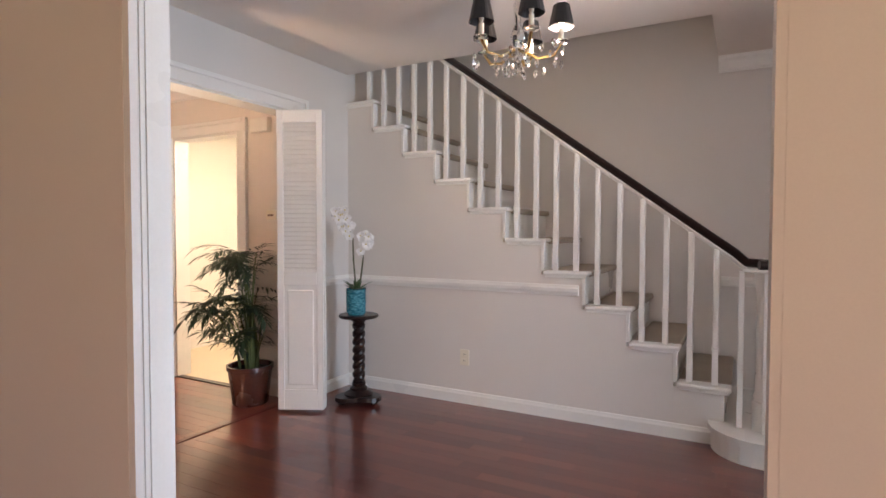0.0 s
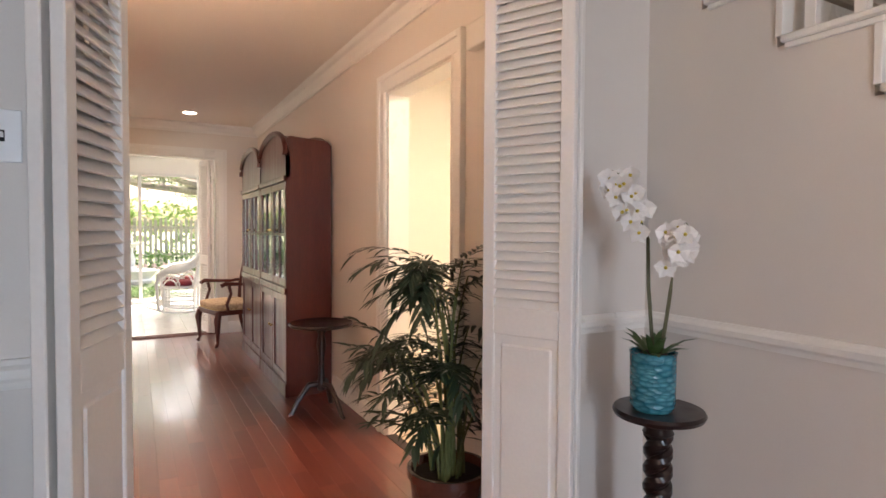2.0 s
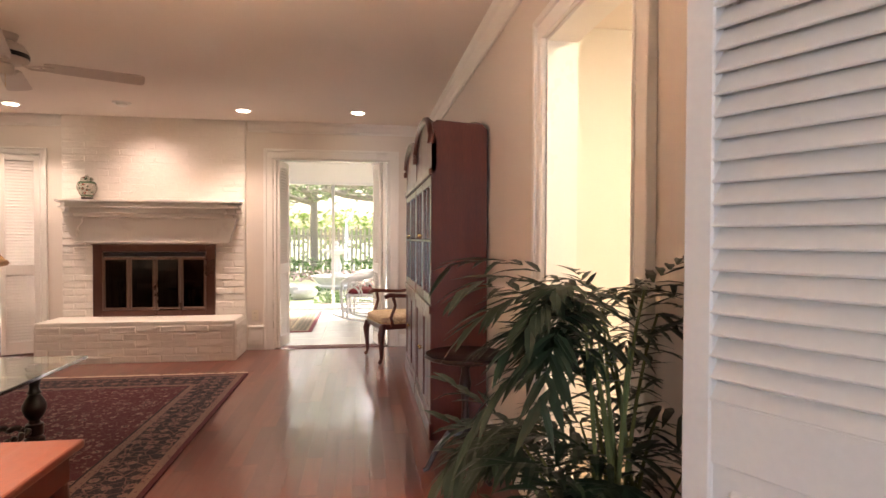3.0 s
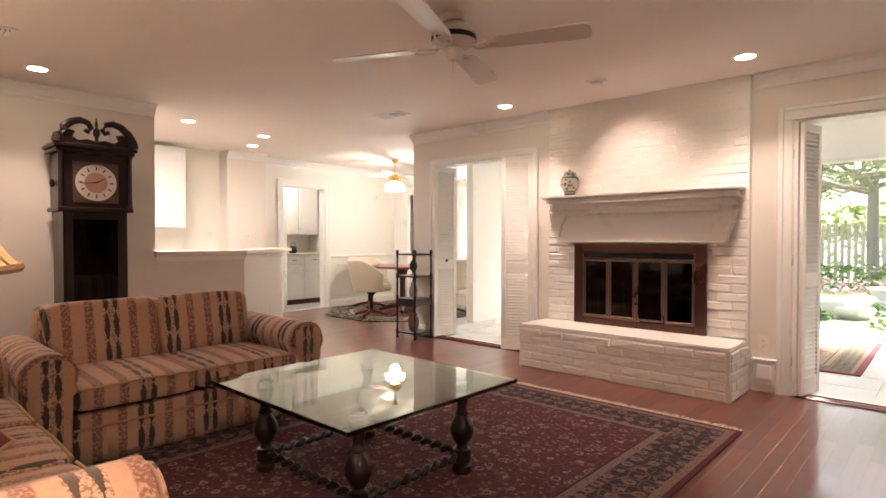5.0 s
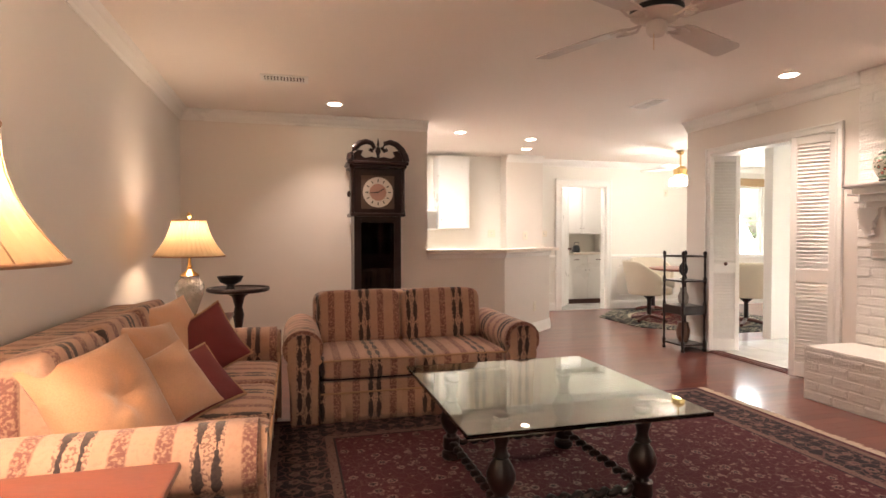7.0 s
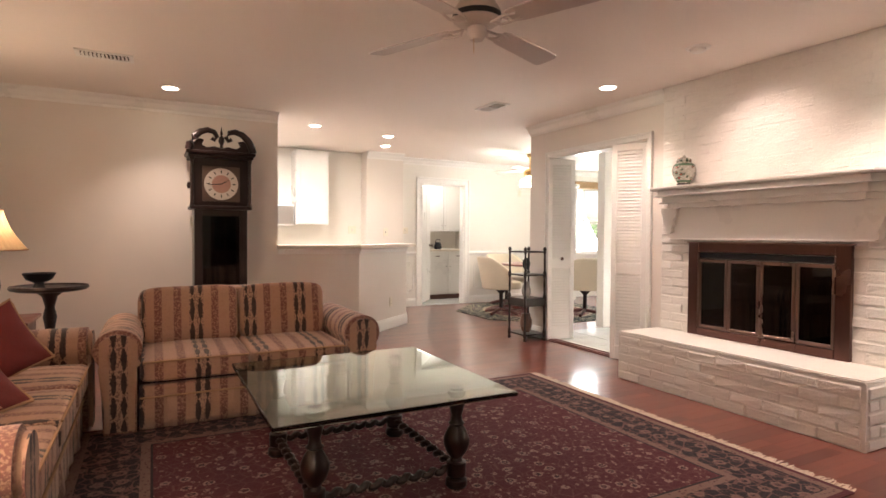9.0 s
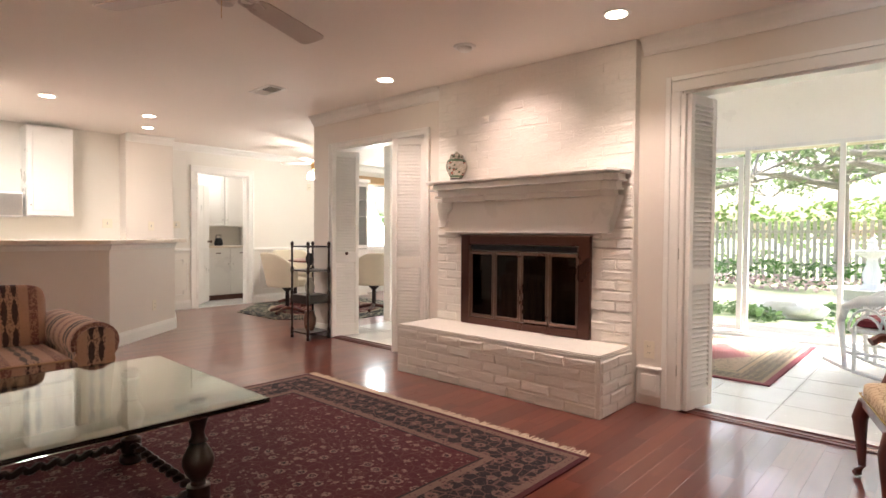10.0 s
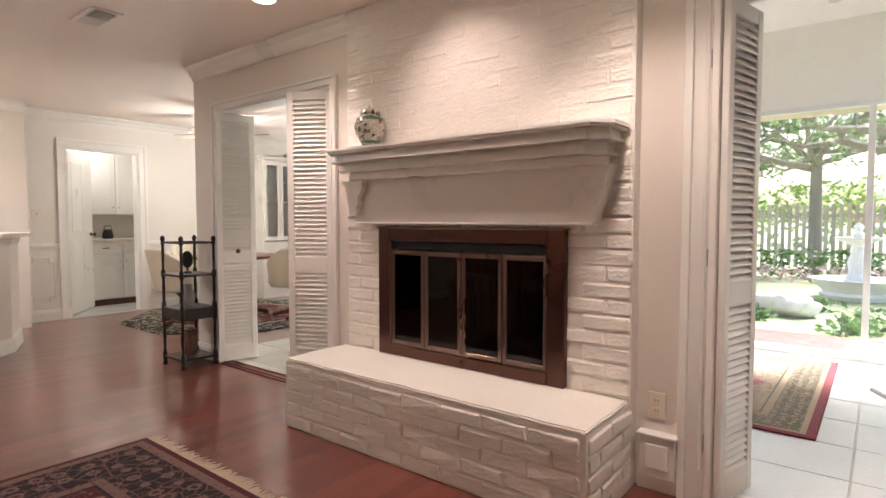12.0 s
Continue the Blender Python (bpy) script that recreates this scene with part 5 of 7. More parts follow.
part("finial", lathe(B(), [(0.02, 1.97), (0.012, 2.0), (0.028, 2.04), (0.022, 2.07), (0.008, 2.09), (0.012, 2.11), (0.003, 2.17)], 14), CL, clock, smooth=True, at=pose(0, -0.19, 0))


# ---- den: display cabinets ----
def cabinet(x0, x1, label):
    """Arched display cabinet with its front towards -y."""
    root = thing("display_cabinet", pose(x0, 2.93, 0), label, "cabinet", "pair of display cabinets")
    w, d, h = x1 - x0, 0.335, 1.88
    up = Euler((radians(90), 0, 0)).to_matrix().to_4x4()
    side = [(0, 0), (d, 0), (d, h - 0.03), (d - 0.03, h), (0.03, h + 0.02), (0, h)]
    yz = Matrix(((0, 0, 1, 0), (1, 0, 0, 0), (0, 1, 0, 0), (0, 0, 0, 1)))
    for x in (0, w - 0.022):
        part("side_panel", prism(B(), side, 0.022, Matrix.Translation((x, 0, 0)) @ yz), MAHOG, root)
    part("back_panel", boxed(0.022, d - 0.012, 0, w - 0.022, d, h - 0.02), MAHOG, root)
    for z in (0.10, 0.76, 1.04, 1.30):
        part("shelf", boxed(0.022, 0.03, z, w - 0.022, d - 0.012, z + 0.016), MAHOG, root)
    part("plinth", boxed(0.0, -0.012, 0, w, 0.02, 0.10, 0.004), MAHOG, root)
    part("waist_moulding", boxed(0.0, -0.014, 0.75, w, 0.02, 0.80, 0.006, 2), MAHOG, root)
    n = 16
    arch = [(w / 2 + (w / 2 + 0.0) * math.cos(math.pi * i / n), 1.80 + 0.165 * math.sin(math.pi * i / n)) for i in range(n + 1)]
    part("arched_head", prism(B(), [(0, 1.60), (w, 1.60)] + arch, 0.03, Matrix.Translation((0, 0.03, 0)) @ up), MAHOG, root)
    bm = B()
    tube(bm, [(x, -0.006, z) for x, z in [(w, 1.76)] + arch + [(0, 1.76)]], 0.022, 8)
    part("arched_moulding", bm, MAHOG, root, smooth=True)
    part("top", prism(B(), arch[::-1] + [(w, 1.79), (0, 1.79)][::-1], 0.03, Matrix.Translation((0, 0.32, 0)) @ up), MAHOG, root)
    bm = B()
    roof = [(x, z + 0.0) for x, z in arch]
    a = [bm.verts.new((x, 0.0, z)) for x, z in roof]
    b = [bm.verts.new((x, 0.32, min(z, 1.90))) for x, z in roof]
    c = [bm.verts.new((x, 0.0, z - 0.012)) for x, z in roof]
    e = [bm.verts.new((x, 0.32, min(z, 1.90) - 0.012)) for x, z in roof]
    for i in range(n):
        bm.faces.new((a[i], a[i + 1], b[i + 1], b[i]))
        bm.faces.new((c[i], e[i], e[i + 1], c[i + 1]))
    part("roof", bm, MAHOG, root, smooth=True)
    part("cornice", boxed(-0.0, -0.018, 1.575, w, 0.02, 1.615, 0.008, 2), MAHOG, root)
    half = w / 2
    for i in range(2):
        u0, u1 = i * half + 0.004, (i + 1) * half - 0.004
        bm = B()
        for a0, a1, z0, z1 in ((u0, u0 + 0.045, 0.805, 1.57), (u1 - 0.045, u1, 0.805, 1.57), (u0 + 0.045, u1 - 0.045, 1.52, 1.57), (u0 + 0.045, u1 - 0.045, 0.805, 0.86), ((u0 + u1) / 2 - 0.008, (u0 + u1) / 2 + 0.008, 0.86, 1.52), (u0 + 0.045, u1 - 0.045, 1.18, 1.196)):
            box(bm, a0, -0.004, z0, a1, 0.018, z1, 0.002)
        dr = part("glass_door", bm, MAHOG, root)
        part("pane", boxed(u0 + 0.045, 0.006, 0.86, u1 - 0.045, 0.010, 1.52), DARKGLASS, dr, "dark glass pane")
        bm = B()
        for a0, a1, z0, z1 in ((u0, u0 + 0.055, 0.105, 0.745), (u1 - 0.055, u1, 0.105, 0.745), (u0 + 0.055, u1 - 0.055, 0.69, 0.745), (u0 + 0.055, u1 - 0.055, 0.105, 0.165)):
            box(bm, a0, -0.004, z0, a1, 0.018, z1, 0.002)
        box(bm, u0 + 0.055, 0.006, 0.165, u1 - 0.055, 0.014, 0.69)
        dr = part("lower_door", bm, MAHOG, root)
        kx = u1 - 0.03 if i == 0 else u0 + 0.03
        for z in (0.47, 1.22):
            part("knob", lathe(B(), [(0.004, 0), (0.004, 0.012), (0.011, 0.018), (0.008, 0.026), (0.002, 0.028)], 10), GOLD, root, smooth=True, at=pose(kx, -0.004, z, 90))
    return root


cabinet(-5.89, -4.96, "tall mahogany display cabinet with an arched top and glass doors")
cabinet(-6.84, -5.91, "tall mahogany display cabinet with an arched top and glass doors")

tri = thing("tripod_table", pose(-4.50, 3.05, 0), "small round dark mahogany tripod table beside the cabinet", "side table")
part("tabletop", lathe(B(), [(0.18, 0.585), (0.205, 0.592), (0.212, 0.60), (0.205, 0.612), (0.192, 0.604), (0.0005, 0.604)], 36), DARKWOOD, tri, smooth=True)
part("pedestal", lathe(B(), [(0.025, 0.16), (0.035, 0.19), (0.022, 0.24), (0.016, 0.36), (0.032, 0.46), (0.02, 0.53), (0.05, 0.585)], 16), DARKWOOD, tri, smooth=True)
for a in (-95, 25, 145):
    part("foot", tube(B(), [(0.015, 0, 0.2), (0.08, 0, 0.20), (0.15, 0, 0.11), (0.195, 0, 0.02), (0.215, 0, 0.012)], [0.022, 0.02, 0.016, 0.014, 0.012], 8), DARKWOOD, tri, smooth=True, at=pose(0, 0, 0, 0, 0, a))


# ---- den: armchair by the sunroom ----
ac = thing("armchair", pose(-7.30, 2.87, 0, 0, 0, 15), "carved mahogany open armchair with a cream tapestry seat", "chair")
k = Nodes("tapestry", 0.9)
vein = k.cells(22, "DISTANCE_TO_EDGE", stretch=(1, 1, 1))
tap = k.finish(k.mix(k.op("MULTIPLY", k.op("LESS_THAN", vein, 0.05), 0.7), (0.60, 0.46, 0.30), (0.24, 0.14, 0.07)), k.noise(400), 0.3)
part("seat", cushion(B(), -0.27, -0.25, 0.37, 0.27, 0.22, 0.46, 0.3, 32, 14, 0.004, None, 0, 0.02), tap, ac, "cream tapestry seat", True)
part("seat_rail", boxed(-0.265, -0.245, 0.33, 0.265, 0.215, 0.385, 0.012, 2), MAHOG, ac)
bm = B()
for i in range(34):
    lathe(bm, [(0.005, 0), (0.004, 0.003), (0.001, 0.005)], 6, pose(-0.26 + 0.0158 * i, -0.248, 0.395, 90))
for s in (-1, 1):
    for i in range(26):
        lathe(bm, [(0.005, 0), (0.004, 0.003), (0.001, 0.005)], 6, pose(s * 0.268, -0.24 + 0.017 * i, 0.395, 0, s * 90))
tagged(part("nailheads", bm, GOLD, ac, "row of brass nailheads"), kind="stuff")
for s in (-1, 1):
    part("front_leg", tube(B(), [(s * 0.245, -0.225, 0.36), (s * 0.262, -0.245, 0.28), (s * 0.25, -0.24, 0.15), (s * 0.24, -0.235, 0.06), (s * 0.247, -0.25, 0.025), (s * 0.25, -0.265, 0.012)], [0.034, 0.034, 0.022, 0.016, 0.02, 0.014], 10), MAHOG, ac, smooth=True)
    part("back_leg", tube(B(), [(s * 0.23, 0.2, 0.36), (s * 0.225, 0.22, 0.2), (s * 0.22, 0.27, 0.0)], [0.025, 0.02, 0.016], 8), MAHOG, ac, smooth=True)
    part("arm_support", tube(B(), [(s * 0.26, -0.13, 0.37), (s * 0.275, -0.15, 0.45), (s * 0.285, -0.11, 0.56), (s * 0.28, -0.13, 0.64)], [0.02, 0.017, 0.015, 0.018], 8), MAHOG, ac, smooth=True)
    part("arm", tube(B(), [(s * 0.27, -0.21, 0.64), (s * 0.285, -0.17, 0.662), (s * 0.285, -0.02, 0.652), (s * 0.26, 0.12, 0.645), (s * 0.23, 0.2, 0.66)], [0.02, 0.023, 0.018, 0.016, 0.018], 8), MAHOG, ac, smooth=True)
    part("back_post", tube(B(), [(s * 0.23, 0.2, 0.36), (s * 0.225, 0.21, 0.62), (s * 0.215, 0.26, 0.92)], [0.024, 0.018, 0.016], 8), MAHOG, ac, smooth=True)
part("crest_rail", tube(B(), [(-0.215, 0.26, 0.91), (-0.1, 0.265, 0.95), (0, 0.265, 0.965), (0.1, 0.265, 0.95), (0.215, 0.26, 0.91)], [0.02, 0.026, 0.03, 0.026, 0.02], 8), MAHOG, ac, smooth=True)
part("splat", prism(B(), [(-0.06, 0), (0.06, 0), (0.04, 0.15), (0.075, 0.3), (0.06, 0.44), (-0.06, 0.44), (-0.075, 0.3), (-0.04, 0.15)], 0.014, Matrix.Translation((0, 0.225, 0.48)) @ Euler((radians(84), 0, 0)).to_matrix().to_4x4()), MAHOG, ac)


# ---- den: ceiling fan and fittings ----
# white fan paint, darkened in its colour for the shaded undersides of the blades
FANM = mat("fan_white_shaded", (0.54, 0.46, 0.41), 0.4, vary=0.05)
fan = thing("ceiling_fan", pose(-5.46, 0.365, 0), "white four-bladed ceiling fan close under the ceiling", "ceiling fan")
part("canopy", lathe(B(), [(0.03, 2.395), (0.062, 2.405), (0.075, HC - 0.001)], 24), FANM, fan, smooth=True)
part("motor", lathe(B(), [(0.03, 2.262), (0.10, 2.268), (0.125, 2.285), (0.125, 2.335), (0.10, 2.375), (0.05, 2.397), (0.02, 2.40)], 32), FANM, fan, smooth=True)
part("band", lathe(B(), [(0.127, 2.292), (0.129, 2.306), (0.127, 2.32)], 32), IRON, fan, "dark vented band", True)
part("switch_cup", lathe(B(), [(0.010, 2.182), (0.034, 2.188), (0.05, 2.21), (0.05, 2.25), (0.03, 2.263)], 20), FANM, fan, smooth=True)
part("pull_chain", tube(B(), [(0.03, 0.02, 2.19), (0.031, 0.021, 2.11)], 0.0016, 5), GOLD, fan, "thin brass pull chain")
for i in range(4):
    a = 23 + 90 * i
    outline = [(0.20, -0.048), (0.25, -0.062), (0.72, -0.076), (0.745, -0.066), (0.755, -0.045), (0.755, 0.045), (0.745, 0.066), (0.72, 0.076), (0.25, 0.062), (0.20, 0.048)]
    bl = part("blade", prism(B(), outline, 0.007), FANM, fan, at=pose(0, 0, 2.262, 0, 0, a) @ pose(0, 0, 0, -10))
    bm = tube(B(), [(0.09, 0, 0.0), (0.13, 0.03, -0.012), (0.18, 0.045, -0.006), (0.25, 0.028, -0.004)], 0.007, 6)
    tube(bm, [(0.09, 0, 0.0), (0.13, -0.03, -0.012), (0.18, -0.045, -0.006), (0.25, -0.028, -0.004)], 0.007, 6)
    tube(bm, [(0.17, 0.04, -0.006), (0.19, 0, -0.010), (0.17, -0.04, -0.006)], 0.005, 6)
    part("blade_arm", bm, FANM, fan, "curled iron blade arm", True, pose(0, 0, 2.262, 0, 0, a))
CANGLOW = glow("can_lens", (1, 0.86, 0.66), 5.0)
for x, y in CANS:
    c = thing("recessed_light", pose(x, y, HC), "lit recessed ceiling light with a white rim", "ceiling light", "recessed ceiling lights")
    bm = lathe(B(), [(0.062, -0.001), (0.066, -0.006), (0.080, -0.006), (0.084, -0.001)], 28)
    part("rim", bm, TRIM, c, smooth=True)
    part("lens", lathe(B(), [(0.060, -0.004), (0.060, -0.007)], 24), CANGLOW, c, "glowing lens").visible_shadow = False
c = thing("eyeball_light", pose(-7.20, 0.34, HC), "small adjustable eyeball spotlight in the ceiling", "ceiling light")
part("rim", lathe(B(), [(0.05, -0.001), (0.055, -0.012), (0.075, -0.01), (0.08, -0.001)], 28), TRIM, c, smooth=True)
part("eyeball", lathe(B(), [(0.05, -0.008), (0.048, -0.025), (0.035, -0.035), (0.02, -0.036)], 20), TRIM, c, smooth=True)
DUCT = mat("vent_shadow", (0.06, 0.05, 0.045), 0.8, vary=0.1)
for x, y, rz in ((-6.92, -1.77, 90), (-3.66, -1.79, 0)):
    c = thing("ceiling_vent", pose(x, y, HC, 0, 0, rz), "white louvred ceiling air vent", "vent")
    part("backing", boxed(-0.15, -0.06, -0.004, 0.15, 0.06, -0.001), DUCT, c)
    bm = B()
    for a, b, p, q in ((-0.18, -0.09, 0.18, -0.06), (-0.18, 0.06, 0.18, 0.09), (-0.18, -0.06, -0.15, 0.06), (0.15, -0.06, 0.18, 0.06)):
        box(bm, a, b, -0.010, p, q, -0.001, 0.002)
    part("frame", bm, TRIM, c)
    for i in range(12):
        part("slat", boxed(-0.0015, -0.06, -0.009, 0.0015, 0.06, 0.009), TRIM, c, at=pose(-0.135 + i * 0.0245, 0, -0.012, 0, 50 if i < 6 else -50))


def plate(m, label, kind, w=0.072, h=0.116, material=None):
    """A cover plate, local +x out of the wall: outlet or switch."""
    root = thing("outlet_plate" if kind == "outlet" else "switch_plate", m, label, "outlet" if kind == "outlet" else "switch")
    part("plate", boxed(0, -w / 2, -h / 2, 0.006, w / 2, h / 2, 0.002), material or PLASTIC, root)
    if kind == "outlet":
        for z in (-0.022, 0.022):
            bm = boxed(0.006, -0.016, z - 0.014, 0.008, 0.016, z + 0.014, 0.001)
            part("socket", bm, PLASTIC, root)
            for y in (-0.006, 0.006):
                part("slot", boxed(0.008, y - 0.0012, z - 0.004, 0.0086, y + 0.0012, z + 0.006), BLACK, root)
    else:
        part("surround", boxed(0.006, -0.006, -0.013, 0.007, 0.006, 0.013), BLACK, root)
        part("toggle", boxed(0.006, -0.004, -0.004, 0.016, 0.004, 0.008, 0.001), WHITEP, root)
    return root


plate(pose(WX, 1.385, 0.37), "white outlet plate beside the hearth", "outlet")
b = thing("wall_box", pose(WX, 1.40, 0.16), "small white raised-panel box at the baseboard", "panel")
bm = boxed(0, -0.075, -0.09, 0.045, 0.075, 0.085, 0.004)
box(bm, 0.0, -0.085, 0.085, 0.055, 0.085, 0.10, 0.004)
part("box", bm, TRIM, b)
part("raised_panel", boxed(0.045, -0.05, -0.055, 0.052, 0.05, 0.055, 0.005), TRIM, b)
plate(pose(-1.43, 3.81, 0.335, 0, 0, -90), "ivory outlet plate on the stair wall", "outlet")
plate(pose(FX, 1.715, 1.43), "white light switch plate", "switch", 0.075, 0.12, WHITEP)
c = thing("door_chime", pose(-2.88, NY, 2.05, 0, 0, -90), "beige door chime box high on the wall", "chime")
part("box", boxed(0, -0.09, -0.055, 0.05, 0.09, 0.055, 0.008, 2), CREAM, c)
c = thing("thermostat", pose(-2.78, NY, 1.37, 0, 0, -90), "small beige thermostat on the wall", "thermostat")
part("base", boxed(0, -0.06, -0.045, 0.012, 0.06, 0.045, 0.003), CREAM, c)
part("cover", boxed(0.012, -0.05, -0.036, 0.03, 0.05, 0.036, 0.004), PLASTIC, c)
part("dial_slot", boxed(0.03, -0.03, -0.006, 0.031, 0.03, 0.006), BRASS, c)


# ---- plants of the den and the foyer ----
LEAF = mat("palm_leaf", (0.022, 0.044, 0.022), 0.42, vary=0.45, scale=5, grain=60, bump=0.05, island=0.5)
STEM = mat("palm_stem", (0.10, 0.12, 0.04), 0.6, vary=0.3)
SOIL = mat("soil", (0.02, 0.013, 0.008), 0.95, vary=0.4, grain=90, bump=0.6)


def blade(bm, p, d, n, ln, w, droop=0.25):
    """One pointed leaf from p along d, folded about its midrib."""
    d, n = d.normalized(), n.normalized()
    s = d.cross(n).normalized()
    rows = []
    for f, k in ((0, 0.25), (0.3, 1.0), (0.65, 0.8), (1.0, 0.02)):
        c = p + d * ln * f + Vector((0, 0, -droop * ln * f * f))
        rows.append([bm.verts.new(c - s * w * k + n * w * 0.25 * k), bm.verts.new(c), bm.verts.new(c + s * w * k + n * w * 0.25 * k)])
    for a, b in zip(rows, rows[1:]):
        bm.faces.new((a[0], a[1], b[1], b[0]))
        bm.faces.new((a[1], a[2], b[2], b[1]))


prnd = random.Random(21)
PX, PY = -2.80, 3.06
palm = thing("potted_palm", pose(0, 0, 0), "bushy dark green palm in a brown glazed pot", "plant")
part("pot", lathe(B(), [(0.115, 0.0), (0.125, 0.01), (0.155, 0.25), (0.165, 0.255), (0.165, 0.285), (0.15, 0.285), (0.145, 0.25)], 32), mat("brown_pot", (0.10, 0.035, 0.024), 0.25, vary=0.2, scale=5, coat=0.3), palm, "brown glazed pot", True, pose(PX, PY, 0))
part("soil", lathe(B(), [(0.14, 0.235), (0.145, 0.25), (0.002, 0.258)], 20), SOIL, palm, at=pose(PX, PY, 0))
bm_l = B()


def free(q):
    return q.y < 3.25 and q.x < -2.52 and q.y > 2.66 and q.z > 0.30 and q.x > -3.42


for i in range(25):
    az = radians(prnd.uniform(95, 330))
    reach, top = prnd.uniform(0.02, 0.20), prnd.uniform(0.42, 1.12)
    if i < 3:
        az, reach, top = radians(180 + 12 * i), 0.26, 0.62 + 0.05 * i
    base = Vector((PX + prnd.uniform(-0.06, 0.06), PY + prnd.uniform(-0.06, 0.06), 0.25))
    out = Vector((math.cos(az), math.sin(az), 0))
    pts = [base + out * reach * (j / 6) ** 1.6 + Vector((0, 0, (top - 0.25) * (j / 6 - 0.22 * (j / 6) ** 3) / 0.78)) for j in range(7)]
    part("cane", tube(B(), pts, [0.007 - 0.0007 * j for j in range(7)], 6), STEM, palm)
    for level in (3, 5, 6, 6):
        start = pts[level]
        a2 = az + prnd.uniform(-1.5, 1.5)
        flat = Vector((math.cos(a2), math.sin(a2), 0))
        rib_len, n_l = prnd.uniform(0.20, 0.36), prnd.randint(7, 10)
        climb, fall = prnd.uniform(0.2, 0.9), prnd.uniform(0.3, 0.75)
        side = flat.cross(Vector((0, 0, 1))).normalized()
        prev = start
        for j in range(n_l + 1):
            f = j / n_l
            p = start + flat * rib_len * (f - 0.15 * f * f) + Vector((0, 0, rib_len * (climb * f - fall * f * f)))
            along_rib = (p - prev).normalized() if j else flat
            prev = p
            for s in (-1, 1):
                ln = prnd.uniform(0.085, 0.145) * (1 - 0.3 * f)
                ld = along_rib * (0.6 + 0.5 * f) + side * s * (1.0 - 0.5 * f) + Vector((0, 0, prnd.uniform(-0.25, 0.2)))
                q = p + ld.normalized() * ln
                if free(q) and free(p):
                    blade(bm_l, p, ld, Vector((0, 0, 1)) + along_rib * 0.2, ln, prnd.uniform(0.007, 0.0115), prnd.uniform(0.1, 0.35))
tagged(part("leaves", bm_l, LEAF, palm, "narrow drooping dark green leaflets"), kind="stuff")

OX, OY = -2.13, 3.47
st = thing("plant_stand", pose(OX, OY, 0), "dark barley-twist wooden plant stand with a round top", "stand")
part("top", lathe(B(), [(0.12, 0.618), (0.14, 0.622), (0.146, 0.634), (0.14, 0.645), (0.0005, 0.645)], 32), DARKWOOD, st, smooth=True)
part("cap", lathe(B(), [(0.035, 0.55), (0.05, 0.565), (0.04, 0.585), (0.075, 0.618)], 20), DARKWOOD, st, smooth=True)
bm = B()
for ph in (0, math.pi):
    tube(bm, [(0.021 * math.cos(2 * math.pi * 3.6 * i / 80 + ph), 0.021 * math.sin(2 * math.pi * 3.6 * i / 80 + ph), 0.13 + 0.43 * i / 80) for i in range(81)], 0.027, 9)
part("twist_column", bm, DARKWOOD, st, smooth=True)
part("boss", lathe(B(), [(0.105, 0.05), (0.108, 0.066), (0.08, 0.082), (0.062, 0.092), (0.066, 0.106), (0.048, 0.12), (0.052, 0.14)], 20), DARKWOOD, st, smooth=True)
part("base", prism(B(), [(0.15 * (1 + 0.22 * math.cos(3 * a)) * math.cos(a), 0.15 * (1 + 0.22 * math.cos(3 * a)) * math.sin(a)) for a in [2 * math.pi * i / 36 for i in range(36)]], 0.03, pose(0, 0, 0.025)), DARKWOOD, st)
for a in (0, 120, 240):
    part("foot", lathe(B(), [(0.02, 0), (0.032, 0.012), (0.024, 0.028)], 12), DARKWOOD, st, smooth=True, at=pose(0.13 * math.cos(radians(a)), 0.13 * math.sin(radians(a)), 0))

k = Nodes("turquoise_glaze", 0.16)
ridge = k.cells(34, "F1", stretch=(1, 1, 2.2))
POTM = k.finish(k.mix(k.op("MULTIPLY", ridge, 1.2), (0.09, 0.36, 0.42), (0.010, 0.13, 0.19)), ridge, 0.8, 0.012)
orch = thing("orchid", pose(OX + 0.0, OY - 0.03, 0.646), "white flowering orchid in a turquoise ribbed ceramic pot", "plant")
part("pot", lathe(B(), [(0.06, 0), (0.064, 0.006), (0.07, 0.02), (0.072, 0.18), (0.075, 0.188), (0.068, 0.19), (0.064, 0.17)], 32), POTM, orch, "turquoise ribbed pot", True)
part("moss", lathe(B(), [(0.062, 0.165), (0.04, 0.185), (0.002, 0.19)], 16), SOIL, orch)
ornd = random.Random(4)
bm = B()
for i in range(16):
    a = ornd.uniform(0, 6.28)
    d = Vector((math.cos(a), math.sin(a), ornd.uniform(0.5, 2.2)))
    blade(bm, Vector((0.02 * math.cos(a), 0.02 * math.sin(a), 0.17)), d, Vector((-math.cos(a), -math.sin(a), 0.4)), ornd.uniform(0.10, 0.19), ornd.uniform(0.008, 0.017), 0.35)
part("leaves", bm, mat("orchid_leaf", (0.05, 0.10, 0.03), 0.4, vary=0.3), orch)
PETAL = mat("white_petal", (0.80, 0.78, 0.76), 0.6, vary=0.05, scale=20)
EYE_M = mat("orchid_heart", (0.55, 0.42, 0.06), 0.6)
BUD = mat("orchid_bud", (0.10, 0.10, 0.05), 0.6, vary=0.3)
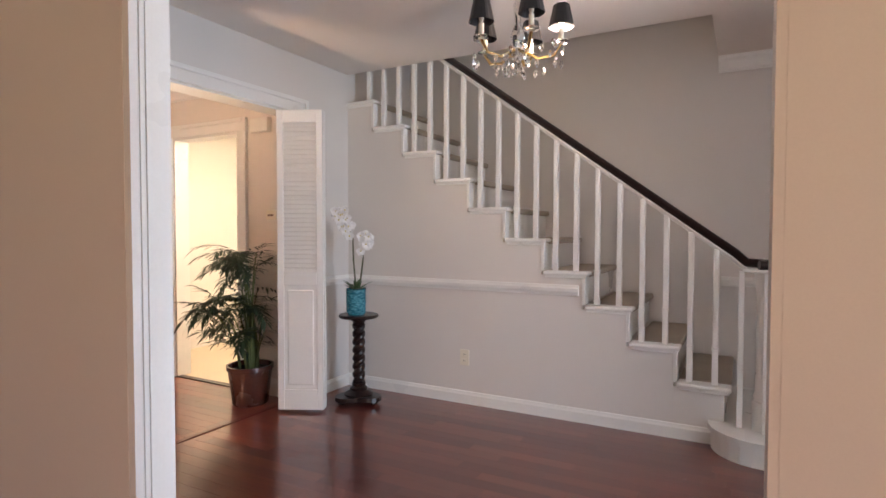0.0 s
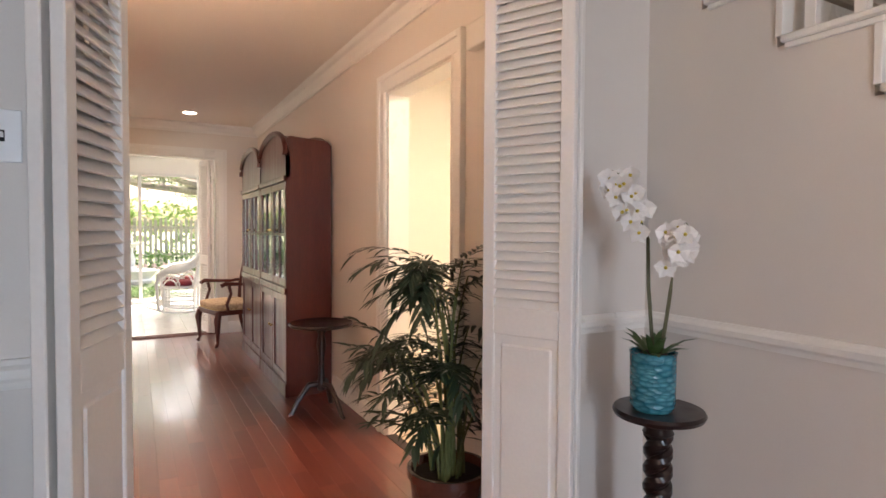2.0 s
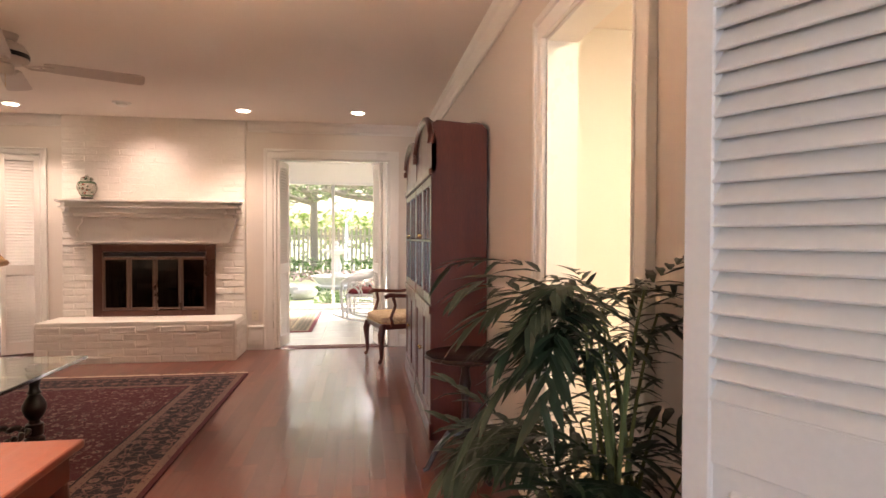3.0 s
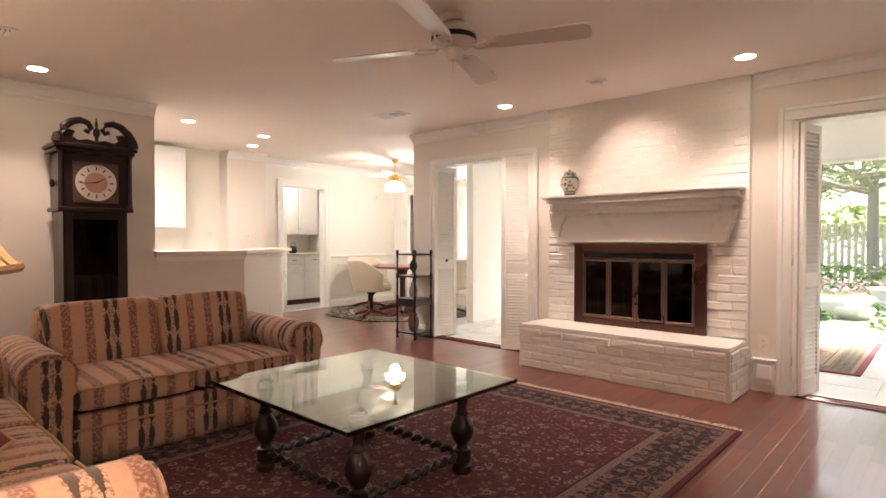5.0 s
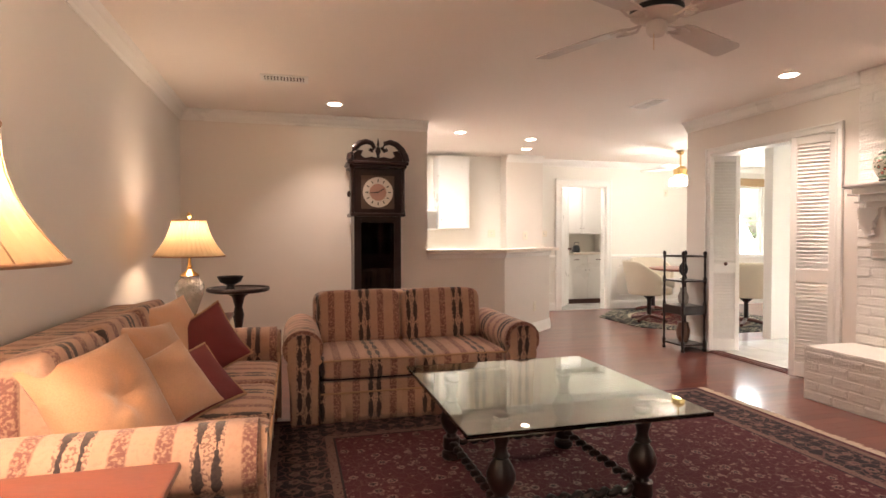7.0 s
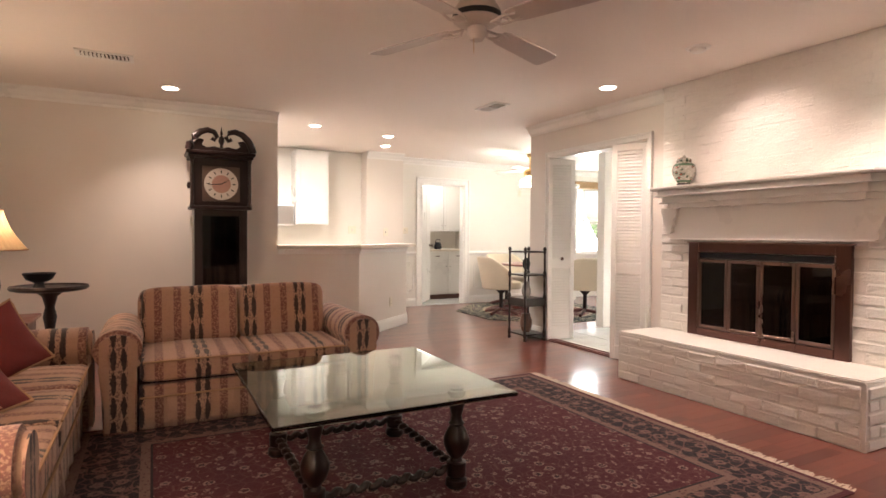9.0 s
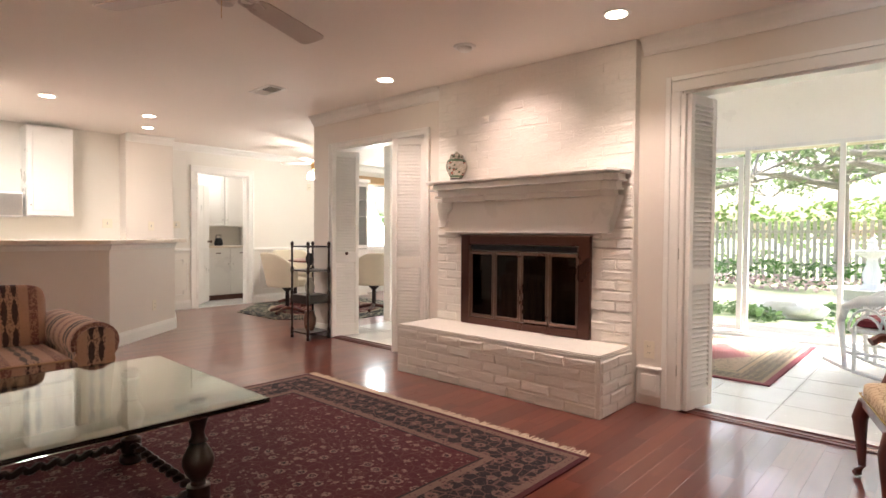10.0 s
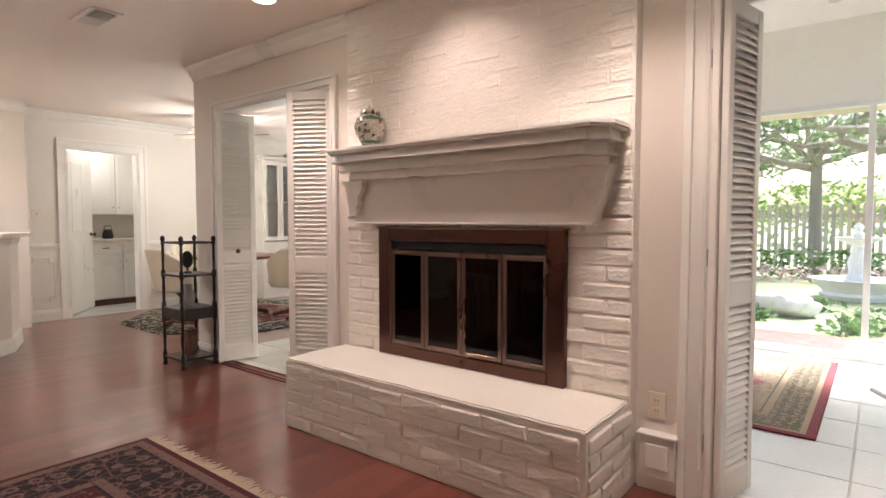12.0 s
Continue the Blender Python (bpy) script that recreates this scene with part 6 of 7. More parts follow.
sprays = [([(0.0, 0.0, 0.17), (-0.015, -0.01, 0.40), (-0.02, -0.01, 0.55), (-0.06, -0.05, 0.68), (-0.09, -0.06, 0.73), (-0.12, -0.08, 0.73)], 32), ([(0.02, 0.01, 0.17), (0.045, 0.02, 0.38), (0.06, 0.02, 0.50), (0.09, 0.0, 0.56), (0.12, -0.02, 0.56)], 20)]


def along(pts, f):
    q = f * (len(pts) - 1)
    i = min(int(q), len(pts) - 2)
    return Vector(pts[i]).lerp(Vector(pts[i + 1]), q - i)


for pts, count in sprays:
    part("stalk", tube(B(), pts, [0.006] * (len(pts) - 1) + [0.003], 6), BUD, orch, "brown-green stalk", True)
    for i in range(count):
        c = along(pts, 0.50 + 0.45 * i / count) + Vector((ornd.uniform(-0.035, 0.035), ornd.uniform(-0.035, 0.025), ornd.uniform(-0.05, 0.03)))
        face = (Vector((0.6, -0.9, 0.1)) + Vector((ornd.uniform(-0.5, 0.5), ornd.uniform(-0.4, 0.4), ornd.uniform(-0.3, 0.3)))).normalized()
        r = face.cross(Vector((0, 0, 1))).normalized()
        u = r.cross(face)
        bm = B()
        for j in range(5):
            a = radians(90 + 72 * j)
            d = r * math.cos(a) + u * math.sin(a)
            wide = 0.020 if j in (1, 4) else 0.013
            blade(bm, c, d + face * ornd.uniform(-0.1, 0.4), face, 0.036, wide * 1.2, 0.1)
        fl = part("flower", bm, PETAL, orch, "white orchid flower")
        part("heart", lathe(B(), [(0.001, 0), (0.006, 0.004), (0.004, 0.010), (0.001, 0.012)], 8, look(c, c - face)), EYE_M, fl, "yellow heart")
    for i in range(4):
        c = along(pts, 0.93 + 0.02 * i) + Vector((ornd.uniform(-0.02, 0.02), ornd.uniform(-0.02, 0.02), ornd.uniform(0, 0.04)))
        part("bud", lathe(B(), [(0.001, -0.008), (0.007, -0.002), (0.007, 0.003), (0.001, 0.010)], 8, Matrix.Translation(c)), BUD, orch, "dark unopened bud", True)

# ---- foyer: half-round table, scroll, chandelier ----
dt = thing("demilune_table", pose(-2.02, 1.272, 0), "half-round mahogany console table with a white marble top", "console table")
arc = [(0.42 * math.cos(math.pi * i / 24), 0.42 * math.sin(math.pi * i / 24)) for i in range(25)]
bm = prism(B(), arc, 0.022, pose(0, 0, 0.735))
bmesh.ops.bevel(bm, geom=[e for e in bm.edges if abs(e.verts[0].co.z - e.verts[1].co.z) < 1e-5], offset=0.006, segments=2, affect="EDGES")
part("marble_top", bm, MARBLE, dt, "white marble top")
part("apron", prism(B(), [(x * 0.92, y * 0.92) for x, y in arc], 0.10, pose(0, 0, 0.634)), MAHOG, dt)
for a in (8, 62, 118, 172):
    part("leg", lathe(B(), [(0.014, 0), (0.02, 0.02), (0.016, 0.05), (0.022, 0.30), (0.028, 0.50), (0.022, 0.53), (0.034, 0.56), (0.034, 0.634)], 14), MAHOG, dt, smooth=True, at=pose(0.34 * math.cos(radians(a)), 0.34 * math.sin(radians(a)) + (0.02 if a in (8, 172) else 0), 0))


sc = thing("iron_scroll", pose(FX, 0, 0), "black wrought-iron scroll ornament on the wall", "wall ornament")
UPPER = [(1.552, 1.598), (1.565, 1.618), (1.595, 1.622), (1.622, 1.600), (1.630, 1.560), (1.615, 1.518), (1.575, 1.482), (1.520, 1.462), (1.470, 1.455)]
LOWER = [(1.612, 1.418), (1.590, 1.400), (1.555, 1.388), (1.515, 1.392), (1.485, 1.412), (1.468, 1.438), (1.470, 1.455)]
for line in (UPPER, LOWER):
    n = len(line)
    part("scroll", tube(B(), [(0.014, y, z) for y, z in line], [0.013] + [0.007 + 0.003 * math.sin(math.pi * i / n) for i in range(1, n)], 9), IRON, sc, smooth=True)
part("wall_pin", tube(B(), [(0.0, 1.47, 1.455), (0.016, 1.47, 1.455)], 0.009, 8), IRON, sc)

ch = thing("chandelier", pose(-0.58, 2.62, 0), "small crystal chandelier with black candle shades, one bulb lit", "chandelier")
part("stem", lathe(B(), [(0.01, 2.02), (0.03, 2.05), (0.015, 2.09), (0.035, 2.14), (0.012, 2.2), (0.02, 2.28), (0.006, 2.32), (0.006, FC)], 14), CRYSTAL, ch, smooth=True)
part("ceiling_rose", lathe(B(), [(0.006, FC - 0.05), (0.04, FC - 0.03), (0.05, FC - 0.001)], 18), BRASS, ch, smooth=True)
SHADEB = mat("black_shade", (0.012, 0.011, 0.011), 0.5, vary=0.2)
CAND = mat("candle_sleeve", (0.7, 0.62, 0.5), 0.5)
crnd = random.Random(9)
for i in range(5):
    a = radians(72 * i + 20)
    ca, sa = math.cos(a), math.sin(a)
    part("arm", tube(B(), [(0.02 * ca, 0.02 * sa, 2.08), (0.09 * ca, 0.09 * sa, 2.04), (0.16 * ca, 0.16 * sa, 2.05), (0.195 * ca, 0.195 * sa, 2.10)], 0.007, 7), GOLD, ch, smooth=True)
    part("bobeche", lathe(B(), [(0.008, 2.10), (0.035, 2.108), (0.036, 2.113), (0.008, 2.112)], 14), CRYSTAL, ch, at=pose(0.195 * ca, 0.195 * sa, 0))
    part("candle", lathe(B(), [(0.012, 2.11), (0.012, 2.17), (0.004, 2.175)], 12), CAND, ch, at=pose(0.195 * ca, 0.195 * sa, 0))
    part("bulb", lathe(B(), [(0.006, 2.172), (0.012, 2.19), (0.009, 2.21), (0.002, 2.225)], 10), BULB if i == 0 else CAND, ch, smooth=True, at=pose(0.195 * ca, 0.195 * sa, 0)).visible_shadow = False
    bm = shade(B(), 0.056, 0.034, 2.175, 2.275, 6)
    part("shade", bm, SHADEB, ch, "black cloth shade", at=pose(0.195 * ca, 0.195 * sa, 0))
drop = None
for i in range(46):
    a = crnd.uniform(0, 6.28)
    r = crnd.choice((0.05, 0.09, 0.13, 0.17, 0.20))
    z = 2.02 + 0.06 * (r / 0.2) - crnd.uniform(0, 0.06)
    m_ = pose(r * math.cos(a), r * math.sin(a), z, 0, 0, crnd.uniform(0, 90))
    if drop is None:
        drop = part("crystal_drop", lathe(B(), [(0.001, -0.028), (0.010, -0.008), (0.007, 0.006), (0.001, 0.012)], 6), CRYSTAL, ch, at=m_)
    else:
        share("crystal_drop", drop.data, ch, m_)

# ---- breakfast bar and kitchen ----
bar = thing("breakfast_bar", pose(0, 0, 0), "angled cream half wall with a pale overhanging counter", "bar")
out = [(-5.13, -3.14), (-6.03, -3.14), (-6.96, -3.92), (-7.14, -4.38)]
inn = [(-7.02, -4.43), (-6.85, -3.98), (-5.98, -3.26), (-5.13, -3.26)]
part("half_wall", prism(B(), out + inn, 1.02), WALL, bar)
part("counter", prism(B(), [(-5.12, -3.07), (-6.02, -3.055), (-7.10, -3.92), (-7.26, -4.42), (-6.88, -4.5), (-6.74, -4.05), (-5.94, -3.40), (-5.12, -3.40)], 0.035, pose(0, 0, 1.021)), COUNTER, bar, "pale laminate counter")
for p, q in zip(out, out[1:]):
    n2 = Vector((-(q[1] - p[1]), q[0] - p[0], 0)) * -1
    if n2.y < 0 and abs(n2.y) > abs(n2.x):
        n2 = -n2
    if n2.x > 0 and abs(n2.x) >= abs(n2.y):
        n2 = -n2
    part("bar_baseboard", mould(B(), (*p, 0), (*q, 0), n2, BASE), TRIM, bar, "white baseboard")
    bm = B()
    mould(bm, (*p, 1.02), (*q, 1.02), n2, [(0, -0.06), (0.012, -0.06), (0.02, -0.02), (0.035, -0.002), (0, -0.002)])
    part("edge_moulding", bm, TRIM, bar)
plate(pose(-6.62, -3.635, 0.33, 0, 0, 130), "ivory outlet plate on the bar", "outlet")


def cupboard(name, x0, x1, y0, y1, z0, z1, doors, label, drawers=0, parent_kick=False):
    """A run of white cupboards with their fronts towards +y."""
    root = thing(name, pose(x0, y0, z0), label, "cabinet")
    w, d, h = x1 - x0, y1 - y0, z1 - z0
    part("body", boxed(0, 0, 0, w, d - 0.02, h), TRIM, root)
    dw_ = w / doors
    dh = h - (0.17 if drawers else 0)
    lo = 0.09 if parent_kick else 0.0
    for i in range(doors):
        a, b = i * dw_ + 0.006, (i + 1) * dw_ - 0.006
        bm = boxed(a, d - 0.02, lo + 0.006, b, d, dh - 0.006, 0.004)
        box(bm, a + 0.05, d, lo + 0.06, b - 0.05, d + 0.006, dh - 0.06, 0.005)
        dr = part("door", bm, TRIM, root)
        part("knob", lathe(B(), [(0.004, 0), (0.008, 0.014), (0.002, 0.02)], 8), BRASS, dr, smooth=True, at=pose(b - 0.03 if i % 2 == 0 else a + 0.03, d, dh * (0.85 if parent_kick else 0.12), -90))
        if drawers:
            bm = boxed(a, d - 0.02, dh + 0.004, b, d, h - 0.01, 0.004)
            dr = part("drawer", bm, TRIM, root)
            part("handle", boxed((a + b) / 2 - 0.045, d, dh + 0.075, (a + b) / 2 + 0.045, d + 0.018, dh + 0.088, 0.004), BRASS, dr)
    if parent_kick:
        part("kick", boxed(0.0, d - 0.06, 0.0, w, d - 0.015, 0.085), BRASS, root, "brown floor vent under the doors")
    return root


cupboard("wall_cabinet", -6.24, -5.77, -5.42, -5.10, 1.32, 2.38, 1, "white kitchen wall cabinet with a raised panel door")
cupboard("wall_cabinet", -5.2, -2.6, -5.42, -5.08, 1.40, 2.16, 6, "run of white kitchen wall cabinets")
cupboard("base_cabinet", -6.8, -2.6, -5.42, -4.82, 0, 0.88, 8, "run of white kitchen base cabinets", 1)
slab_ct = thing("worktop", pose(0, 0, 0), "long pale laminate kitchen worktop", "worktop")
part("top", boxed(-6.82, -5.42, 0.882, -2.6, -4.79, 0.92, 0.004), COUNTER, slab_ct)
mw = thing("microwave", pose(-5.48, -5.2, 1.30), "small white microwave oven on the kitchen wall", "microwave")
part("body", boxed(-0.25, -0.2, 0, 0.25, 0.12, 0.29, 0.01), WHITEP, mw)
part("door", boxed(-0.24, 0.12, 0.02, 0.10, 0.135, 0.27, 0.004), STEEL, mw, "grey oven door")
part("keypad", boxed(0.11, 0.12, 0.02, 0.24, 0.13, 0.27, 0.003), PLASTIC, mw)
plate(pose(-6.70, -5.42, 1.25, 0, 0, 90), "ivory switch plate by the kitchen", "switch", 0.12, 0.12)
plate(pose(-7.16, -5.18, 1.22, 0, 0, 90), "ivory switch plate on the pier", "switch", 0.075, 0.12)
plate(pose(-7.62, BY, 1.25, 0, 0, 90), "ivory switch plate by the pantry door", "switch", 0.12, 0.10)
plate(pose(-9.9, BY, 1.95, 0, 0, 90), "small ivory wall plate", "switch", 0.07, 0.11)
# pantry behind the doorway
cupboard("wall_cabinet", -9.26, -7.96, -6.78, -6.44, 1.25, 2.16, 3, "white pantry wall cabinet with raised panel doors")
cupboard("base_cabinet", -9.26, -7.96, -6.78, -6.24, 0, 0.88, 3, "white pantry base cabinet with drawers", 1, True)
wt = thing("worktop", pose(0, 0, 0), "short pale laminate pantry worktop", "worktop")
part("top", boxed(-9.27, -6.78, 0.882, -7.94, -6.22, 0.915, 0.004), COUNTER, wt)
pot = thing("kettle", pose(-8.72, -6.45, 0.916), "small dark kettle on the pantry worktop", "kettle")
part("body", lathe(B(), [(0.06, 0), (0.075, 0.03), (0.06, 0.10), (0.03, 0.13)], 18), IRON, pot, smooth=True)
part("handle", tube(B(), [(-0.05, 0, 0.11), (-0.04, 0, 0.18), (0.04, 0, 0.18), (0.05, 0, 0.11)], 0.007, 6), IRON, pot, smooth=True)
bm = boxed(0, -0.018, 0, 0.74, 0.018, 2.01, 0.003)
for x0, x1, z0, z1 in ((0.10, 0.335, 0.22, 0.88), (0.405, 0.64, 0.22, 0.88), (0.10, 0.335, 1.02, 1.88), (0.405, 0.64, 1.02, 1.88)):
    box(bm, x0, -0.024, z0, x1, 0.024, z1, 0.006)
dr1 = tagged(part("door_1", bm, TRIM, at=pose(-7.965, BY - 0.15, 0.01, 0, 0, -129)), "half-open white panelled pantry door", "door", kind="structure")
part("door_handle", lathe(B(), [(0.022, 0), (0.024, 0.006), (0.009, 0.012), (0.009, 0.035), (0.026, 0.045), (0.020, 0.062), (0.004, 0.066)], 16), BRASS, dr1, "bronze door knob", True, pose(0.67, -0.018, 0.98, 90))
# panel mouldings under the chair rail of the breakfast room
for x0, x1 in ((-7.78, -7.50), (-9.9, -8.95), (-11.0, -10.0)):
    bm = B()
    pts = [(x0, 0.28), (x0, 0.68), (x0 + 0.06, 0.68), (x0 + 0.06, 0.74), (x1 - 0.06, 0.74), (x1 - 0.06, 0.68), (x1, 0.68), (x1, 0.28), (x1 - 0.06, 0.28), (x1 - 0.06, 0.22), (x0 + 0.06, 0.22), (x0 + 0.06, 0.28), (x0, 0.28)]
    tube(bm, [(x, BY + 0.004, z) for x, z in pts], 0.008, 6)
    trim("trim_panel", bm, "white picture-frame wall moulding")

# ---- breakfast room ----
OC = Vector((-9.30, -4.15))
oct_ = [(1.28 * math.cos(radians(22.5 + 45 * i)), 1.28 * math.sin(radians(22.5 + 45 * i))) for i in range(8)]
k = Nodes("octagon_rug", 0.95)
rad = k.op("SQRT", k.op("ADD", k.op("MULTIPLY", k.x, k.x), k.op("MULTIPLY", k.y, k.y)))
ce = k.cells(14, "F1", rnd=0.5)
c3 = k.cells(34, "F1", rnd=0.8)
col = k.mix(k.between(ce, 0.15, 0.38), (0.14, 0.018, 0.022), (0.42, 0.32, 0.22))
bd = k.mix(k.between(ce, 0.2, 0.42), (0.012, 0.014, 0.014), (0.40, 0.36, 0.26))
col = k.mix(k.op("GREATER_THAN", rad, 0.85), col, bd)
col = k.mix(k.between(rad, 0.80, 0.85), col, (0.45, 0.36, 0.26))
ORUG = k.finish(k.mix(k.op("MULTIPLY", k.noise(600), 0.3), col, (0.04, 0.02, 0.02)), k.noise(600), 0.4)
orug = thing("octagonal_rug", pose(OC.x, OC.y, 0.001), "octagonal dark rug with a flowered pale border", "rug")
part("rug_field", prism(B(), oct_, 0.010), ORUG, orug)
CREAML = mat("cream_vinyl", (0.60, 0.53, 0.41), 0.45, vary=0.06, scale=5, grain=120, bump=0.05)
bt = thing("breakfast_table", pose(OC.x, OC.y, 0.012), "round wooden pedestal breakfast table", "table")
part("tabletop", lathe(B(), [(0.53, 0.70), (0.56, 0.71), (0.56, 0.728), (0.54, 0.735), (0.0005, 0.735)], 48), ENDTOP, bt, smooth=True)
part("pedestal", lathe(B(), [(0.06, 0.08), (0.05, 0.2), (0.045, 0.5), (0.09, 0.66), (0.20, 0.70)], 20), MAHOG, bt, smooth=True)
for a in (45, 135, 225, 315):
    part("foot", tube(B(), [(0.03, 0, 0.10), (0.2, 0, 0.07), (0.38, 0, 0.025)], [0.04, 0.035, 0.025], 8), MAHOG, bt, smooth=True, at=pose(0, 0, 0, 0, 0, a))


def swivel_chair(m, label):
    """Padded bucket chair on a four-star base; local +y is its front."""
    root = thing("swivel_chair", m, label, "chair", "padded chairs round the breakfast table")
    part("seat", cushion(B(), -0.25, -0.22, 0.38, 0.25, 0.27, 0.50, 0.35, 28, 14, 0.004), CREAML, root, smooth=True)
    bm = B()
    rows = []
    for j in range(9):
        f = j / 8
        row = []
        for i in range(21):
            u = -1 + 2 * i / 20
            a = u * radians(112)
            r = 0.265 + 0.055 * f
            hgt = 0.38 + f * (0.47 - 0.22 * max(0, abs(u) - 0.45) ** 1.2 * 1.9)
            row.append(bm.verts.new((r * math.sin(a), -r * math.cos(a) * 0.95 - 0.04 * f, hgt)))
        rows.append(row)
    for p, q in zip(rows, rows[1:]):
        for i in range(20):
            bm.faces.new((p[i], p[i + 1], q[i + 1], q[i]))
    ob = part("shell", bm, CREAML, root, "padded wrap-around back", True)
    so = ob.modifiers.new("thick", "SOLIDIFY")
    so.thickness, so.offset = 0.05, 0
    bv = ob.modifiers.new("round", "BEVEL")
    bv.width, bv.segments = 0.018, 3
    part("post", lathe(B(), [(0.03, 0.06), (0.028, 0.30), (0.10, 0.375)], 14), DARKWOOD, root, smooth=True)
    for a in (45, 135, 225, 315):
        part("foot", tube(B(), [(0.02, 0, 0.075), (0.15, 0, 0.055), (0.27, 0, 0.022)], [0.026, 0.024, 0.022], 8), MAHOG, root, smooth=True, at=pose(0, 0, 0, 0, 0, a))
    return root


swivel_chair(pose(-8.56, -4.05, 0.012, 0, 0, 70), "padded cream swivel chair on a wooden star base")
swivel_chair(pose(-9.62, -3.42, 0.012, 0, 0, 170), "padded cream swivel chair on a wooden star base")
swivel_chair(pose(-9.25, -4.92, 0.012, 0, 0, -4), "padded cream swivel chair on a wooden star base")

fl = thing("fan_lamp", pose(-9.15, -4.17, 0), "white ceiling fan with a lit cluster of glass shades", "ceiling fan")
part("rod", lathe(B(), [(0.05, HC - 0.001), (0.04, HC - 0.04), (0.012, HC - 0.05), (0.012, 2.22)][::-1], 14), GOLD, fl, smooth=True)
part("motor", lathe(B(), [(0.03, 2.06), (0.09, 2.09), (0.10, 2.17), (0.06, 2.22), (0.012, 2.225)], 22), GOLD, fl, smooth=True)
for i in range(4):
    part("blade", prism(B(), [(0.15, -0.05), (0.58, -0.065), (0.6, 0), (0.58, 0.065), (0.15, 0.05)], 0.008), FANM, fl, at=pose(0, 0, 2.19, 0, 0, 30 + 90 * i) @ pose(0, 0, 0, 10))
GLOBE = glow("lit_glass_shade", (1, 0.88, 0.68), 3.0)
for i in range(4):
    a = radians(45 + 90 * i)
    part("glass_shade", lathe(B(), [(0.02, 2.06), (0.045, 2.03), (0.06, 1.97), (0.055, 1.945)], 14), GLOBE, fl, "lit white glass shade", True, pose(0.10 * math.cos(a), 0.10 * math.sin(a), 0)).visible_shadow = False

cc_ = thing("china_cabinet", pose(-10.95, BY, 0), "tall white china cabinet with glass doors", "cabinet")
bm = B()
for x0, x1 in ((0, 0.03), (0.57, 0.60)):
    box(bm, x0, 0.002, 0, x1, 0.36, 2.08)
box(bm, 0.03, 0.002, 0, 0.57, 0.02, 2.08)
box(bm, 0.03, 0.02, 0, 0.57, 0.36, 0.85)
box(bm, 0.03, 0.02, 2.03, 0.57, 0.36, 2.08)
part("body", bm, TRIM, cc_)
part("cornice", boxed(-0.03, 0.002, 2.08, 0.63, 0.40, 2.14, 0.015, 2), TRIM, cc_)
for z in (1.15, 1.45, 1.75):
    part("shelf", boxed(0.03, 0.02, z, 0.57, 0.33, z + 0.012), TRIM, cc_)
for i in range(2):
    a, b = 0.01 + i * 0.29, 0.30 + i * 0.29 - 0.004
    bm = B()
    for u0, u1, z0, z1 in ((a, a + 0.05, 0.87, 2.06), (b - 0.05, b, 0.87, 2.06), (a + 0.05, b - 0.05, 2.0, 2.06), (a + 0.05, b - 0.05, 0.87, 0.93)):
        box(bm, u0, 0.362, z0, u1, 0.38, z1, 0.002)
    d = part("glass_door", bm, TRIM, cc_)
    part("pane", boxed(a + 0.05, 0.368, 0.93, b - 0.05, 0.372, 2.0), PANE, d)
w1 = tagged(new("window_1"), "bright breakfast room window with white frame", "window", kind="structure")
bm = B()
for u0, u1, z0, z1 in ((-11.95, -11.90, 0.85, 2.12), (-11.05, -11.0, 0.85, 2.12), (-11.90, -11.05, 2.07, 2.12), (-11.90, -11.05, 0.85, 0.90), (-11.49, -11.46, 0.90, 2.07), (-11.90, -11.49, 1.47, 1.50), (-11.46, -11.05, 1.47, 1.50)):
    box(bm, u0, BY - 0.09, z0, u1, BY - 0.04, z1)
part("window_frame", bm, TRIM, w1)
part("window_sill", boxed(-12.0, BY, 0.82, -10.98, BY + 0.04, 0.848, 0.004), TRIM, w1)
part("valance", boxed(-12.0, BY + 0.002, 2.10, -10.99, BY + 0.06, 2.24, 0.01), mat("tan_valance", (0.34, 0.22, 0.12), 0.9, vary=0.1), w1, "tan cloth valance")
part("pane", boxed(-11.90, BY - 0.07, 0.90, -11.05, BY - 0.065, 2.07), PANE, w1).visible_shadow = False

# ---- corner shelf stand at the end of the fireplace wall ----
eg = thing("shelf_stand", pose(0, 0, 0), "dark turned-wood shelf stand with three open shelves and a drawer", "shelf")
EX0, EX1, EY0, EY1 = -7.865, -7.60, -2.43, -2.13
for x in (EX0, EX1):
    for y in (EY0, EY1):
        prof = [(0.017, 0.0), (0.02, 0.02), (0.012, 0.035), (0.018, 0.05), (0.018, 0.10), (0.010, 0.12), (0.013, 0.25), (0.010, 0.36), (0.018, 0.38), (0.018, 0.50), (0.010, 0.52), (0.013, 0.62), (0.010, 0.70), (0.018, 0.72), (0.018, 0.76), (0.010, 0.78), (0.012, 0.90), (0.010, 0.97), (0.017, 0.985), (0.012, 1.0), (0.02, 1.02), (0.015, 1.04), (0.002, 1.05)]
        part("post", lathe(B(), prof, 10), DARKWOOD, eg, smooth=True, at=pose(x, y, 0))
for z in (0.07, 0.735):
    part("shelf", boxed(EX0 - 0.012, EY0 - 0.012, z - 0.009, EX1 + 0.012, EY1 + 0.012, z + 0.009, 0.003), DARKWOOD, eg)
part("drawer_box", boxed(EX0 - 0.012, EY0 - 0.012, 0.385, EX1 + 0.012, EY1 + 0.012, 0.475, 0.004), DARKWOOD, eg)
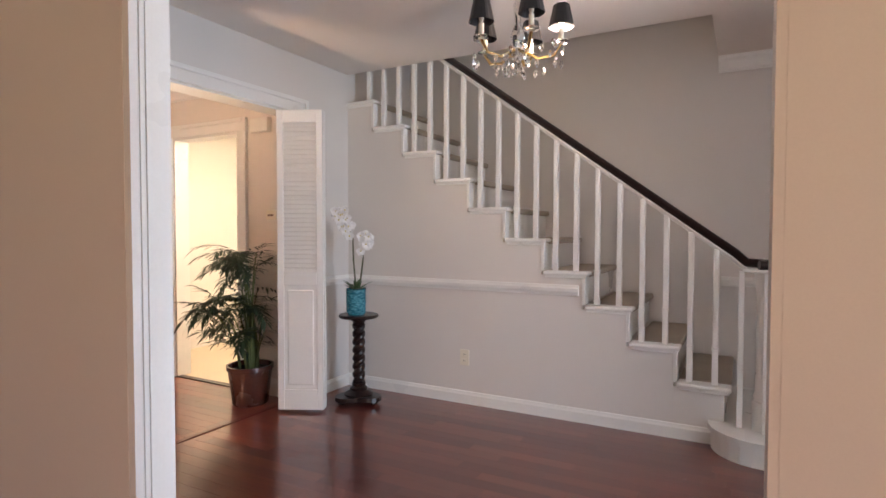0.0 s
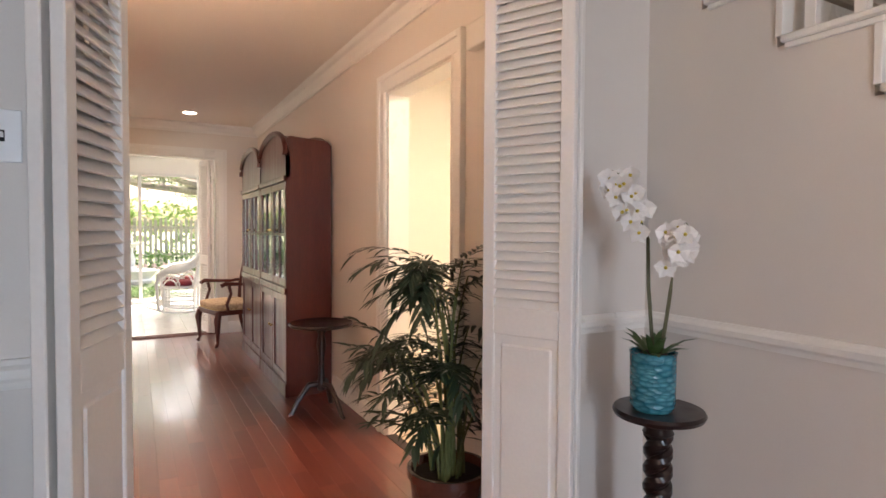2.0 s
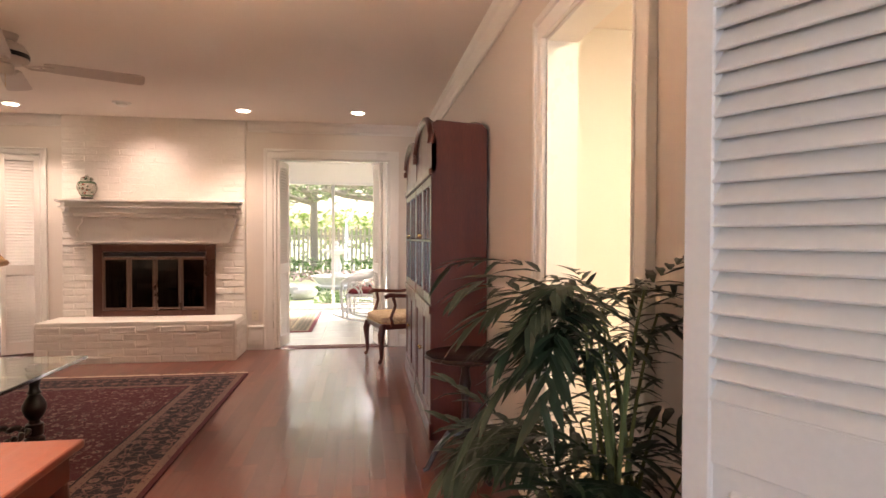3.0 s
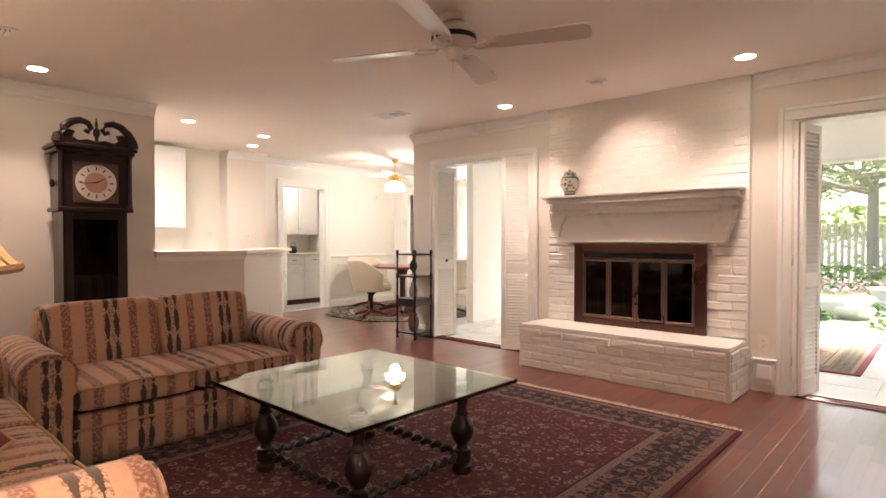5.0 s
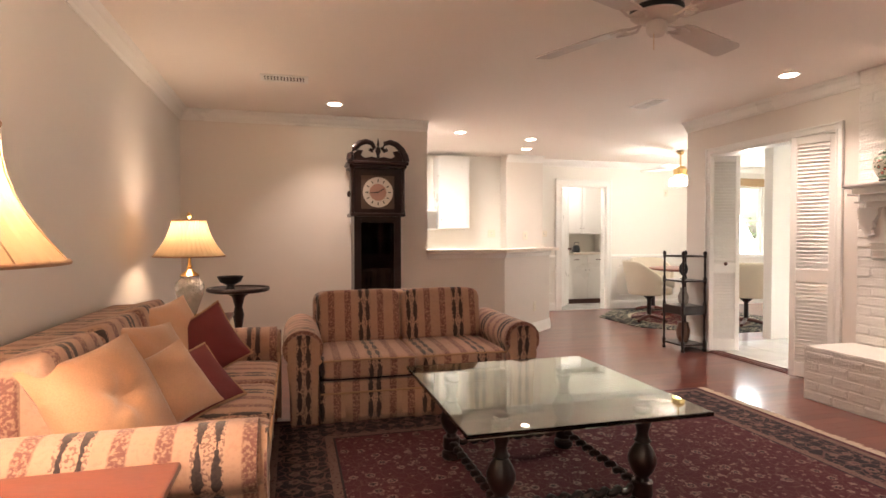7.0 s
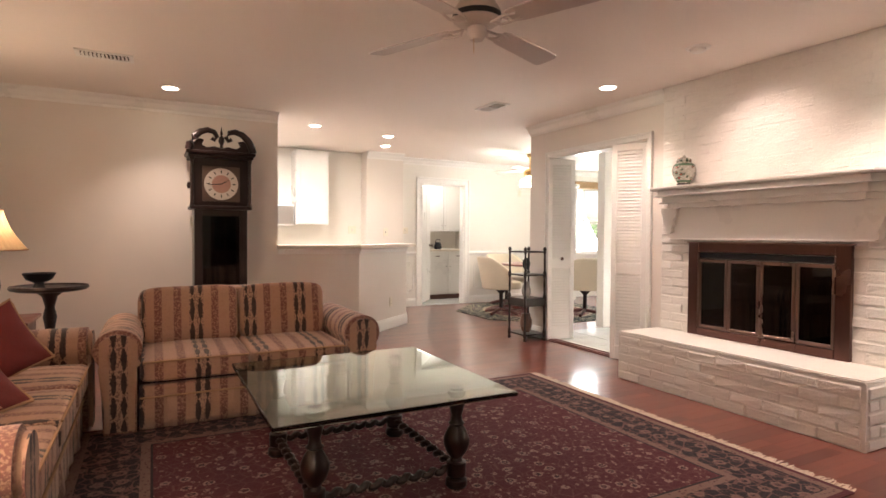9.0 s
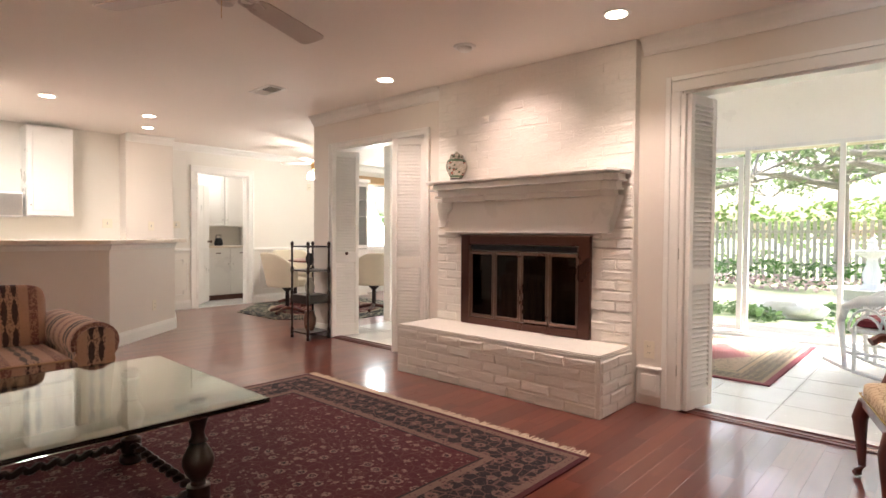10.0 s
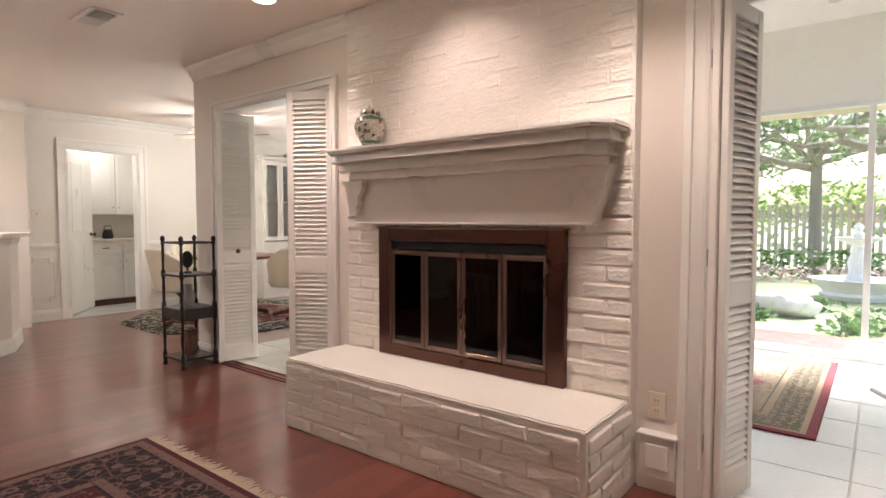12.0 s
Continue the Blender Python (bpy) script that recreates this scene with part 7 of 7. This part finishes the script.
for p, q in (((EX0, EY0), (EX1, EY0)), ((EX0, EY1), (EX1, EY1)), ((EX0, EY0), (EX0, EY1)), ((EX1, EY0), (EX1, EY1))):
    part("top_rail", tube(B(), [(*p, 0.993), (*q, 0.993)], 0.008, 8), DARKWOOD, eg, smooth=True)
vz = thing("vase", pose(-7.73, -2.29, 0.476), "small grey pottery vase on the stand", "vase")
part("body", lathe(B(), [(0.035, 0), (0.05, 0.04), (0.055, 0.09), (0.03, 0.15), (0.035, 0.18), (0.025, 0.182)], 18), mat("grey_pottery", (0.30, 0.27, 0.24), 0.3, vary=0.2), vz, smooth=True)
ov = thing("oval_plaque", pose(-7.73, -2.29, 0.745), "small dark oval plaque on a foot", "ornament")
part("foot", lathe(B(), [(0.035, 0), (0.03, 0.012), (0.008, 0.02), (0.008, 0.05)], 14), DARKWOOD, ov, smooth=True)
part("plaque", lathe(B(), [(0.002, -0.006), (0.05, -0.006), (0.05, 0.006), (0.002, 0.006)], 24, pose(0, 0, 0.11, 0, 90, 35) , (1.4, 0.9)), IRON, ov)
ur = thing("urn", pose(-7.73, -2.29, 0.08), "brown pottery urn on the lowest shelf", "vase")
part("body", lathe(B(), [(0.045, 0), (0.065, 0.06), (0.07, 0.13), (0.05, 0.19), (0.055, 0.21), (0.04, 0.212)], 20), mat("brown_pottery", (0.12, 0.06, 0.04), 0.3, vary=0.2), ur, smooth=True)


# ---- sunroom ----
GX = -11.20
ALU = mat("white_aluminium", (0.72, 0.72, 0.70), 0.35, 0.1, vary=0.03)
w2 = tagged(new("window_2"), "wall of tall glass panes in white aluminium frames", "window", kind="structure")
YS = [-2.5, -1.48, -0.6, 0.28, 1.16, 2.04, 2.92, 3.80, 4.3]
bm = B()
for y in YS[1:-1]:
    box(bm, GX - 0.04, y - 0.024, 0.06, GX + 0.02, y + 0.024, 2.10, 0.002)
part("mullions", bm, ALU, w2)
part("sill", boxed(GX - 0.05, -2.5, -0.02, GX + 0.03, 4.3, 0.06, 0.003), ALU, w2)
part("head", boxed(GX - 0.05, -2.5, 2.10, GX + 0.03, 4.3, 2.14, 0.003), ALU, w2)
for y0, y1 in zip(YS, YS[1:]):
    part("pane", boxed(GX - 0.012, y0 + 0.024, 0.06, GX - 0.007, y1 - 0.024, 2.10), PANE, w2).visible_shadow = False
bm = B()
for u0, u1, z0, z1 in ((0.31, 0.36, 0.07, 1.98), (1.08, 1.13, 0.07, 1.98), (0.36, 1.08, 1.93, 1.98), (0.36, 1.08, 0.07, 0.13), (0.31, 1.13, 1.98, 2.03)):
    box(bm, GX + 0.022, u0, z0, GX + 0.05, u1, z1, 0.002)
part("sliding_frame", bm, ALU, w2)
slab("ceiling_eave", -11.9, -3, 2.16, GX - 0.06, 8, 2.24, mat("eave_paint", (0.62, 0.58, 0.42), 0.6, vary=0.05), "cream boarded eave outside the glass", "ceiling")

SR = (-11.0, -8.96, 0.42, 1.885)
SRUG = rug_pattern("sunroom_rug", SR[0], SR[1], SR[2], SR[3], (0.05, 0.08, 0.26, 0.30), (0.30, 0.23, 0.15), (0.06, 0.06, 0.03), (0.30, 0.23, 0.14), (0.10, 0.055, 0.035), 26, (0.17, 0.012, 0.025), ((SR[0] + SR[1]) / 2, (SR[2] + SR[3]) / 2, 0.62, 0.42))
r2 = thing("sunroom_rug", pose(0, 0, 0.003), "tan and green patterned rug with a crimson edge", "rug")
part("rug_field", boxed(SR[0], SR[2], 0, SR[1], SR[3], 0.010, 0.003), SRUG, r2)

WICK = mat("white_wicker", (0.78, 0.78, 0.76), 0.45, vary=0.06, grain=140, bump=0.3)
CRIM = mat("crimson_cushion", (0.20, 0.02, 0.03), 0.85, vary=0.15, bump=0.15)


def rocker(m, label):
    """White wicker rocking chair; local -y is its front."""
    root = thing("rocking_chair", m, label, "chair", "white wicker rocking chairs")
    for s in (-1, 1):
        pts = [(s * 0.24, -0.42 + 0.9 * i / 12, 0.022 + 0.10 * ((i - 6) / 6) ** 2) for i in range(13)]
        part("rocker", tube(B(), pts, 0.016, 8), WICK, root, smooth=True)
        for y, z in ((-0.20, 0.03), (0.20, 0.03)):
            part("leg", tube(B(), [(s * 0.24, y, z), (s * 0.25, y, 0.40)], 0.016, 8), WICK, root, smooth=True)
        arm = [(s * 0.245, -0.26, 0.06), (s * 0.255, -0.275, 0.25), (s * 0.275, -0.285, 0.45), (s * 0.285, -0.25, 0.57), (s * 0.29, -0.15, 0.625), (s * 0.29, 0.0, 0.64), (s * 0.285, 0.13, 0.67), (s * 0.27, 0.24, 0.78), (s * 0.25, 0.31, 0.90)]
        part("arm", tube(B(), arm, [0.018, 0.020, 0.026, 0.036, 0.042, 0.042, 0.040, 0.036, 0.026], 10), WICK, root, "rolled woven arm", True)
        for y0, y1, top in ((-0.24, 0.02, 0.56), (-0.03, 0.20, 0.57), (-0.20, -0.02, 0.50)):
            pts = [(s * 0.262, y0 + (y1 - y0) * (0.5 - 0.5 * math.cos(math.pi * i / 8)), 0.38 + (top - 0.38) * math.sin(math.pi * i / 8)) for i in range(9)]
            part("arm_loop", tube(B(), pts, 0.011, 7), WICK, root, smooth=True)
        part("side_stretcher", tube(B(), [(s * 0.243, -0.26, 0.20), (s * 0.245, 0.20, 0.20)], 0.013, 7), WICK, root, smooth=True)
    part("seat", boxed(-0.25, -0.24, 0.36, 0.25, 0.22, 0.40, 0.012, 2), WICK, root)
    part("seat_cushion", cushion(B(), -0.23, -0.23, 0.40, 0.23, 0.18, 0.48, 0.4, 24, 12, 0.003), CRIM, root, "crimson seat cushion", True)
    part("back_rim", tube(B(), [(-0.26, 0.20, 0.38), (-0.29, 0.27, 0.70), (-0.24, 0.34, 0.96), (0, 0.37, 1.06), (0.24, 0.34, 0.96), (0.29, 0.27, 0.70), (0.26, 0.20, 0.38)], 0.024, 8), WICK, root, smooth=True)
    for i in range(9):
        x = -0.22 + 0.055 * i
        part("back_strand", tube(B(), [(x, 0.20, 0.40), (x * 1.05, 0.275, 0.72), (x * 0.95, 0.345, 1.03 - 1.6 * x * x)], 0.009, 6), WICK, root, smooth=True)
    for i in range(8):
        z = 0.46 + 0.065 * i
        part("back_weave", tube(B(), [(-0.26, 0.20 + 0.25 * (z - 0.4), z), (0, 0.215 + 0.25 * (z - 0.4), z), (0.26, 0.20 + 0.25 * (z - 0.4), z)], 0.008, 6), WICK, root, smooth=True)
    return root


rocker(pose(-9.95, 2.56, 0.003, 0, 0, -12), "white wicker rocking chair with a crimson cushion")
rocker(pose(-10.75, 2.62, 0.003, 0, 0, -6), "white wicker rocking chair with a crimson cushion")

# ---- garden ----
GZ = -0.16
grnd = random.Random(33)


def leafy(m, k):
    """Lets light through the leaves of m, so that they shine against the sun."""
    n, l = m.node_tree.nodes, m.node_tree.links
    b = n["Principled BSDF"]
    tr, mx = n.new("ShaderNodeBsdfTranslucent"), n.new("ShaderNodeMixShader")
    l.new(b.inputs["Base Color"].links[0].from_socket, tr.inputs[0])
    mx.inputs[0].default_value = k
    l.new(b.outputs[0], mx.inputs[1])
    l.new(tr.outputs[0], mx.inputs[2])
    l.new(mx.outputs[0], n["Material Output"].inputs[0])
    return m


LEAFG = leafy(mat("tree_leaf", (0.13, 0.19, 0.08), 0.5, vary=0.4, island=0.8, scale=2), 0.5)
HEDGEG = leafy(mat("hedge_leaf", (0.06, 0.13, 0.03), 0.5, vary=0.4, island=0.8, scale=2), 0.5)
IVY = leafy(mat("ivy_leaf", (0.17, 0.27, 0.07), 0.5, vary=0.4, island=0.8, scale=2), 0.5)
COVER = leafy(mat("ground_cover_leaf", (0.10, 0.17, 0.06), 0.5, vary=0.4, island=0.8, scale=2), 0.5)
PINK = mat("pink_blossom", (0.55, 0.38, 0.38), 0.6, vary=0.25, island=0.6)
BARK = mat("oak_bark", (0.25, 0.22, 0.19), 0.9, vary=0.35, scale=4, grain=30, bump=0.8, stretch=(3, 3, 0.6))
FENCEM = mat("grey_fence_wood", (0.42, 0.38, 0.33), 0.85, vary=0.3, scale=3, grain=30, bump=0.2, obj_rand=0.4)
STONE = mat("pale_stone", (0.64, 0.63, 0.60), 0.8, vary=0.2, scale=4, grain=40, bump=0.4)
slab("pavement_gravel", -12.75, -8, GZ - 0.01, GX - 0.06, 14, GZ + 0.012, mat("gravel", (0.36, 0.32, 0.26), 0.95, vary=0.4, scale=14, grain=110, bump=0.7), "pale gravel strip under the eave", "ground")
slab("trim_edging", -12.85, -8, GZ - 0.01, -12.75, 14, GZ + 0.07, mat("edging_wood", (0.16, 0.11, 0.07), 0.9, vary=0.3), "weathered timber garden edging", "trim")


def clump(spots, count, lo, hi, spread, material, name, parent=None, label=""):
    """Many small leaves scattered round spots (x, y, z, rx, ry, rz); one stuff mesh."""
    verts, faces = [], []
    for x, y, z, rx, ry, rz in spots:
        for _ in range(count):
            u = Vector((grnd.gauss(0, 1), grnd.gauss(0, 1), grnd.gauss(0, 1))).normalized() * grnd.uniform(spread, 1)
            c = Vector((x + u.x * rx, y + u.y * ry, z + u.z * rz))
            d = Vector((grnd.gauss(0, 1), grnd.gauss(0, 1), grnd.gauss(0, 0.6))).normalized()
            e = d.cross(Vector((grnd.gauss(0, 1), grnd.gauss(0, 1), grnd.gauss(0, 1)))).normalized()
            s = grnd.uniform(lo, hi)
            i = len(verts)
            verts += [c - d * s, c + e * s * 0.45, c + d * s, c - e * s * 0.45]
            faces.append((i, i + 1, i + 2, i + 3))
    me = bpy.data.meshes.new(name)
    me.from_pydata([tuple(v) for v in verts], [], faces)
    me.materials.append(material)
    ob = new(name, me)
    if parent:
        ob.parent = parent
    return tagged(ob, label, kind="stuff") if parent else tagged(ob, label, "plants", kind="stuff")


clump([(grnd.uniform(-15.3, -13.1), grnd.uniform(-4, 6.5), GZ + 0.08, 0.28, 0.30, 0.13) for _ in range(62)], 60, 0.04, 0.08, 0.5, COVER, "ground_cover", label="low green ground cover plants along the gravel")
clump([(-20.6 + grnd.uniform(-0.2, 0.2), -9 + 0.34 * i, GZ + 0.38, 0.42, 0.30, 0.36) for i in range(66)], 90, 0.05, 0.10, 0.7, HEDGEG, "box_hedge", label="clipped low green hedge across the lawn")
clump([(-19.8 + grnd.uniform(-0.25, 0.25), -9 + 0.42 * i, GZ + 0.18, 0.32, 0.3, 0.2) for i in range(54)], 60, 0.04, 0.08, 0.6, PINK, "flower_bed", label="pale pink flowers in front of the hedge")
clump([(-24.6 + grnd.uniform(-0.3, 0.3), -14 + 0.5 * i, 1.55 + grnd.uniform(-0.15, 0.45), 0.6, 0.5, 0.6) for i in range(72)], 110, 0.07, 0.14, 0.6, IVY, "fence_shrubs", label="bright green shrubs growing over the fence")
clump([(-30 + grnd.uniform(-3, 3), -26 + 1.5 * i, grnd.uniform(0.6, 1.6), 1.6, 1.8, 1.2) for i in range(40)], 60, 0.15, 0.32, 0.6, LEAFG, "far_woods", label="hazy green trees beyond the fence")
fence = thing("fence", pose(0, 0, 0), "weathered grey picket fence under shrubs", "fence")
for z in (0.25, 1.25):
    part("fence_rail", boxed(-24.05, -14, z, -24.0, 20, z + 0.09), FENCEM, fence)
me = None
for i in range(150):
    y = -12 + 0.17 * i
    if me is None:
        me = part("picket", boxed(-0.012, -0.05, GZ, 0.012, 0.05, 1.62, 0.003), FENCEM, fence, at=pose(-23.98, y, 0)).data
    else:
        share("picket", me, fence, pose(-23.98, y, grnd.uniform(-0.04, 0.04)))


def oak(x, y, r, h, spread, seed, lean=(0, 0)):
    """A spreading oak: tapered trunk, forked limbs, a loose crown."""
    rn = random.Random(seed)
    root = thing("oak_tree", pose(x, y, GZ), "spreading oak tree with a grey trunk and low leafy limbs", "tree", "garden oak trees")
    part("trunk", tube(B(), [(0, 0, -0.05), (0.02, 0.02, 0.3), (lean[0] * 0.4, lean[1] * 0.4, h * 0.6), (lean[0], lean[1], h)], [r * 1.5, r * 1.1, r * 0.95, r * 0.8], 14), BARK, root, smooth=True)
    bm = B()
    spots = []
    for i in range(9):
        a = 2 * math.pi * i / 9 + rn.uniform(-0.3, 0.3)
        ln = spread * rn.uniform(0.7, 1.1)
        z0 = h * rn.uniform(0.75, 1.0)
        rise = rn.uniform(-0.1, 0.9) * ln * 0.35
        pts = []
        for k in range(8):
            f = k / 7
            pts.append(Vector((lean[0] + math.cos(a + 0.35 * f) * ln * f, lean[1] + math.sin(a + 0.35 * f) * ln * f, z0 + rise * math.sin(f * 2.2) + 0.25 * rn.uniform(-1, 1) * f)))
        tube(bm, pts, [r * 0.5 * (1 - 0.85 * k / 7) for k in range(8)], 7)
        for k in range(2, 8):
            for _ in range(2):
                e = pts[k] + Vector((rn.uniform(-1, 1), rn.uniform(-1, 1), rn.uniform(-0.15, 0.8))) * spread * 0.2
                tube(bm, [pts[k], (pts[k] + e) / 2 + Vector((0, 0, 0.1)), e], [r * 0.13, r * 0.08, r * 0.03], 5)
                spots.append((e.x, e.y, e.z, 0.55, 0.55, 0.32))
    part("limbs", bm, BARK, root, smooth=True)
    clump(spots, 60, 0.045, 0.09, 0.2, LEAFG, "crown", root, "sparse green leaves")
    return root


oak(-21.6, 0.85, 0.14, 3.1, 5.2, 3)
oak(-19.6, 4.3, 0.26, 2.9, 5.5, 8, (0.3, -0.4))
oak(-22.8, -4.2, 0.22, 2.9, 4.6, 12)
oak(-27.0, 7.0, 0.25, 3.0, 5.5, 15)

ft = thing("fountain", pose(-17.2, 1.82, GZ), "grey stone tiered garden fountain", "fountain")
part("lower_basin", lathe(B(), [(0.5, 0), (0.55, 0.08), (0.48, 0.12), (0.62, 0.28), (0.68, 0.34), (0.64, 0.35), (0.50, 0.26), (0.0005, 0.24)], 36), STONE, ft, smooth=True)
part("stem", lathe(B(), [(0.16, 0.24), (0.20, 0.34), (0.12, 0.44), (0.15, 0.62), (0.09, 0.80), (0.08, 0.92)], 18), STONE, ft, smooth=True)
part("upper_basin", lathe(B(), [(0.08, 0.90), (0.20, 0.96), (0.33, 1.02), (0.34, 1.05), (0.30, 1.05), (0.0005, 0.99)], 30), STONE, ft, smooth=True)
part("finial", lathe(B(), [(0.06, 0.98), (0.09, 1.10), (0.05, 1.16), (0.08, 1.22), (0.02, 1.30)], 14), STONE, ft, smooth=True)
bd = thing("boulder", pose(-14.6, 1.0, GZ), "large pale rounded garden boulder", "rock")
bm = cushion(B(), -0.3, -0.48, -0.05, 0.3, 0.48, 0.28, 0.7, 30, 18, 0.17)
part("stone", bm, STONE, bd, smooth=True)


# ---- pieces of the setting: bricks, floor boards, tiles ----
def brick_mesh(w, h, d, seed, rough=1.0):
    rnd = random.Random(seed)
    bm = boxed(-w / 2, -h / 2, 0, w / 2, h / 2, d, 0.006 if rough < 1.2 else 0.011, 1 if rough < 1.2 else 2)
    for v in bm.verts:
        v.co += Vector((rnd.uniform(-1, 1) * 0.0025 * rough, rnd.uniform(-1, 1) * 0.003 * rough, rnd.uniform(-1, 1) * 0.003 * rough))
    me = bpy.data.meshes.new("brick")
    bmesh.ops.recalc_face_normals(bm, faces=bm.faces)
    bm.to_mesh(me)
    bm.free()
    me.materials.append(BRICK)
    return me


COURSE, LONG = 0.0715, 0.222
FULLB = [brick_mesh(LONG - 0.0012, COURSE - 0.006, 0.016, s) for s in range(6)]
HALFB = [brick_mesh(LONG / 2 - 0.0012, COURSE - 0.006, 0.016, s + 10) for s in range(4)]
HFULL = [brick_mesh(LONG - 0.003, COURSE - 0.006, 0.021, s + 30, 1.5) for s in range(8)]
HHALF = [brick_mesh(LONG / 2 - 0.003, COURSE - 0.006, 0.021, s + 50, 1.5) for s in range(4)]
rnd = random.Random(7)


def lay(parent, origin, turn, width, height, skip=None, wild=0.0007):
    """Running bond over a width and height; turn maps brick x to the wall's run."""
    rows = int(height / COURSE + 0.35)
    for r in range(rows):
        z = (r + 0.5) * COURSE
        u = 0.0
        first = r % 2
        while u < width - 0.03:
            short = (first and u == 0.0) or (width - u < LONG * 0.8)
            w = LONG / 2 if short else LONG
            mid = u + w / 2
            if not (skip and skip(mid, z)):
                bold = wild > 0.001 or z < 1.12 or not 0.2 < mid < 1.62
                me = rnd.choice((HHALF if short else HFULL) if bold else (HALFB if short else FULLB))
                m = origin @ Matrix.Translation(Vector((0.0 if wild > 0.001 else -0.006 if z < 1.12 else -0.0105 if bold else -0.0085, mid, z))) @ turn @ pose(0, 0, rnd.uniform(-wild, wild * 0.5), rnd.uniform(-wild, wild) * 300, rnd.uniform(-wild, wild) * 200, rnd.uniform(-wild, wild) * 300)
                share("brick", me, parent, m)
            u += w


face_x = Matrix(((0, 0, 1, 0), (1, 0, 0, 0), (0, 1, 0, 0), (0, 0, 0, 1)))
chim = bpy.data.objects["wall_chimney"]
lay(chim, Matrix.Translation((BX - 0.011, -0.485, 0.395)), face_x, 1.78, HC - 0.395,
    lambda u, z: (0.33 < u < 1.46 and z < 0.71) or (0.17 < u < 1.6 and 0.77 < z < 1.02))
lay(hearth, Matrix.Translation((-7.394, -0.505, 0.0)), face_x, 1.79, 0.38, None, 0.0034)
side = Matrix.Translation((-7.394, 1.285, 0.0)) @ pose(0, 0, 0, 0, 0, 90)
lay(hearth, side @ Matrix.Translation((0, 0, 0)), face_x, 0.43, 0.38, None, 0.004)
side = Matrix.Translation((-7.83, -0.503, 0.0)) @ pose(0, 0, 0, 0, 0, -90)
lay(hearth, side, face_x, 0.43, 0.38, None, 0.004)


def board_floor(name, x0, y0, x1, y1, near, label):
    """Strip floor along x: near the walk each board is an object, the rest is one mesh."""
    rnd = random.Random(len(name) * 13)
    root = tagged(part(name, boxed(x0, y0, -0.0135, x1, y1, -0.011), SUB), label, "floor", kind="structure")
    W = 0.083
    meshes = {}
    verts, faces = [], []
    count = 0
    rows = int(math.ceil((y1 - y0) / W))
    for r in range(rows):
        ya, yb = y0 + r * W, min(y0 + (r + 1) * W, y1)
        x = x0 - rnd.uniform(0, 0.9)
        while x < x1:
            n = rnd.choice((0.45, 0.6, 0.75, 0.9, 1.05, 1.2))
            a, b = max(x, x0), min(x + n, x1)
            x += n
            if b - a < 0.02:
                continue
            g = 0.00015
            whole = abs(b - a - n) < 1e-6 and abs(yb - ya - W) < 1e-6
            if whole and count < 300 and near(0.5 * (a + b), 0.5 * (ya + yb)):
                if n not in meshes:
                    me = bpy.data.meshes.new("board")
                    bb = boxed(-n / 2 + g, -W / 2 + g, -0.010, n / 2 - g, W / 2 - g, 0.0, 0.0004)
                    bb.to_mesh(me)
                    bb.free()
                    me.materials.append(PLANK)
                    meshes[n] = me
                share("board", meshes[n], root, pose(0.5 * (a + b), 0.5 * (ya + yb), 0))
                count += 1
                continue
            i = len(verts)
            c = 0.0004
            verts += [(a + g, ya + g, -0.010), (b - g, ya + g, -0.010), (b - g, yb - g, -0.010), (a + g, yb - g, -0.010),
                      (a + g, ya + g, -c), (b - g, ya + g, -c), (b - g, yb - g, -c), (a + g, yb - g, -c),
                      (a + g + c, ya + g + c, 0), (b - g - c, ya + g + c, 0), (b - g - c, yb - g - c, 0), (a + g + c, yb - g - c, 0)]
            for q in ((0, 1, 5, 4), (1, 2, 6, 5), (2, 3, 7, 6), (3, 0, 4, 7), (4, 5, 9, 8), (5, 6, 10, 9), (6, 7, 11, 10), (7, 4, 8, 11), (8, 9, 10, 11)):
                faces.append([i + k for k in q])
    me = bpy.data.meshes.new("boards")
    me.from_pydata(verts, [], faces)
    me.materials.append(PLANKS)
    ob = new("boards", me)
    ob.parent = root
    tagged(ob, "narrow cherry floor boards", kind="stuff")
    return root


board_floor("floor", -7.90, -3.0, -2.66, NY, lambda x, y: y > 1.45, "polished cherry strip floor of the den")
board_floor("floor_breakfast", -12.18, -5.48, -2.66, -3.0, lambda x, y: False, "polished cherry strip floor of the breakfast room")
board_floor("floor_foyer", -2.66, 1.14, 3.1, 4.75, lambda x, y: x < 0.3 and y < 3.7 and x > -2.4, "polished cherry strip floor of the foyer")
board_floor("floor_opening", -12.18, -3.0, -7.90, -2.5, lambda x, y: False, "polished cherry strip floor")

tiles = tagged(part("floor_sunroom", boxed(-11.25, -2.5, -0.014, -8.06, 4.3, -0.002), GROUT), "large white square floor tiles with pale grout", "floor", kind="structure")
TS = 0.455
me = bpy.data.meshes.new("tile")
bb = boxed(-TS / 2 + 0.003, -TS / 2 + 0.003, -0.006, TS / 2 - 0.003, TS / 2 - 0.003, 0.0, 0.002)
bb.to_mesh(me)
bb.free()
me.materials.append(TILE)
for i in range(7):
    for j in range(15):
        share("tile", me, tiles, pose(-8.06 - (i + 0.5) * TS, -2.5 + (j + 0.5) * TS, 0.002))
slab("ground", -400, -400, -0.30, 400, 400, -0.16, mat("lawn", (0.27, 0.31, 0.17), 0.95, vary=0.3, scale=0.8, grain=40, bump=0.6), "sunlit clipped lawn", "ground")
